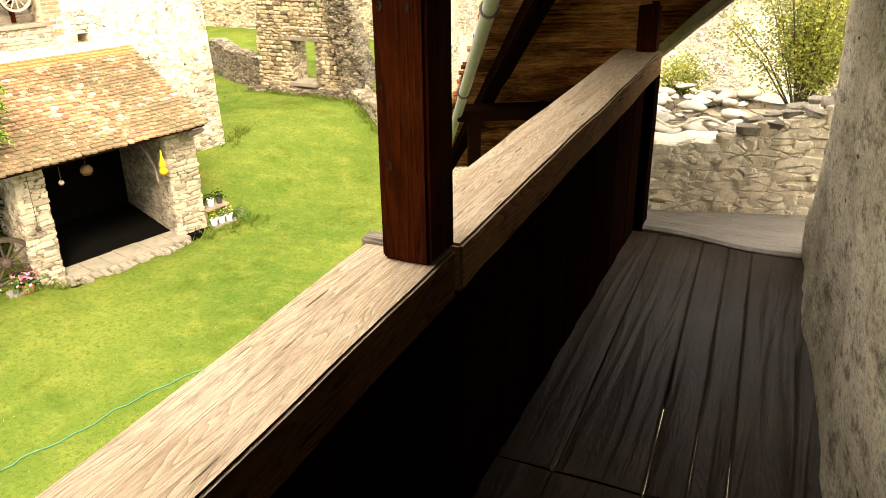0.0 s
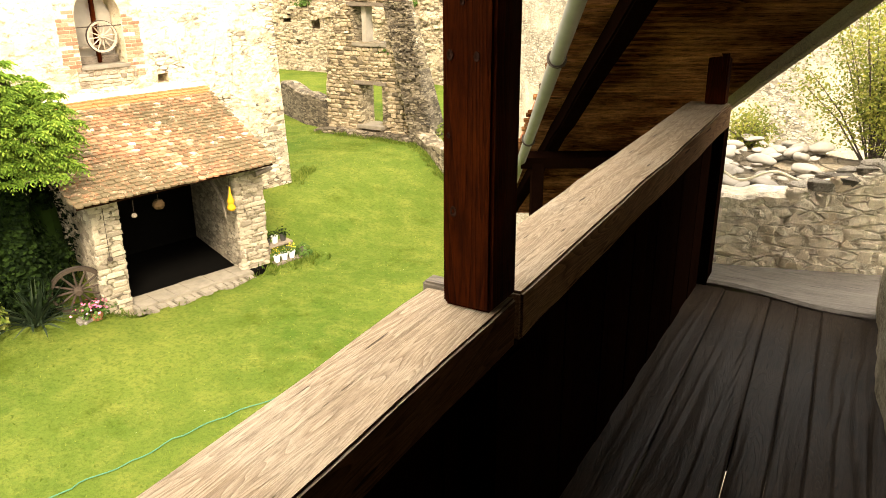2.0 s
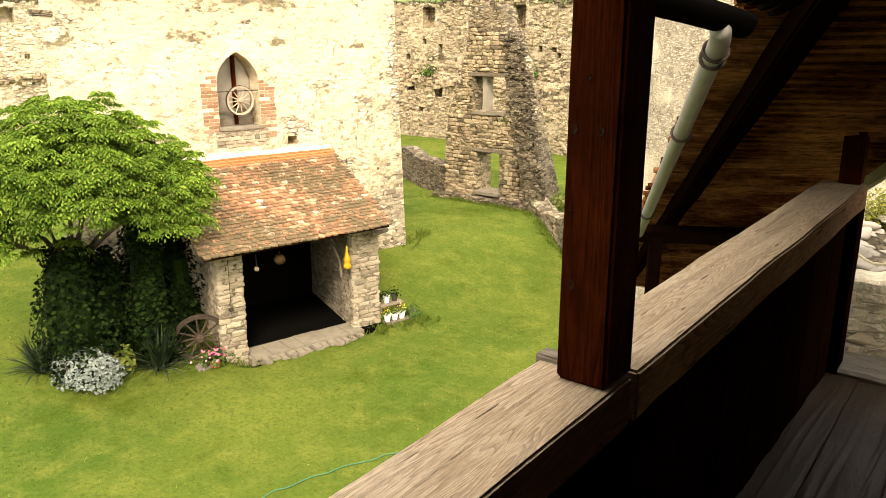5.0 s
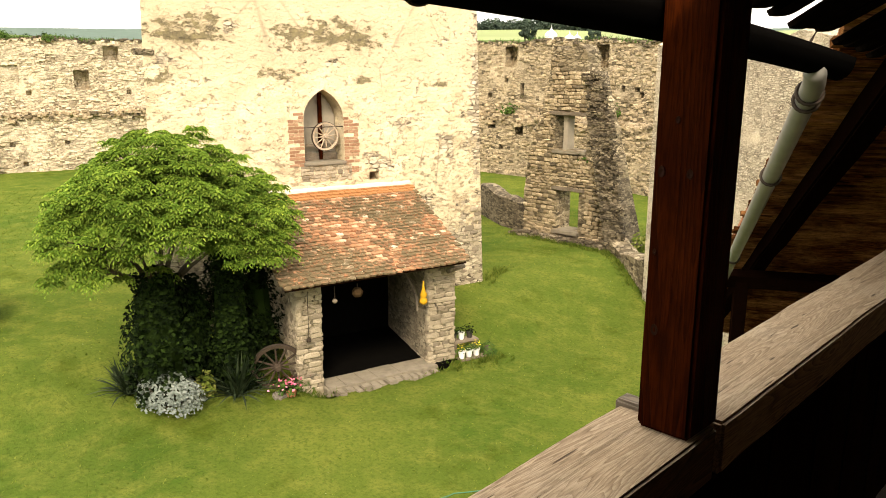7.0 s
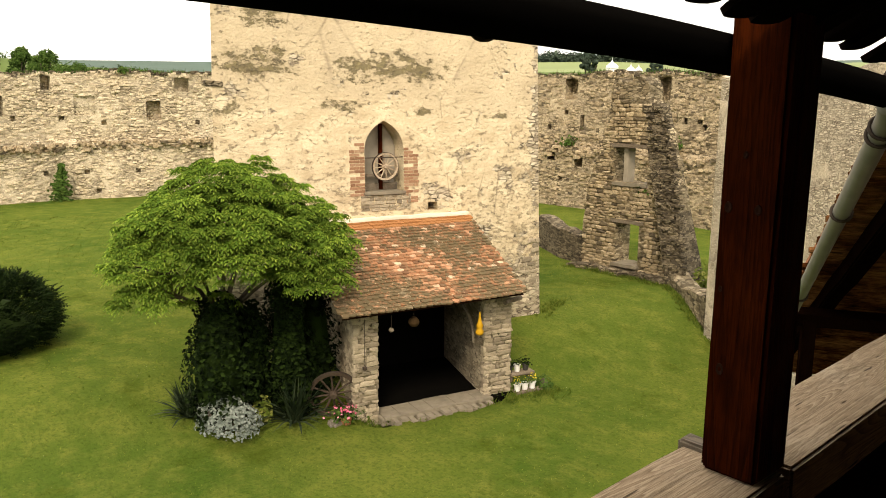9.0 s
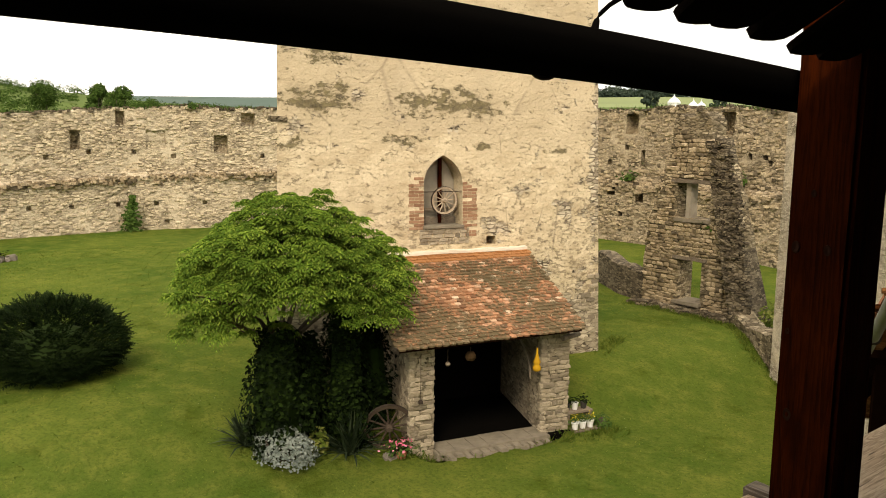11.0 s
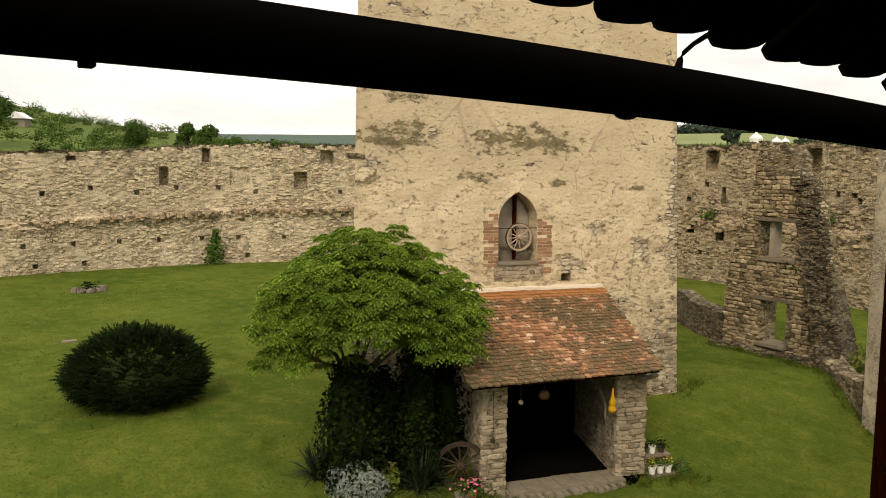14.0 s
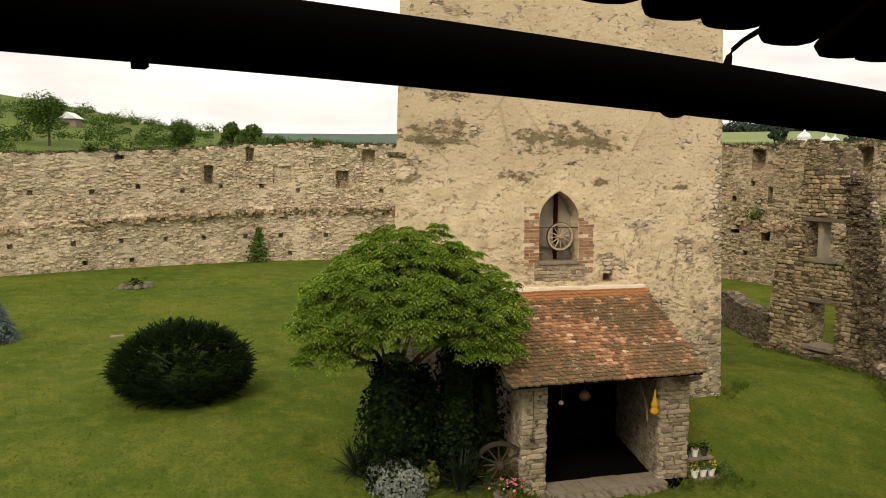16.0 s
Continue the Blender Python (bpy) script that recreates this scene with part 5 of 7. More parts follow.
def stair_roof():
    s = empty("stair_roof", SM)
    tagged(s, "steep covered stair roof seen from below, brown battens and rafters", "roof")
    rng = random.Random(9)
    # tiles' undersides, in overlapping rows
    n = 0
    y = -0.4
    while y < 7.6:
        h = 0.075 + rng.uniform(-0.008, 0.008)
        bm = bmesh.new()
        x = -0.05 + rng.uniform(-0.03, 0.02)
        end = 1.16 + rng.uniform(-0.03, 0.05)
        segs = 10
        T = []
        for i in range(segs + 1):
            xx = x + (end - x) * i / segs
            j = 0.007 * noise.noise(Vector((xx * 5, y * 3, 0)))
            T.append([bm.verts.new((xx, y + yy + j, zz + j)) for yy, zz in ((0.0, 0.016), (0.004, -0.010), (h - 0.014, 0.0), (h - 0.01, 0.03))])
        for a, b in zip(T, T[1:]):
            for k in range(4):
                bm.faces.new((a[k], b[k], b[(k + 1) % 4], a[(k + 1) % 4]))
        bm.faces.new(T[0])
        bm.faces.new(T[-1][::-1])
        bmesh.ops.recalc_face_normals(bm, faces=bm.faces)
        part("batten", bm, BATTEN, s)
        y += h
    box("roof_cover", (-0.04, -0.4, 0.035), (1.14, 7.6, 0.06), TERRA, s, 0, "clay tile covering")
    for x0, nm in ((0.16, "rafter"), (1.08, "rafter")):
        rough_box(nm, (x0 - (0.055 if x0 < 1 else 0.02), -0.4, -0.12 if x0 < 1 else -0.085), (x0 + (0.045 if x0 < 1 else 0.025), 7.5, -0.012), PARAPET if x0 < 1 else OLDWOOD, s, (1, 20, 1), 0.006, 0.01)
    inv = SM.inverted()
    # cross beam and posts
    a, b = SP + SD * 3.1 + SB * 0.05 - SN * 0.19, SP + SD * 3.1 + SB * 1.12 - SN * 0.19
    bm = bmesh.new()
    tube(bm, [inv @ (a - SB * 0.12), inv @ b], 0.065, 4)
    part("cross_beam", bm, PARAPET, s, "dark cross beam")
    for q in (a, b):
        bm = bmesh.new()
        foot = Vector((q.x, q.y, 0.0))
        tube(bm, [inv @ foot, inv @ (q - Vector((0, 0, 0.02)))], 0.06, 4)
        part("post", bm, PARAPET, s)
    return s


stair_roof()


# ---- planting in front of the tower ----
def tower_place(u, d, z=None):
    p = TF @ Vector((u, d, 0))
    p.z = ground_z(p.x, p.y) if z is None else z
    return p


def frond(verts, faces, base, out, length, rng, pairs=6, droop=0.5, width=0.3):
    """A drooping feathered leaf: pairs of narrow leaflets along a bent rib."""
    side = out.cross(Vector((0, 0, 1)))
    side = side.normalized() if side.length > 1e-3 else Vector((1, 0, 0))
    prev = base.copy()
    for k in range(1, pairs + 1):
        s = k / pairs
        c = base + out * length * s + Vector((0, 0, 0.14 * length * math.sin(s * 2.4) - droop * length * s * s))
        rib = (c - prev).normalized()
        w = length * width * math.sin(math.pi * (0.16 + 0.78 * s))
        nw = length * 0.085
        for sg in (-1, 1):
            tip = c + side * sg * w + rib * w * 0.35 - Vector((0, 0, w * (0.35 + 0.3 * rng.random())))
            i = len(verts)
            verts.extend((c - rib * nw, c + side * sg * w * 0.5 + rib * (nw + w * 0.17), tip, c + side * sg * w * 0.5 - rib * (nw - w * 0.17)))
            faces.extend(((i, i + 1, i + 2), (i, i + 2, i + 3)) if sg > 0 else ((i, i + 2, i + 1), (i, i + 3, i + 2)))
        prev = c


def mesh_from(name, verts, faces, material, parent=None):
    me = bpy.data.meshes.new(name)
    me.from_pydata([tuple(v) for v in verts], [], faces)
    me.materials.append(material)
    ob = new(name, me)
    if parent:
        ob.parent = parent
    return ob


def sumac():
    """A low spreading tree: tufts of arching feathered leaves at the twig ends, in domed tiers."""
    rng = random.Random(21)
    foot = tower_place(3.65, 14.95)
    t = empty("sumac_tree", Matrix.Translation(foot))
    tagged(t, "spreading sumac tree with bright feathery green leaves", "tree")

    def loc(u, d, z):
        q = TF @ Vector((u, d, 0))
        return Vector((q.x, q.y, z)) - foot

    lobes = (((3.35, 14.35, 3.55), (1.72, 1.55, 1.52), 900), ((2.25, 14.25, 3.35), (1.05, 1.0, 1.15), 420), ((4.5, 14.15, 3.35), (0.92, 0.95, 1.05), 440), ((1.95, 13.95, 2.75), (0.75, 0.6, 0.50), 70), ((2.75, 14.2, 2.55), (0.45, 0.4, 0.3), 16), ((3.5, 13.6, 3.2), (1.2, 0.7, 0.75), 150), ((4.15, 13.75, 2.9), (0.8, 0.6, 0.55), 90), ((4.75, 13.7, 2.85), (0.42, 0.5, 0.5), 46))
    tips, inner = [], []
    for c, r, n in lobes:
        for k in range(n):
            z = -0.12 + 1.12 * (k + 0.5) / n
            a = k * 2.39996 + rng.uniform(-0.25, 0.25)
            q = math.sqrt(max(0, 1 - z * z))
            s = rng.uniform(0.88, 1.0) * (1.0 + 0.20 * noise.noise(Vector((q * math.cos(a) * 2.6, q * math.sin(a) * 2.6, z * 2.6 + c[0]))))
            p = loc(c[0] + r[0] * q * math.cos(a) * s, c[1] + r[1] * q * math.sin(a) * s, c[2] + r[2] * z * s)
            if 1.95 < c[0] + r[0] * q * math.cos(a) * s < 3.1 and c[2] + r[2] * z * s < 3.12 and rng.random() < 0.88:
                continue
            if all((p - o[0]).length > 0.205 for o in tips) and not any(((p - loc(*e)).x / f[0]) ** 2 + ((p - loc(*e)).y / f[1]) ** 2 + ((p - loc(*e)).z / f[2]) ** 2 < 0.42 for e, f, _ in lobes):
                tips.append((p, loc(*c)))
            elif k % 2 == 0 and z > 0.3:
                inner.append((loc(*c).lerp(p, 0.70), loc(*c)))
    verts, faces = [], []
    for p, c in tips + inner:
        away = (p - c)
        away.z *= 0.4
        away = away.normalized()
        n = rng.randint(13, 17)
        turn, size = rng.uniform(0, 6.28), rng.uniform(0.85, 1.15)
        for k in range(n):
            a = turn + k * 2.39996
            o = (Vector((math.cos(a), math.sin(a), 0.50 - 0.45 * (k % 3) / 2)) + away * 0.35).normalized()
            frond(verts, faces, p, o, rng.uniform(0.20, 0.30) * size, rng, 5, rng.uniform(0.45, 0.80), 0.30)
    mesh_from("crown", verts, faces, SUMAC, t)
    bm = bmesh.new()
    fork = loc(3.2, 14.9, 1.9)
    tube(bm, [Vector((0, 0, -0.1)), loc(3.55, 15.0, 1.1), fork], [0.12, 0.10, 0.085], 8)
    part("trunk", bm, BARK, t, "slender dark branching trunk")
    limbs = ((2.55, 14.25, 3.55), (2.0, 14.1, 3.3), (3.1, 14.5, 4.3), (3.8, 14.2, 4.2), (4.5, 14.1, 3.9), (2.1, 13.9, 2.9), (4.2, 13.9, 3.2))
    for e in limbs:
        end = loc(*e)
        mid = fork.lerp(end, 0.5) + Vector((rng.uniform(-0.15, 0.15), rng.uniform(-0.15, 0.15), 0.10))
        bm = bmesh.new()
        tube(bm, [fork, fork.lerp(mid, 0.5) + Vector((0.03, -0.04, 0.05)), mid, end], [0.06, 0.05, 0.038, 0.02], 6)
        near = sorted(tips, key=lambda q: (q[0] - end).length)[:18]
        for q, _ in near:
            m2 = end.lerp(q, 0.5) + Vector((rng.uniform(-0.06, 0.06), rng.uniform(-0.06, 0.06), -0.04))
            tube(bm, [mid.lerp(end, rng.uniform(0.3, 1.0)), m2, q], [0.018, 0.012, 0.006], 4)
        part("limb", bm, BARK, t)


sumac()


def leafy_column(name, u, d, height, rad, label, seed, n=2600):
    rng = random.Random(seed)
    foot = tower_place(u, d)
    t = empty(name, Matrix.Translation(foot))
    tagged(t, label, "shrub")
    spots = []
    for k in range(n):
        z = rng.random()
        a = rng.uniform(0, 2 * math.pi)
        r = rad * (0.80 + 0.65 * noise.noise(Vector((math.cos(a) * 1.6, math.sin(a) * 1.6, z * 3.2 + seed)))) * (1.08 - 0.45 * z ** 2) * rng.uniform(0.66, 1.08)
        nrm = Vector((math.cos(a), math.sin(a), 0.5)).normalized()
        spots.append((Vector((r * math.cos(a), r * math.sin(a), z * height + 0.03)), nrm))
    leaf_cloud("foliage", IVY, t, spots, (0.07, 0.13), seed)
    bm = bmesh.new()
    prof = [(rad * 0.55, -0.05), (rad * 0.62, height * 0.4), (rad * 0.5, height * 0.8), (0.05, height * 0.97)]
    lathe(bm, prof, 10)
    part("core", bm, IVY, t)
    return t


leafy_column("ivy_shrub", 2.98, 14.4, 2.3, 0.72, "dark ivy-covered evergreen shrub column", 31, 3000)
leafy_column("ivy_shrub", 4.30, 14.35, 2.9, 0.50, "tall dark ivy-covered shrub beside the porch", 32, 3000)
# added filler: stands in for the black shade between ivy and porch
leafy_column("ivy_shrub", 4.95, 14.75, 2.0, 0.50, "ivy shrub added to darken the shaded gap beside the porch wall", 34, 1800)
# another added filler, for the deep shade between the two ivy columns
leafy_column("ivy_shrub", 3.68, 14.72, 1.95, 0.50, "evergreen shrub added to fill the deep shade under the tree", 33, 2200)


def yucca(u, d, seed, size):
    rng = random.Random(seed)
    foot = tower_place(u, d)
    t = empty("yucca", Matrix.Translation(foot))
    tagged(t, "spiky dark green yucca clump on the lawn edge", "plant", "yuccas")
    verts, faces = [], []
    for k in range(150):
        a, el = rng.uniform(0, 2 * math.pi), radians(rng.uniform(12, 82))
        L = size * rng.uniform(0.65, 1.1)
        o = Vector((math.cos(a) * math.cos(el), math.sin(a) * math.cos(el), math.sin(el)))
        side = o.cross(Vector((0, 0, 1))).normalized() * 0.022
        b = Vector((rng.uniform(-0.12, 0.12), rng.uniform(-0.12, 0.12), 0.0))
        m = b + o * L * 0.55
        e = b + o * L - Vector((0, 0, L * 0.16 * math.cos(el)))
        i = len(verts)
        verts += [b - side * 0.7, b + side * 0.7, m + side, m - side, e]
        faces += [(i, i + 1, i + 2), (i, i + 2, i + 3), (i + 3, i + 2, i + 4)]
    mesh_from("leaves", verts, faces, YUCCA, t)


yucca(4.22, 13.9, 5, 1.05)
yucca(2.45, 14.6, 6, 0.75)


def low_bush(name, label, u, d, rx, ry, h, material, seed, n, size, category="bush"):
    rng = random.Random(seed)
    foot = tower_place(u, d)
    t = empty(name, Matrix.Translation(foot))
    tagged(t, label, category)
    spots = []
    for k in range(n):
        a, z = rng.uniform(0, 2 * math.pi), rng.uniform(0.0, 1)
        q = math.sqrt(1 - z * z) * rng.uniform(0.75, 1.08)
        lump = 1 + 0.2 * noise.noise(Vector((math.cos(a) * 2.5, math.sin(a) * 2.5, z * 3 + seed)))
        p = Vector((rx * q * math.cos(a) * lump, ry * q * math.sin(a) * lump, h * z * lump))
        nrm = Vector((math.cos(a) * q, math.sin(a) * q, z + 0.3)).normalized()
        spots.append((p, nrm))
    leaf_cloud("foliage", material, t, spots, size, seed)
    bm = bmesh.new()
    lathe(bm, [(rx * 0.4, -0.03), (rx * 0.45, h * 0.4), (rx * 0.2, h * 0.7), (0.02, h * 0.72)], 8)
    part("stem", bm, BARK, t)
    return t


low_bush("silver_bush", "silver-grey leaved low bush", 2.98, 14.18, 0.90, 0.50, 0.60, SILVER, 41, 3600, (0.04, 0.085))
low_bush("golden_plant", "small golden-green variegated plant", 3.66, 14.1, 0.22, 0.2, 0.45, GOLDLEAF, 42, 240, (0.08, 0.16), "plant")


def juniper():
    rng = random.Random(51)
    foot = Vector((-19.3, 3.75, 0.66))
    t = empty("juniper_bush", Matrix.Translation(foot))
    tagged(t, "broad dark green domed juniper bush on the lawn", "bush")
    verts, faces = [], []
    for k in range(3400):
        a, z = rng.uniform(0, 2 * math.pi), rng.uniform(-0.62, 1.0)
        q = math.sqrt(max(0, 1 - z * z))
        lump = 0.95 + 0.13 * noise.noise(Vector((math.cos(a) * 2.6, math.sin(a) * 2.6, z * 2.5)))
        p = Vector((1.50 * q * math.cos(a), 1.58 * q * math.sin(a), (1.08 if z > 0 else 0.85) * z)) * lump * rng.uniform(0.84, 1.0)
        p.z += 0.60
        o = (Vector((math.cos(a) * q, math.sin(a) * q, 0.45 + z * 0.3)) + Vector((rng.gauss(0, 0.3), rng.gauss(0, 0.3), rng.gauss(0, 0.25)))).normalized()
        frond(verts, faces, p, o, rng.uniform(0.20, 0.36), rng, 5, 0.15, 0.24)
    mesh_from("foliage", verts, faces, JUNIPER, t)
    bm = bmesh.new()
    lathe(bm, [(0.8, -0.05), (1.08, 0.2), (1.02, 0.6), (0.65, 1.0), (0.1, 1.2)], 14)
    part("core", bm, JUNIPER, t)


juniper()


def spruce():
    rng = random.Random(53)
    foot = Vector((-27.95, -0.5, 0.66))
    t = empty("blue_spruce", Matrix.Translation(foot))
    tagged(t, "small blue-grey spruce on the lawn", "tree")
    verts, faces = [], []
    for k in range(600):
        z = rng.random()
        a = rng.uniform(0, 2 * math.pi)
        r = 1.0 * (1 - z) + 0.05
        p = Vector((r * 0.55 * math.cos(a), r * 0.55 * math.sin(a), 0.15 + 1.75 * z))
        o = Vector((math.cos(a), math.sin(a), -0.1 + 0.5 * z)).normalized()
        frond(verts, faces, p, o, 0.2 + 0.35 * r, rng, 5, 0.25, 0.22)
    mesh_from("foliage", verts, faces, SPRUCE, t)
    bm = bmesh.new()
    tube(bm, [(0, 0, -0.05), (0, 0, 1.7)], [0.06, 0.015], 6)
    part("trunk", bm, BARK, t)


spruce()


# ---- cart wheels ----
def cart_wheel(label, radius, spokes, material, m):
    """A spoked cart wheel in its own x-z plane."""
    t = empty("cart_wheel", m)
    tagged(t, label, "wheel")
    n = 8
    bm = bmesh.new()
    sides = 40
    prof = [(radius, -0.03), (radius, 0.03), (radius - 0.060 * radius / 0.45, 0.026), (radius - 0.060 * radius / 0.45, -0.026)]
    R = [[bm.verts.new((r * math.cos(2 * math.pi * k / sides), y, r * math.sin(2 * math.pi * k / sides))) for r, y in prof] for k in range(sides)]
    for k in range(sides):
        a, b = R[k], R[(k + 1) % sides]
        for j in range(4):
            bm.faces.new((a[j], a[(j + 1) % 4], b[(j + 1) % 4], b[j]))
    bmesh.ops.recalc_face_normals(bm, faces=bm.faces)
    part("rim", bm, material, t)
    bm = bmesh.new()
    R = [[bm.verts.new((r * math.cos(2 * math.pi * k / sides), y, r * math.sin(2 * math.pi * k / sides))) for r, y in ((radius + 0.002, -0.026), (radius + 0.012, -0.026), (radius + 0.012, 0.026), (radius + 0.002, 0.026))] for k in range(sides)]
    for k in range(sides):
        a, b = R[k], R[(k + 1) % sides]
        for j in range(4):
            bm.faces.new((a[j], a[(j + 1) % 4], b[(j + 1) % 4], b[j]))
    bmesh.ops.recalc_face_normals(bm, faces=bm.faces)
    part("iron_tyre", bm, IRON, t)
    for k in range(spokes):
        a = 2 * math.pi * k / spokes + 0.1
        bm = bmesh.new()
        d = Vector((math.cos(a), 0, math.sin(a)))
        tube(bm, [d * radius * 0.12, d * radius * 0.45, d * radius * 0.90], [0.022 * radius / 0.4, 0.017 * radius / 0.4, 0.015 * radius / 0.4], 6)
        part("spoke", bm, material, t)
    bm = bmesh.new()
    f = radius / 0.48
    lathe(bm, [(r * f, y * f) for r, y in ((0.05, -0.11), (0.07, -0.09), (0.085, -0.03), (0.085, 0.03), (0.07, 0.09), (0.05, 0.11))], 12, pose(0, 0, 0, 90))
    part("hub", bm, material, t)
    return t


cart_wheel("weathered wooden cart wheel displayed in the tower niche", 0.315, 12, WHEELWOOD, TF @ pose(7.37, TD + 0.12, 4.66))
cart_wheel("dark old cart wheel leaning against the porch side wall", 0.48, 12, DARKWHEEL, TF @ pose(4.96, 13.74, 0.60, 12, 0, -14))


# ---- flowers, pots and shelves ----
def potted_flowers():
    t = empty("flower_pot", TF @ pose(5.12, 13.50, 0.0))
    tagged(t, "terracotta pot of pink flowers by the porch", "flower pot")
    bm = bmesh.new()
    lathe(bm, [(0.08, -0.03), (0.115, 0.16), (0.13, 0.17), (0.13, 0.2), (0.10, 0.2), (0.09, 0.16)], 14)
    part("pot", bm, TERRA, t)
    rng = random.Random(61)
    sp, fl = [], []
    for k in range(260):
        d = Vector((rng.gauss(0, 0.15), rng.gauss(0, 0.11), rng.uniform(0.15, 0.38)))
        sp.append((d, Vector((d.x, d.y, 0.3)).normalized()))
    for k in range(70):
        d = Vector((rng.gauss(0, 0.16), rng.gauss(0, 0.12), rng.uniform(0.28, 0.44)))
        fl.append((d, Vector((d.x * 2, d.y * 2, 0.6)).normalized()))
    leaf_cloud("leaves", WOODS, t, sp, (0.05, 0.09), 3)
    leaf_cloud("blossoms", PINK, t, fl, (0.05, 0.08), 4)
    s = TF @ pose(4.93, 13.56, 0.02, 4, 3, 20)
    rk = rough_box("field_stone", (-0.17, -0.12, -0.06), (0.17, 0.12, 0.16), GREYSTONE, None, (3, 3, 3), 0.05, 0.06)
    rk.matrix_world = s
    tagged(rk, "rounded pale field stone at the foot of the wheel", "stone")


potted_flowers()


def plant_stand():
    t = empty("plant_stand", TF @ pose(9.20, 13.62, 0.02))
    tagged(t, "low stepped wooden plank stand for flower pots", "plant stand")
    rough_box("lower_shelf", (-0.30, -0.34, 0.0), (0.36, -0.08, 0.05), OLDWOOD, t, (4, 1, 1), 0.006, 0.008)
    rough_box("upper_shelf", (-0.30, -0.02, 0.30), (0.36, 0.24, 0.35), OLDWOOD, t, (4, 1, 1), 0.006, 0.008)
    for x in (-0.24, 0.30):
        rough_box("support", (x - 0.04, 0.0, -0.12), (x + 0.04, 0.2, 0.30), OLDWOOD, t, (1, 1, 3), 0.006, 0.008)
    rng = random.Random(62)

    def pot(x, y, z, mat, label, leaf, bloom=None):
        p = empty("plant_pot", TF @ pose(9.20 + x, 13.62 + y, 0.02 + z))
        tagged(p, label, "plant pot", "pots on the stand")
        bm = bmesh.new()
        lathe(bm, [(0.055, 0.0), (0.075, 0.13), (0.085, 0.135), (0.085, 0.155), (0.065, 0.155), (0.06, 0.13)], 12)
        part("pot", bm, mat, p)
        sp = []
        for k in range(70):
            d = Vector((rng.gauss(0, 0.055), rng.gauss(0, 0.055), rng.uniform(0.13, 0.27)))
            sp.append((d, Vector((d.x, d.y, 0.15)).normalized()))
        leaf_cloud("leaves", leaf, p, sp, (0.04, 0.07), int(x * 100) + 70)
        if bloom:
            leaf_cloud("blossoms", bloom, p, [(q + Vector((0, 0, 0.05)), n) for q, n in sp[:26]], (0.035, 0.055), 9)

    pot(-0.22, -0.22, 0.056, WHITEPOT, "white flower pot with small yellow flowers", WOODS, YELLOW)
    pot(-0.03, -0.22, 0.056, WHITEPOT, "white flower pot with green leaves", WOODS)
    pot(0.16, -0.22, 0.056, WHITEPOT, "white flower pot with small yellow flowers", WOODS, YELLOW)
    pot(-0.22, 0.11, 0.356, DARKPOT, "dark plant pot with dark leaves", IVY)
    pot(-0.02, 0.11, 0.356, WHITEPOT, "white flower pot with dull green leaves", IVY)
    pot(0.2, 0.11, 0.356, DARKPOT, "dark plant pot with dark leaves", IVY)
    low_bush("weed_clump", "green weeds with small yellow flowers by the stand", 9.66, 13.4, 0.22, 0.2, 0.25, WOODS, 66, 130, (0.05, 0.1), "plant")


plant_stand()


# ---- things hung in the porch opening ----
def hung_gourds():
    t = empty("hanging_gourd", TF @ pose(7.98, 13.34, 1.46))
    tagged(t, "yellow bottle gourd hanging from the porch beam", "gourd")
    bm = bmesh.new()
    lathe(bm, [(0.01, 0.0), (0.06, 0.015), (0.088, 0.06), (0.08, 0.11), (0.052, 0.145), (0.07, 0.18), (0.075, 0.22), (0.045, 0.28), (0.022, 0.38), (0.014, 0.5)], 16)
    part("gourd", bm, GOURDMAT, t, smooth=True)
    bm = bmesh.new()
    tube(bm, [(0, 0, 0.49), (0, 0, 0.68)], 0.006, 5)
    part("string", bm, IRON, t)
    for u, z, r, mat, lab in ((6.5, 1.86, 0.11, BASKETMAT, "small straw basket hanging under the eave"), (6.02, 1.80, 0.05, OLDWOOD, "small brown pot hanging under the eave")):
        b = empty("hanging_basket", TF @ pose(u, 13.36, z))
        tagged(b, lab, "basket", "things hung under the eave")
        bm = bmesh.new()
        lathe(bm, [(r * 0.7, 0), (r, r * 0.5), (r * 0.95, r), (r * 0.6, r * 1.5), (0.01, r * 1.6)], 12)
        part("body", bm, mat, b)
        bm = bmesh.new()
        tube(bm, [(0, 0, r * 1.5), (0, 0, 2.12 - z)], 0.006, 5)
        part("string", bm, IRON, b)
    c = empty("hanging_weight", TF @ pose(5.48, 13.40, 1.10))
    tagged(c, "dark iron weight on a thin wire beside the opening", "weight")
    box("weight", (-0.04, -0.03, 0), (0.04, 0.03, 0.07), IRON, c, 0.008)
    bm = bmesh.new()
    tube(bm, [(0, 0, 0.06), (0, 0, 1.0)], 0.006, 5)
    part("wire", bm, IRON, c)
    h = empty("hanging_yoke", TF @ pose(8.14, 14.1, 1.15))
    tagged(h, "curved dark wooden tool hung on the inner wall", "tool")
    bm = bmesh.new()
    tube(bm, [(0, -0.25, 0), (0.0, -0.2, 0.3), (0.0, 0.0, 0.55), (0.02, 0.3, 0.72)], [0.02, 0.03, 0.04, 0.03], 6)
    part("yoke", bm, OLDWOOD, h)


hung_gourds()


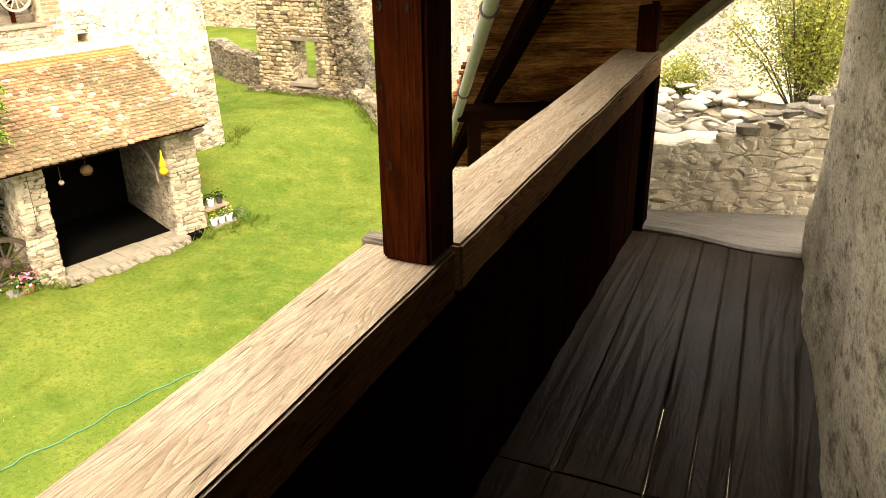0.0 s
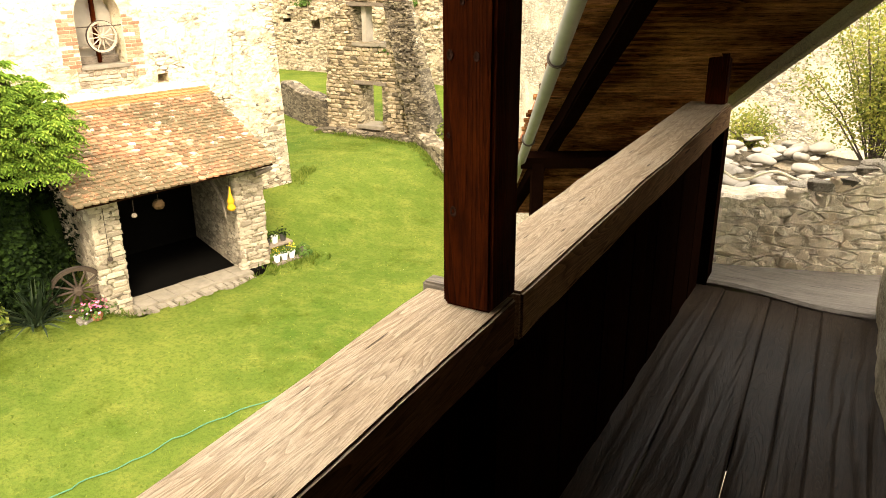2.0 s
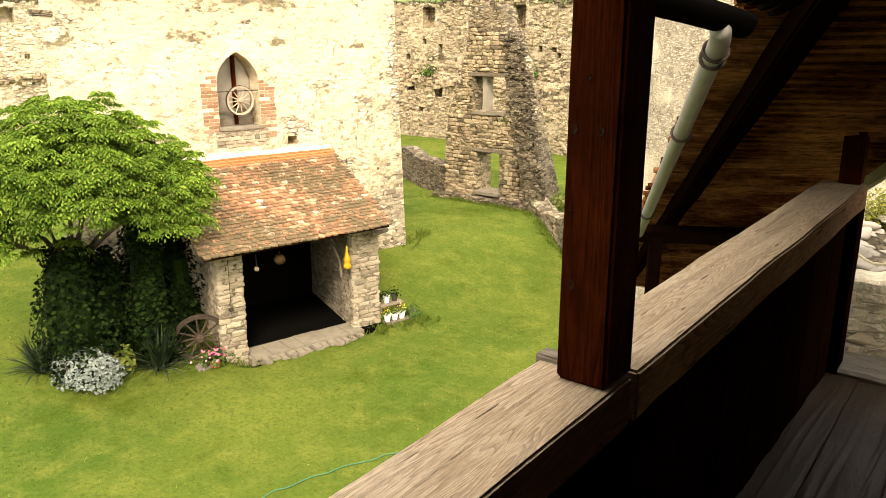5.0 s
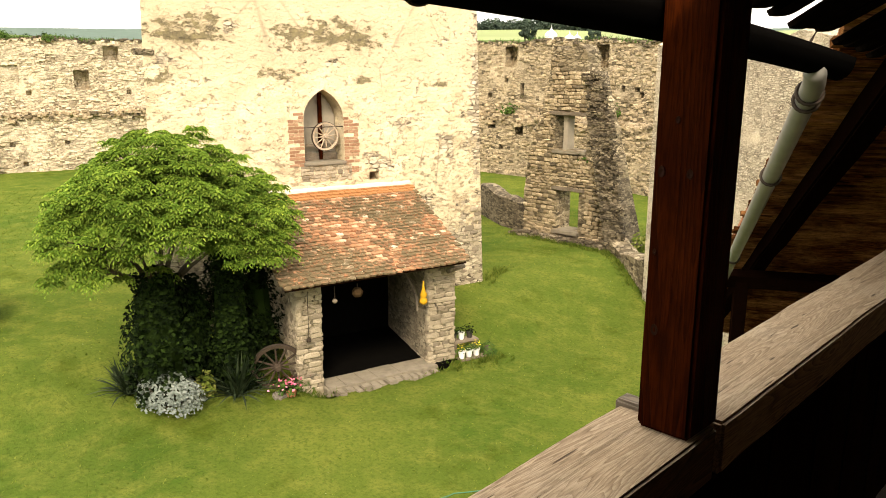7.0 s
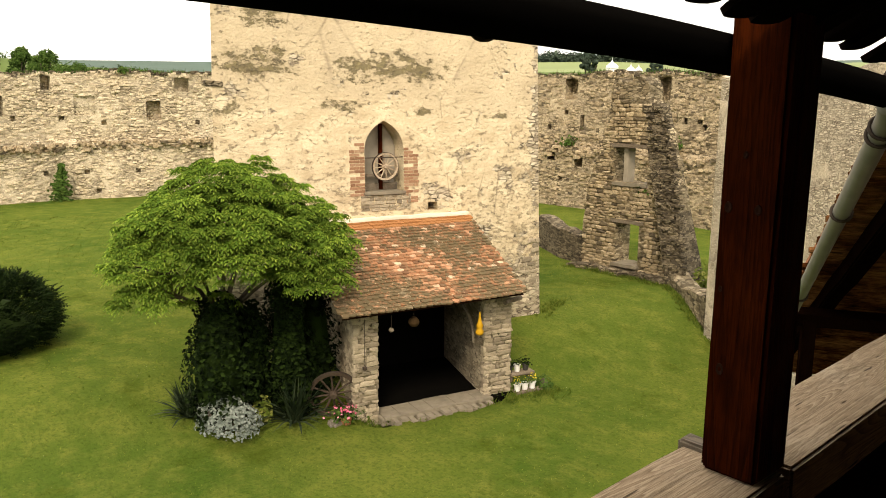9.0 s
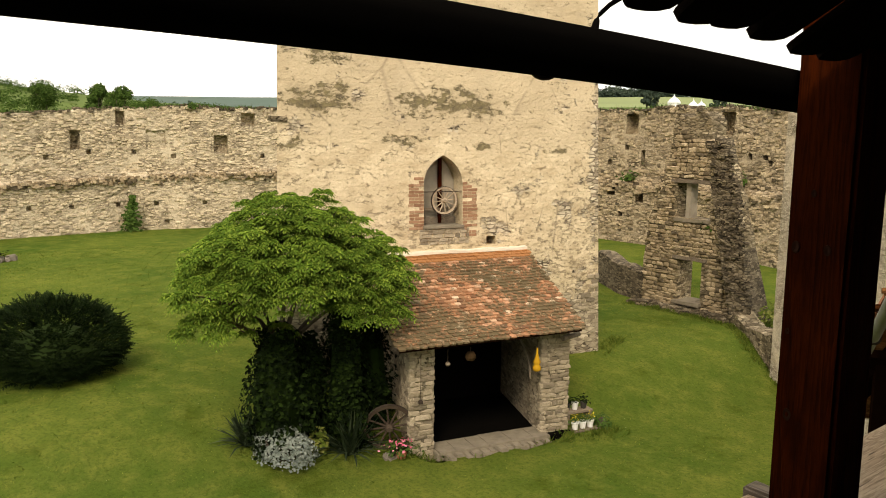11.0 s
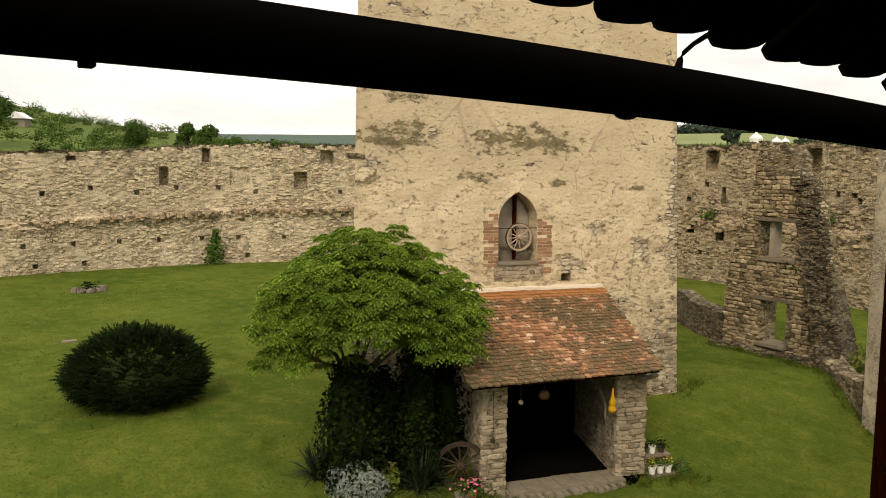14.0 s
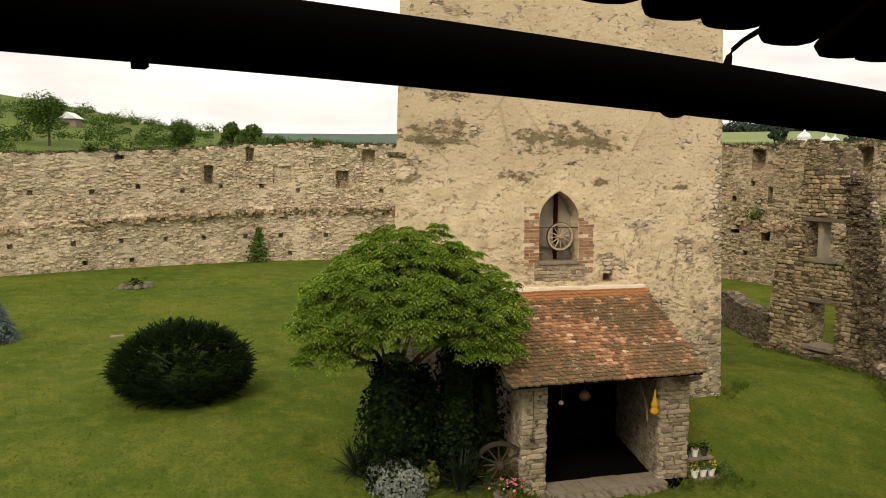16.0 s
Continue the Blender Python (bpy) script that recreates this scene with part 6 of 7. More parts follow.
# ---- small things on the lawn ----
def lawn_things():
    t = empty("rock_planter", Matrix.Translation((-37.35, 5.4, 0.66)))
    tagged(t, "ring of rough stones with a small plant on the lawn", "planter")
    rng = random.Random(71)
    for k in range(9):
        a = 2 * math.pi * k / 9
        s = rng.uniform(0.14, 0.24)
        o = rough_box("ring_stone", (-s, -s, -s * 0.6), (s, s, s * 0.9), GREYSTONE, t, (2, 2, 2), 0.07, 0.07)
        o.matrix_basis = pose(0.42 * math.cos(a), 0.5 * math.sin(a), 0.08, 0, 0, rng.uniform(0, 90))
    sp = [(Vector((rng.gauss(0, 0.2), rng.gauss(0, 0.2), rng.uniform(0.1, 0.45))), Vector((0, 0, 1))) for k in range(90)]
    leaf_cloud("foliage", IVY, t, sp, (0.1, 0.2), 8)
    s = rough_box("flat_stone", (-0.22, -0.12, -0.03), (0.22, 0.12, 0.05), SLAB, None, (3, 2, 1), 0.03, 0.02)
    s.matrix_world = Matrix.Translation((-26.9, 3.24, 0.69)) @ pose(0, 0, 0, 0, 0, 75)
    tagged(s, "flat pale stone lying in the grass", "stone")
    # garden hose across the lawn
    pts = [(-8.3, 3.2), (-8.15, 4.2), (-8.05, 4.95), (-7.87, 5.6), (-7.75, 6.35), (-7.5, 7.1), (-7.22, 7.84), (-6.7, 8.8), (-6.0, 9.6)]
    P = []
    for i in range(len(pts) - 1):
        for k in range(6):
            s = k / 6
            x, y = pts[i][0] + (pts[i + 1][0] - pts[i][0]) * s, pts[i][1] + (pts[i + 1][1] - pts[i][1]) * s
            P.append((x + 0.03 * math.sin(i * 2 + k), y, ground_z(x, y) + 0.016))
    bm = bmesh.new()
    tube(bm, P, 0.008, 6)
    tagged(part("garden_hose", bm, HOSE), "thin green garden hose lying across the lawn", "hose")


lawn_things()


def creeper():
    t = empty("wall_creeper", Matrix.Translation(polar(73.8, 46.2, 0.7)))
    tagged(t, "green climbing plant at the foot of the curtain wall", "plant")
    rng = random.Random(75)
    sp = []
    for k in range(420):
        z = rng.random()
        sp.append((Vector((rng.gauss(0, 0.22), rng.gauss(0, 0.24 * (1.1 - z)) + 0.2 * z, 1.95 * z)), Vector((1, 0, 0.3)).normalized()))
    leaf_cloud("foliage", WOODS, t, sp, (0.14, 0.26), 12)


creeper()


# ---- rubble, cable and bushes beyond the end wall ----
def rock(name, sx, sy, sz, material, seed):
    bm = bmesh.new()
    bmesh.ops.create_icosphere(bm, subdivisions=3, radius=1.0)
    off = Vector((seed * 1.7, seed * 0.9, seed * 2.3))
    for v in bm.verts:
        k = 1 + 0.28 * noise.noise(v.co * 1.1 + off) + 0.12 * noise.noise(v.co * 3.1 + off)
        v.co = Vector((v.co.x * sx, v.co.y * sy, v.co.z * sz)) * k
    return part(name, bm, material, None, "", True)


def beyond_end():
    rng = random.Random(81)
    bank = rough_box("rubble_bank", (-1.5, 5.3, 3.2), (0.6, 6.9, 4.70), DARKSTONE, None, (8, 6, 2), 0.07, 0.05)
    tagged(bank, "dark rubble bank behind the gallery end", "rubble", kind="structure")
    for k in range(70):
        az, r = rng.uniform(3.0, 11.5), rng.uniform(5.45, 6.8)
        big = rng.random() < 0.28
        s = rng.uniform(0.075, 0.11) if big else rng.uniform(0.035, 0.075)
        o = rock("boulder", s, s * 0.75, s * (0.42 if big else 0.25), BOULDER if rng.random() < 0.75 else GREYSTONE, k)
        p = polar(az, r)
        o.matrix_world = pose(p.x, p.y, 4.70 + s * 0.25 + 0.02 * rng.random() + (r - 5.45) * 0.06, rng.uniform(-20, 20), rng.uniform(-20, 20), rng.uniform(0, 180))
        tagged(o, "pale rounded boulder on the rubble bank", "boulder", "boulders on the bank")
    bm = bmesh.new()
    a, b = polar(11.5, 5.2, 4.93), polar(3.4, 5.2, 4.93)
    tube(bm, [a.lerp(b, k / 16) + Vector((0, 0, 0.035 * math.sin(k * 0.75) - 0.04 * math.sin(math.pi * k / 16))) for k in range(17)], 0.008, 6)
    tagged(part("cable", bm, CABLE), "pale cable slung above the rubble", "cable")

    def loose_bush(p, rx, h, n, seed, label):
        r2 = random.Random(seed)
        t = empty("broom_bush", Matrix.Translation(p))
        tagged(t, label, "bush")
        bm = bmesh.new()
        sp = []
        for k in range(34):
            a = r2.uniform(0, 2 * math.pi)
            q = r2.uniform(0.2, 1.0)
            e = Vector((rx * q * math.cos(a), rx * q * math.sin(a), h * r2.uniform(0.45, 1.0)))
            tube(bm, [Vector((0, 0, -0.05)), e * 0.5 + Vector((0, 0, 0.05)), e], [0.009, 0.006, 0.002], 4)
            for j in range(n // 34):
                s = r2.uniform(0.3, 1.05)
                d = e * s + Vector((r2.gauss(0, 0.07), r2.gauss(0, 0.07), r2.gauss(0, 0.07)))
                sp.append((d, Vector((r2.gauss(0, 1), r2.gauss(0, 1), 0.8)).normalized()))
        part("stem", bm, BARK, t)
        leaf_cloud("foliage", BROOM, t, sp, (0.015, 0.036), seed)

    loose_bush(Vector((-0.05, 6.7, 4.65)), 0.66, 1.35, 17000, 82, "airy yellow-green broom bush on the bank")
    loose_bush(Vector((-0.97, 6.8, 4.66)), 0.26, 0.30, 2600, 83, "small green bush among the boulders")


beyond_end()


# ---- far trees, hedges, shed and church ----
def far_tree(az, r, height, width, seed, label, material=WOODS, base=None):
    rng = random.Random(seed)
    z = far_height(az, r) if base is None else base
    t = empty("tree", Matrix.Translation(polar(az, r, z)))
    tagged(t, label, "tree", "trees beyond the wall")
    bm = bmesh.new()
    tube(bm, [(0, 0, -1), (0.1, 0, height * 0.4), (0, 0.1, height * 0.8)], [height * 0.03, height * 0.022, 0.03], 6)
    for k in range(5):
        a = rng.uniform(0, 6.28)
        tube(bm, [(0, 0, height * 0.35), (width * 0.3 * math.cos(a), width * 0.3 * math.sin(a), height * 0.7)], [height * 0.014, 0.03], 5)
    part("trunk", bm, BARK, t)
    sp = []
    for b in range(11):
        c = Vector((rng.gauss(0, width * 0.2), rng.gauss(0, width * 0.2), height * rng.uniform(0.42, 0.86)))
        rr = width * rng.uniform(0.16, 0.28)
        for k in range(260):
            d = Vector((rng.gauss(0, 1), rng.gauss(0, 1), rng.gauss(0, 0.8))).normalized()
            sp.append((c + d * rr * rng.uniform(0.75, 1.05), d))
    leaf_cloud("crown", material, t, sp, (height * 0.035, height * 0.065), seed)


far_tree(86.7, 165, 9.6, 10.5, 91, "round dark green tree on the hill")
far_tree(78.4, 170, 8.2, 7.2, 92, "dark green tree behind the wall")
far_tree(74.1, 150, 9.0, 4.6, 93, "dark rounded tree behind the wall")
far_tree(75.4, 152, 9.2, 3.6, 94, "thin airy tree behind the wall")
far_tree(72.2, 140, 7.0, 5.6, 95, "low bright green tree behind the wall")
far_tree(93, 160, 9.0, 11.0, 96, "round dark green tree on the hill")



def hedges():
    rng = random.Random(97)
    sp = []
    for k in range(480):
        az = rng.uniform(66, 100)
        r = rng.uniform(110, 255) if az > 72 else rng.uniform(150, 240)
        if az > 80 and r < 165 and rng.random() < 0.8:
            continue
        c = polar(az, r, far_height(az, r) + 0.6)
        w = rng.uniform(0.9, 2.9)
        for j in range(110):
            d = Vector((rng.gauss(0, 1), rng.gauss(0, 1), abs(rng.gauss(0, 0.7)))).normalized()
            sp.append((c + d * w * rng.uniform(0.7, 1.05), d))
    ob = leaf_cloud("hill_scrub", WOODS, None, sp, (0.3, 0.6), 98)
    tagged(ob, "green scrub and hedges covering the hill", "scrub", kind="stuff")
    sp = []
    for k in range(700):
        az = rng.uniform(24, 52)
        r = rng.uniform(700, 780)
        c = polar(az, r, far_height(az, r) + rng.uniform(1, 6))
        w = rng.uniform(4, 7)
        for j in range(22):
            d = Vector((rng.gauss(0, 1), rng.gauss(0, 1), rng.gauss(0, 1.1))).normalized()
            sp.append((c + d * w * rng.uniform(0.7, 1.05), d))
    ob = leaf_cloud("far_forest", FOREST, None, sp, (2.5, 4.5), 99)
    tagged(ob, "dark forest edge above the fields", "forest", kind="stuff")
    sp = []
    for k in range(130):
        az = rng.uniform(28, 42)
        c = polar(az, 200 + rng.uniform(-8, 8), far_height(az, 200) + 0.4)
        w = rng.uniform(0.8, 1.9)
        for j in range(30):
            d = Vector((rng.gauss(0, 1), rng.gauss(0, 1), abs(rng.gauss(0, 0.8)))).normalized()
            sp.append((c + d * w * rng.uniform(0.7, 1.05), d))
    ob = leaf_cloud("field_hedge", WOODS, None, sp, (0.6, 1.1), 100)
    tagged(ob, "green hedge behind the curtain wall", "hedge", kind="stuff")


hedges()
for a, h in ((37.9, 7.5), (37.3, 6.2), (33.4, 5.5), (32.9, 6.0)):
    far_tree(a, 210, h, h * 0.42, 101 + int(a * 10), "dark conifer near the church", FOREST)


def church():
    t = empty("church", Matrix.Translation(polar(35.6, 230, far_height(35.6, 230))) @ pose(0, 0, 0, 0, 0, 35))
    tagged(t, "white church with three domed roofs beyond the wall", "church")
    for nm, x, r, h in (("main_dome", -2.0, 1.6, 5.3), ("side_dome", 3.1, 1.15, 4.6), ("side_dome", 5.2, 1.05, 4.5)):
        bm = bmesh.new()
        lathe(bm, [(r, -3), (r, h - 2.4)], 12, Matrix.Translation((x, 0, 0)))
        part("drum", bm, WHITEWALL, t)
        bm = bmesh.new()
        z = h - 2.4
        lathe(bm, [(r * 1.12, z), (r * 1.05, z + r * 0.35), (r * 0.7, z + r * 0.75), (r * 0.28, z + r * 1.0), (0.08, z + r * 1.45), (0.04, z + r * 1.9)], 12, Matrix.Translation((x, 0, 0)))
        part(nm, bm, SHEETROOF, t)


church()


def shed():
    t = empty("hut", Matrix.Translation(polar(85.4, 205, far_height(85.4, 205))) @ pose(0, 0, 0, 0, 0, 60))
    tagged(t, "small grey wooden hut on the hillside", "hut")
    box("walls", (-1.8, -1.5, -1.0), (1.8, 1.5, 1.5), SHEDWOOD, t, 0.02)
    part("roof", prism([(-2.3, 1.4), (2.3, 1.4), (0, 2.9)], -2.0, 2.0), SHEETROOF, t)


shed()


# ---- loose stones along the tops of the ruined walls ----
def coping():
    rng = random.Random(111)
    verts, faces = [], []

    def lump(p, sx, sy, sz):
        i = len(verts)
        j = [Vector((rng.uniform(-0.2, 0.2), rng.uniform(-0.2, 0.2), rng.uniform(-0.2, 0.2))) for _ in range(8)]
        a = rng.uniform(0, 3.1)
        ca, sa = math.cos(a), math.sin(a)
        for k in range(8):
            q = Vector((1 if k & 1 else -1, 1 if k & 2 else -1, 1 if k & 4 else -1)) + j[k]
            x, y = q.x * sx, q.y * sy
            verts.append((p[0] + x * ca - y * sa, p[1] + x * sa + y * ca, p[2] + q.z * sz))
        for f in ((0, 2, 3, 1), (4, 5, 7, 6), (0, 1, 5, 4), (2, 6, 7, 3), (0, 4, 6, 2), (1, 3, 7, 5)):
            faces.append(tuple(i + k for k in f))

    return verts, faces, lump, rng


def wall_tops():
    verts, faces, lump, rng = coping()
    for base, topz, inward in CURTAIN_TOPS:
        for k in range(3):
            p = base - inward * rng.uniform(-0.02, 0.7)
            lump((p.x + rng.uniform(-0.12, 0.12), p.y + rng.uniform(-0.12, 0.12), topz + rng.uniform(-0.04, 0.06)), rng.uniform(0.07, 0.2), rng.uniform(0.06, 0.14), rng.uniform(0.04, 0.09))
    ob = mesh_from("coping_rubble", verts, faces, DARKSTONE)
    tagged(ob, "loose dark rubble stones along the wall top", "rubble", kind="stuff")
    verts, faces, lump, rng = coping()
    for base, led, inward in CURTAIN_LEDGES:
        for k in range(5):
            low = k > 2
            p = base + inward * (rng.uniform(0.28, 0.36) if low else rng.uniform(0.05, 0.36))
            led = led - (rng.uniform(0.0, 0.22) if low else 0)
            lump((p.x + rng.uniform(-0.12, 0.12), p.y + rng.uniform(-0.12, 0.12), led - rng.uniform(-0.08, 0.12)), rng.uniform(0.08, 0.2), rng.uniform(0.05, 0.12), rng.uniform(0.04, 0.08))
    ob = mesh_from("ledge_rubble", verts, faces, RUINSTONE)
    tagged(ob, "dark weathered stones along the wall ledge", "rubble", kind="stuff")
    verts, faces, lump, rng = coping()
    for k in range(420):
        z = rng.uniform(0.4, 6.0)
        s = (6.1 - z) / 5.9
        y = 21.2 - 0.6 * s ** 1.2
        x = buttress_x(z) + rng.uniform(-0.08, 0.56)
        lump((x, y + rng.uniform(-0.02, 0.12), z), rng.uniform(0.06, 0.14), rng.uniform(0.05, 0.10), rng.uniform(0.025, 0.06))
    for k in range(150):
        u = rng.random()
        lump((-16.5 + 4.0 * u, 21.05 + rng.uniform(-0.35, 0.1), 0.6 + 0.16 * rng.random()), rng.uniform(0.08, 0.2), rng.uniform(0.06, 0.14), rng.uniform(0.05, 0.1))
    ob = mesh_from("buttress_rubble", verts, faces, DARKSTONE)
    tagged(ob, "broken stones of the sloping buttress and its foot", "rubble", kind="stuff")


wall_tops()


# ---- plants on the wall tops ----
def wall_top_plants():
    rng = random.Random(161)
    verts, faces = [], []
    for base, topz, inward in CURTAIN_TOPS:
        n = int(max(0, 3 + 9 * noise.noise(Vector((base.x * 0.35, base.y * 0.35, 0)))))
        for k in range(n * 3):
            p = base - inward * rng.uniform(0.0, 0.6) + Vector((rng.gauss(0, 0.1), rng.gauss(0, 0.1), topz))
            a = rng.uniform(0, 6.28)
            sd = Vector((math.cos(a), math.sin(a), 0)) * 0.03
            i = len(verts)
            verts += [p - sd, p + sd, p + Vector((rng.gauss(0, 0.08), rng.gauss(0, 0.08), rng.uniform(0.08, 0.28)))]
            faces.append((i, i + 1, i + 2))
    ob = mesh_from("wall_top_grass", verts, faces, WOODS)
    tagged(ob, "grass and weeds growing along the wall top", "grass", kind="stuff")
    sp = []
    for az, r, z, n, w in ((31.8, 37.0, 4.0, 160, 0.5), (38.9, 41.3, 3.85, 120, 0.5), (33.4, 25.5, 3.3, 30, 0.2), (84.3, 44.8, 6.95, 90, 0.35), (69.5, 47.3, 7.4, 90, 0.4)):
        c = polar(az, r, z)
        for k in range(n):
            d = Vector((rng.gauss(0, 0.5), rng.gauss(0, 0.5), abs(rng.gauss(0, 0.5))))
            sp.append((c + d * w, d.normalized()))
    ob = leaf_cloud("wall_weeds", WOODS, None, sp, (0.12, 0.24), 162)
    tagged(ob, "green weeds rooted in the wall ledges", "weeds", kind="stuff")


wall_top_plants()


# ---- grass ----
def grass():
    rng = np.random.default_rng(5)
    n = 60000
    d = 4.0 + 36.0 * rng.random(n) ** 1.5
    u = -9 + 30 * rng.random(n)
    x, y = 0.242 * u - 0.970 * d, 0.970 * u + 0.242 * d
    keep = ~((u > 5.2) & (u < 9.5) & (d > 13.2) & (d < 16.6)) & ~((u > 3.4) & (u < 11.7) & (d > 16.4) & (d < 26)) & (x < -1.4)
    x, y, d = x[keep], y[keep], d[keep]
    n = len(x)
    z = np.array([ground_z(a, b) for a, b in zip(x, y)])
    h = rng.uniform(0.010, 0.030, n) * (1 + 0.015 * d)
    a = rng.uniform(0, 2 * np.pi, n)
    w = rng.uniform(0.006, 0.013, n) * (1 + 0.05 * d)
    lean = rng.uniform(-0.05, 0.05, (n, 2))
    V = np.empty((n, 3, 3))
    V[:, 0] = np.stack([x - w * np.cos(a), y - w * np.sin(a), z - 0.005], 1)
    V[:, 1] = np.stack([x + w * np.cos(a), y + w * np.sin(a), z - 0.005], 1)
    V[:, 2] = np.stack([x + lean[:, 0], y + lean[:, 1], z + h], 1)
    ob = mesh_from("grass", V.reshape(-1, 3).tolist(), np.arange(3 * n).reshape(-1, 3).tolist(), BLADES)
    tagged(ob, "short green grass blades of the lawn", "grass", kind="stuff")
    r2 = random.Random(6)
    verts, faces = [], []
    lines = (((-16.6, 20.7), (-12.4, 20.4), 260), ((-12.4, 20.2), (-9.6, 18.0), 220), ((-13.0, 15.2), (-13.6, 16.8), 90), ((-12.3, 8.3), (-13.4, 6.6), 130), ((-10.6, 11.9), (-10.2, 12.9), 70), ((-11.0, 11.0), (-10.6, 12.0), 60), ((-11.9, 8.2), (-11.5, 9.0), 60))
    for (x0, y0), (x1, y1), m in lines:
        for k in range(m):
            s = r2.random()
            p = Vector((x0 + (x1 - x0) * s + r2.gauss(0, 0.12), y0 + (y1 - y0) * s + r2.gauss(0, 0.12), 0))
            p.z = ground_z(p.x, p.y) - 0.01
            for j in range(4):
                b = p + Vector((r2.gauss(0, 0.04), r2.gauss(0, 0.04), 0))
                i = len(verts)
                aa = r2.uniform(0, 6.28)
                sd = Vector((math.cos(aa), math.sin(aa), 0)) * 0.014
                verts += [b - sd, b + sd, b + Vector((r2.gauss(0, 0.07), r2.gauss(0, 0.07), r2.uniform(0.05, 0.14)))]
                faces.append((i, i + 1, i + 2))
    ob = mesh_from("tall_grass", verts, faces, BLADES)
    tagged(ob, "taller grass along the foot of the walls", "grass", kind="stuff")


grass()


# ---- single pieces, last: tiles, bricks, stones ----
def tile_mesh(w, L, th, material):
    bm = bmesh.new()
    pts = [(-w / 2, L), (w / 2, L)] + [(w / 2 * math.cos(a), -0.035 * math.sin(a)) for a in [math.pi * k / 6 for k in range(7)]]
    a, b = [bm.verts.new((x, y, 0)) for x, y in pts], [bm.verts.new((x, y, th)) for x, y in pts]
    bm.faces.new(a[::-1])
    bm.faces.new(b)
    for i in range(len(pts)):
        j = (i + 1) % len(pts)
        bm.faces.new((a[i], a[j], b[j], b[i]))
    bmesh.ops.recalc_face_normals(bm, faces=bm.faces)
    me = bpy.data.meshes.new("roof_tile")
    bm.to_mesh(me)
    bm.free()
    me.materials.append(material)
    return me


def porch_tiles():
    rng = random.Random(121)
    roof = empty("tiled_roof", Matrix.Identity(4))
    roof.parent = PORCH_OB
    tagged(roof, "mottled red and ochre beaver-tail clay tiles")
    e0, e1 = Vector((4.90, 13.06, 2.275)), Vector((8.92, 13.06, 2.315))
    r0, r1 = Vector((5.50, 16.46, 3.455)), Vector((9.44, 16.46, 3.455))
    rows, cols = 29, 28
    me = tile_mesh(0.137, 0.185, 0.029, TILE)
    slope = (r0 - e0).normalized()
    across = (e1 - e0).normalized()
    nrm = across.cross(slope).normalized()
    rest, newer = bmesh.new(), bmesh.new()
    count = 0
    for i in range(rows):
        s = i / rows
        a, b = e0.lerp(r0, s), e1.lerp(r1, s)
        sag = -0.025 * math.sin(math.pi * s)
        for j in range(cols + (i % 2)):
            k = (j + (0.5 if i % 2 == 0 else 0.0)) / cols
            p = a.lerp(b, k) + nrm * (0.006 + sag + 0.018 * noise.noise(Vector((i * 0.35, j * 0.3, 0))) + rng.uniform(0, 0.007))
            p += across * rng.uniform(-0.006, 0.006) + slope * rng.uniform(-0.012, 0.012)
            side = slope.cross(nrm).normalized()
            m = Matrix.Translation(p) @ Matrix((side, slope, nrm)).transposed().to_4x4() @ pose(0, 0, 0, -10.5 + rng.uniform(-2.0, 2.0), rng.uniform(-2, 2), rng.uniform(-2.5, 2.5))
            if count < 300:
                ob = new("roof_tile", me)
                ob.parent = roof
                ob.matrix_basis = m
                count += 1
            else:
                into = newer if i >= rows - 3 else rest
                vs = [into.verts.new(m @ v.co) for v in me.vertices]
                for f in me.polygons:
                    into.faces.new([vs[q] for q in f.vertices])
    ob = part("ridge_course", newer, NEWTILE, roof)
    tagged(ob, "newer orange clay tiles of the topmost courses", kind="stuff")
    ob = part("upper_course", rest, TILESTUFF, roof)
    tagged(ob, "mottled clay tiles of the upper roof courses", kind="stuff")


porch_tiles()


def niche_bricks():
    rng = random.Random(131)
    bm = bmesh.new()
    add_box(bm, (-0.5, -0.5, -0.5), (0.5, 0.5, 0.5), None, 0.06)
    me = bpy.data.meshes.new("brick")
    bm.to_mesh(me)
    bm.free()
    me.materials.append(BRICKMAT)
    for x0, sg, z0, z1 in ((6.83, -1, 4.05, 5.25), (7.80, 1, 3.85, 5.12)):
        z, i = z0, 0
        while z < z1:
            n = 2 if 0.25 < (z - z0) / (z1 - z0) < 0.85 or rng.random() < 0.5 else 1
            x = x0
            for k in range(n):
                w = (0.25 if (i + k) % 2 else 0.125) * rng.uniform(0.92, 1.05)
                if rng.random() < 0.86:
                    ob = new("brick", me)
                    ob.parent = TOWER_OB
                    dep = 0.026 * (z - 3)
                    ob.matrix_basis = pose(x + sg * w / 2, TD + dep + 0.06, z, rng.uniform(-2, 2), rng.uniform(-1.5, 1.5), rng.uniform(-1, 1)) @ Matrix.Diagonal((w * 0.96, 0.14, 0.064, 1))
                x += sg * w
            z += 0.075
            i += 1
    st = stone_meshes(4, PIERSTONE, 0.16, 132)
    stone_face(TOWER_OB, st, rng, (6.72, TD + 0.018, 3.66), (1, 0, 0), (0, -1, 0), 1.25, 0.36, (0.07, 0.12), (0.12, 0.28), 0.12, 0.03)
    stone_face(TOWER_OB, st, rng, (10.55, TD - 0.02, 0.55), (1, 0, 0), (0, -1, 0), 1.06, 2.3, (0.08, 0.15), (0.14, 0.36), 0.12, 0.03, lambda s: 1.0 + 1.3 * (s / 1.06) + 0.3 * noise.noise(Vector((s * 4, 0, 0))))


niche_bricks()


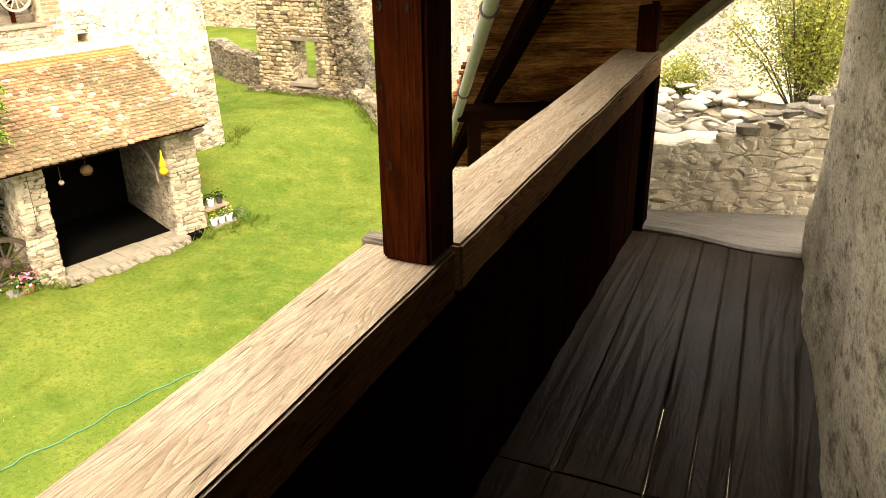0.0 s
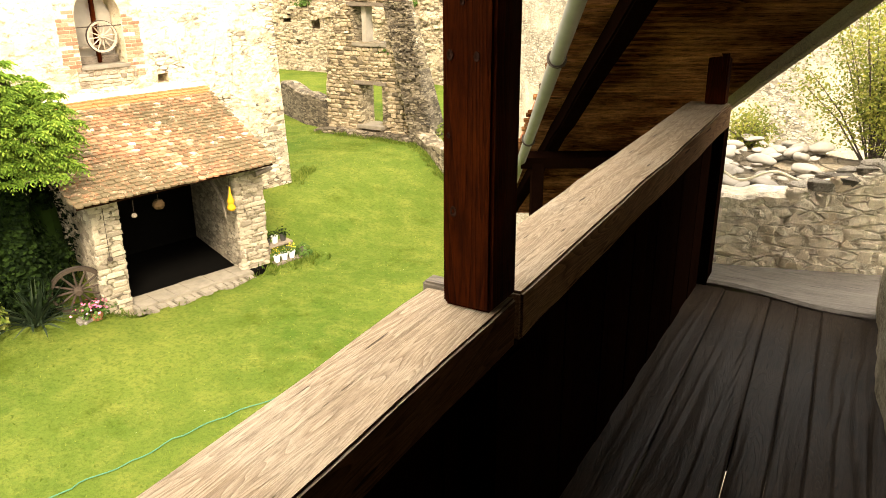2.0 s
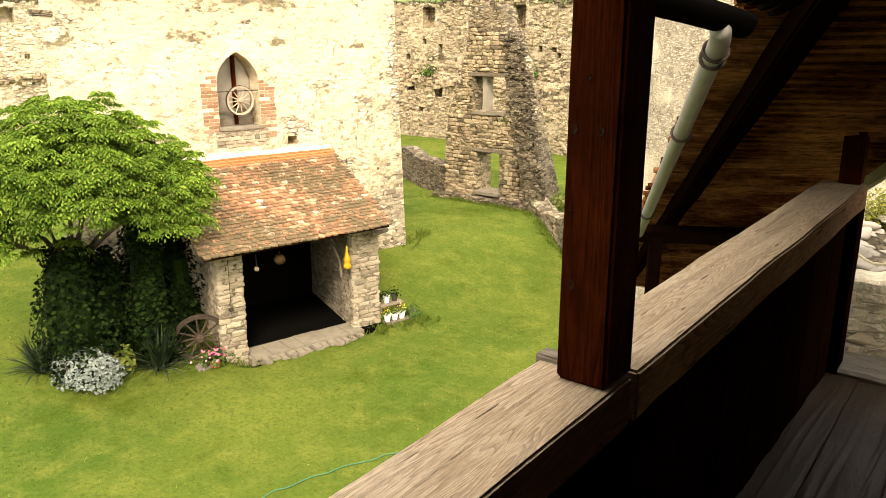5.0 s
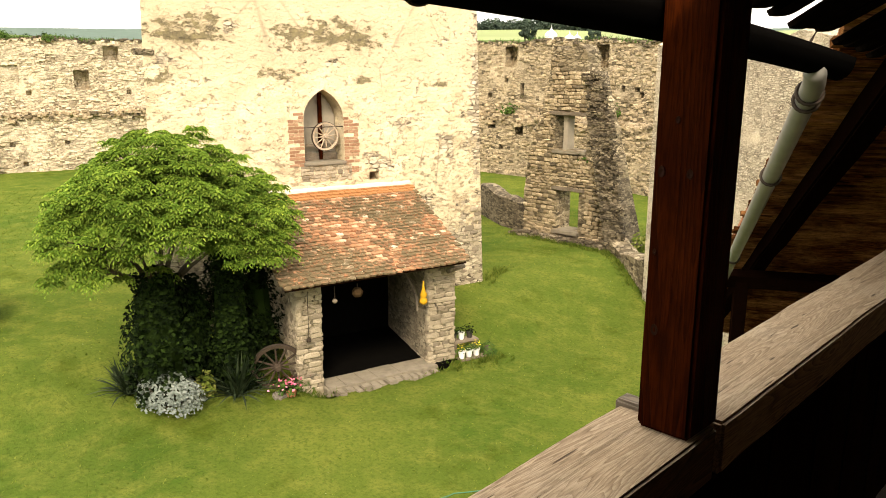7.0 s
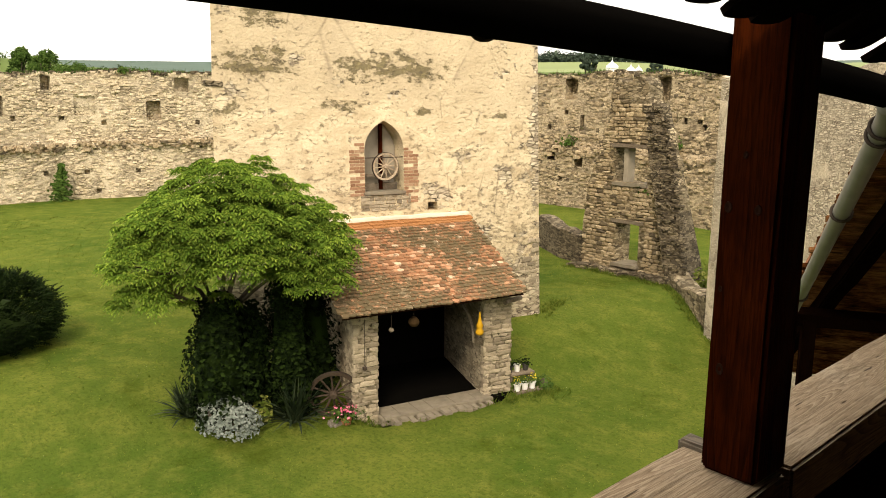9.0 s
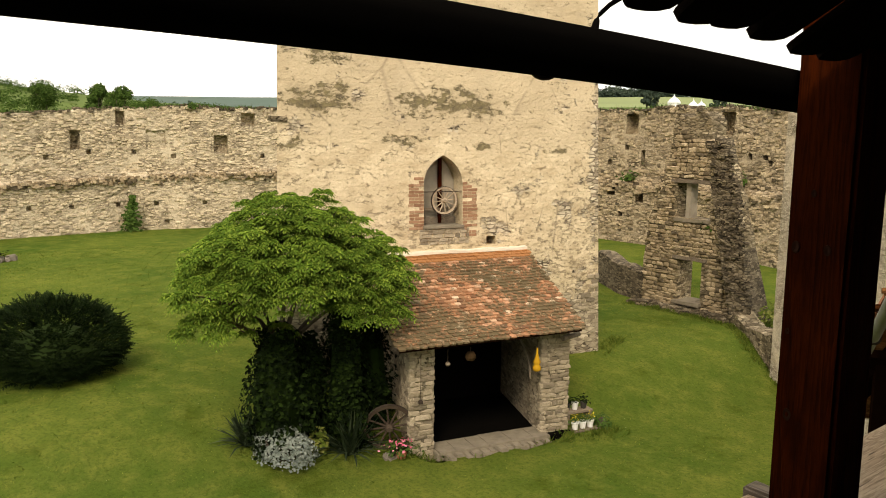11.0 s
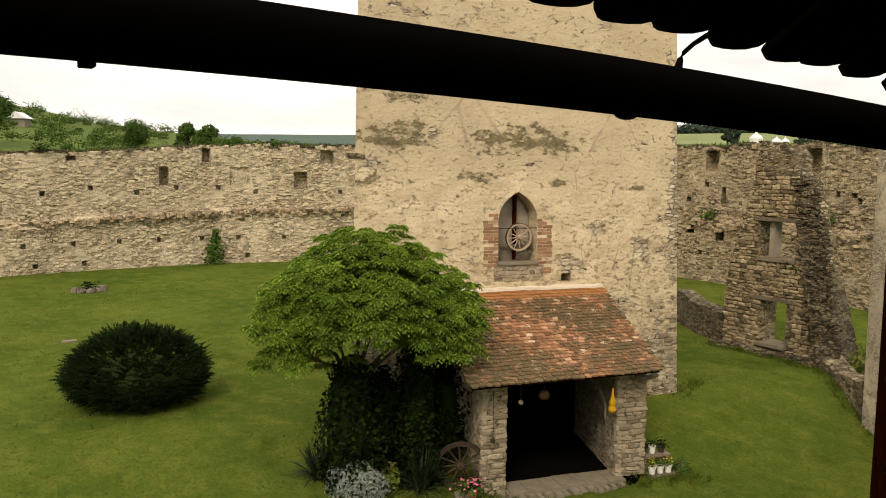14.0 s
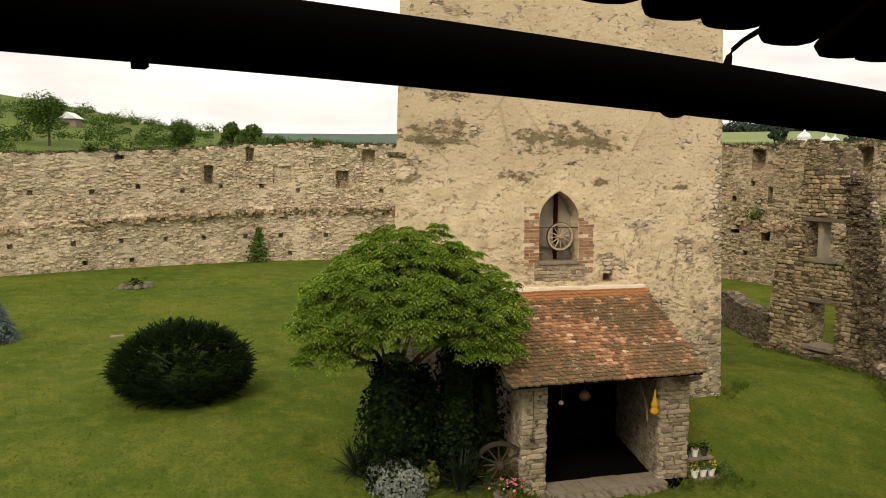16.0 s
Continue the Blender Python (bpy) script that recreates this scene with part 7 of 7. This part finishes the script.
def porch_stones():
    rng = random.Random(141)
    st = stone_meshes(6, PIERSTONE, 0.17, 142)
    stone_face(PORCH_OB, st, rng, (5.28, 13.52, -0.08), (1, 0, 0), (0, -1, 0), 0.54, 2.22, (0.06, 0.12), (0.12, 0.38), 0.14, 0.03)
    stone_face(PORCH_OB, st, rng, (8.18, 13.52, -0.08), (1, 0, 0), (0, -1, 0), 0.70, 2.22, (0.06, 0.12), (0.12, 0.38), 0.14, 0.03)
    a = Vector((0.55, 2.93, 0)).normalized()
    stone_face(PORCH_OB, st, rng, (5.30, 13.5, -0.05), a, (-a.y, a.x, 0), 1.5, 2.3, (0.07, 0.13), (0.14, 0.36), 0.12, 0.02)
    stone_face(PORCH_OB, st, rng, (8.21, 13.5, 0.0), a, (-a.y, a.x, 0), 1.5, 2.2, (0.07, 0.13), (0.14, 0.36), 0.12, 0.02)


porch_stones()


def end_stones():
    rng = random.Random(151)
    w, p0, d, nrm, L, top = END
    st = stone_meshes(6, ENDSTONE, 0.24, 152)
    stone_face(w, st, rng, (p0.x, p0.y, GZ - 0.02), d, nrm, L, 0.85, (0.05, 0.12), (0.07, 0.22), 0.06, 0.003, lambda s: top(s) + 0.01)
    dk = stone_meshes(4, RUBBLESTONE, 0.22, 153)
    for row, start in ((0.05, 0.72), (0.15, 0.66)):
        s = start
        while s < L:
            q = rng.uniform(0.06, 0.15)
            ob = new("coping_stone", rng.choice(dk))
            ob.parent = w
            p = p0 + d * (s + q / 2) - nrm * (row + rng.uniform(-0.03, 0.03))
            ob.matrix_basis = pose(p.x, p.y, GZ + top(s + q / 2) - 0.008, rng.uniform(-10, 10), rng.uniform(-8, 8), math.degrees(math.atan2(d.y, d.x)) + rng.uniform(-20, 20)) @ Matrix.Diagonal((q, rng.uniform(0.08, 0.14), rng.uniform(0.04, 0.07), 1))
            s += q


end_stones()


def ruin_stones():
    """Rubble facing of the ruined house: single stones low on the front, the rest joined."""
    rng = random.Random(171)
    shapes = stone_meshes(6, RUINPIECE, 0.18, 172)
    edge = RUIN_EDGE

    def inside(x, z):
        hit = False
        for (x0, z0), (x1, z1) in zip(edge, edge[1:] + edge[:1]):
            if (z0 > z) != (z1 > z) and x < x0 + (x1 - x0) * (z - z0) / (z1 - z0):
                hit = not hit
        return hit and not (-15.3 < x < -13.9 and 3.4 < z < 4.9) and not (-15.2 < x < -14.05 and 0.85 < z < 2.45)

    count, z = 0, 0.35
    verts, faces = [], []
    while z < 6.8:
        h = rng.uniform(0.07, 0.16)
        x = -16.7 + rng.uniform(0, 0.2)
        while x < -12.3:
            w = rng.uniform(0.12, 0.36)
            cx, cz = x + w / 2, z + h / 2
            smooth = noise.noise(Vector((cx * 0.9, cz * 0.7, 5))) > 0.22 and cz > 2.6
            if inside(cx, cz) and inside(x + 0.03, cz) and not smooth:
                m = pose(cx, 21.2 + 0.05 - rng.uniform(0.0, 0.05), cz, rng.uniform(-5, 5), rng.uniform(-7, 7), rng.uniform(-5, 5)) @ Matrix.Diagonal((w * rng.uniform(0.82, 0.98), 0.14, h * rng.uniform(0.78, 0.98), 1))
                if cz < 3.3 and count < 300:
                    ob = new("stone", rng.choice(shapes))
                    ob.parent = RUIN_OB
                    ob.matrix_basis = m
                    count += 1
                else:
                    me, i = rng.choice(shapes), len(verts)
                    verts += [m @ v.co for v in me.vertices]
                    faces += [tuple(i + q for q in f.vertices) for f in me.polygons]
            x += w
        z += h
    tagged(mesh_from("rubble_facing", verts, faces, RUINSTONE, RUIN_OB), "rough stones of the upper wall", kind="stuff")


ruin_stones()


def stub_weeds():
    """Rank green growth behind the broken wall."""
    t = empty("weed_patch", Matrix.Translation((-11.6, 21.4, 0.05)))
    tagged(t, "rank green weeds growing behind the broken wall", "weeds")
    rng = random.Random(181)
    sp = []
    for k in range(1100):
        p = Vector((rng.gauss(0, 0.55), rng.gauss(0, 0.45), 0))
        p.z = rng.uniform(0.0, 1.6) * math.exp(-(p.x ** 2 + p.y ** 2))
        sp.append((p, Vector((rng.gauss(0, 0.4), -0.5, 0.8)).normalized()))
    leaf_cloud("foliage", GOLDLEAF, t, sp, (0.09, 0.20), 182)


stub_weeds()
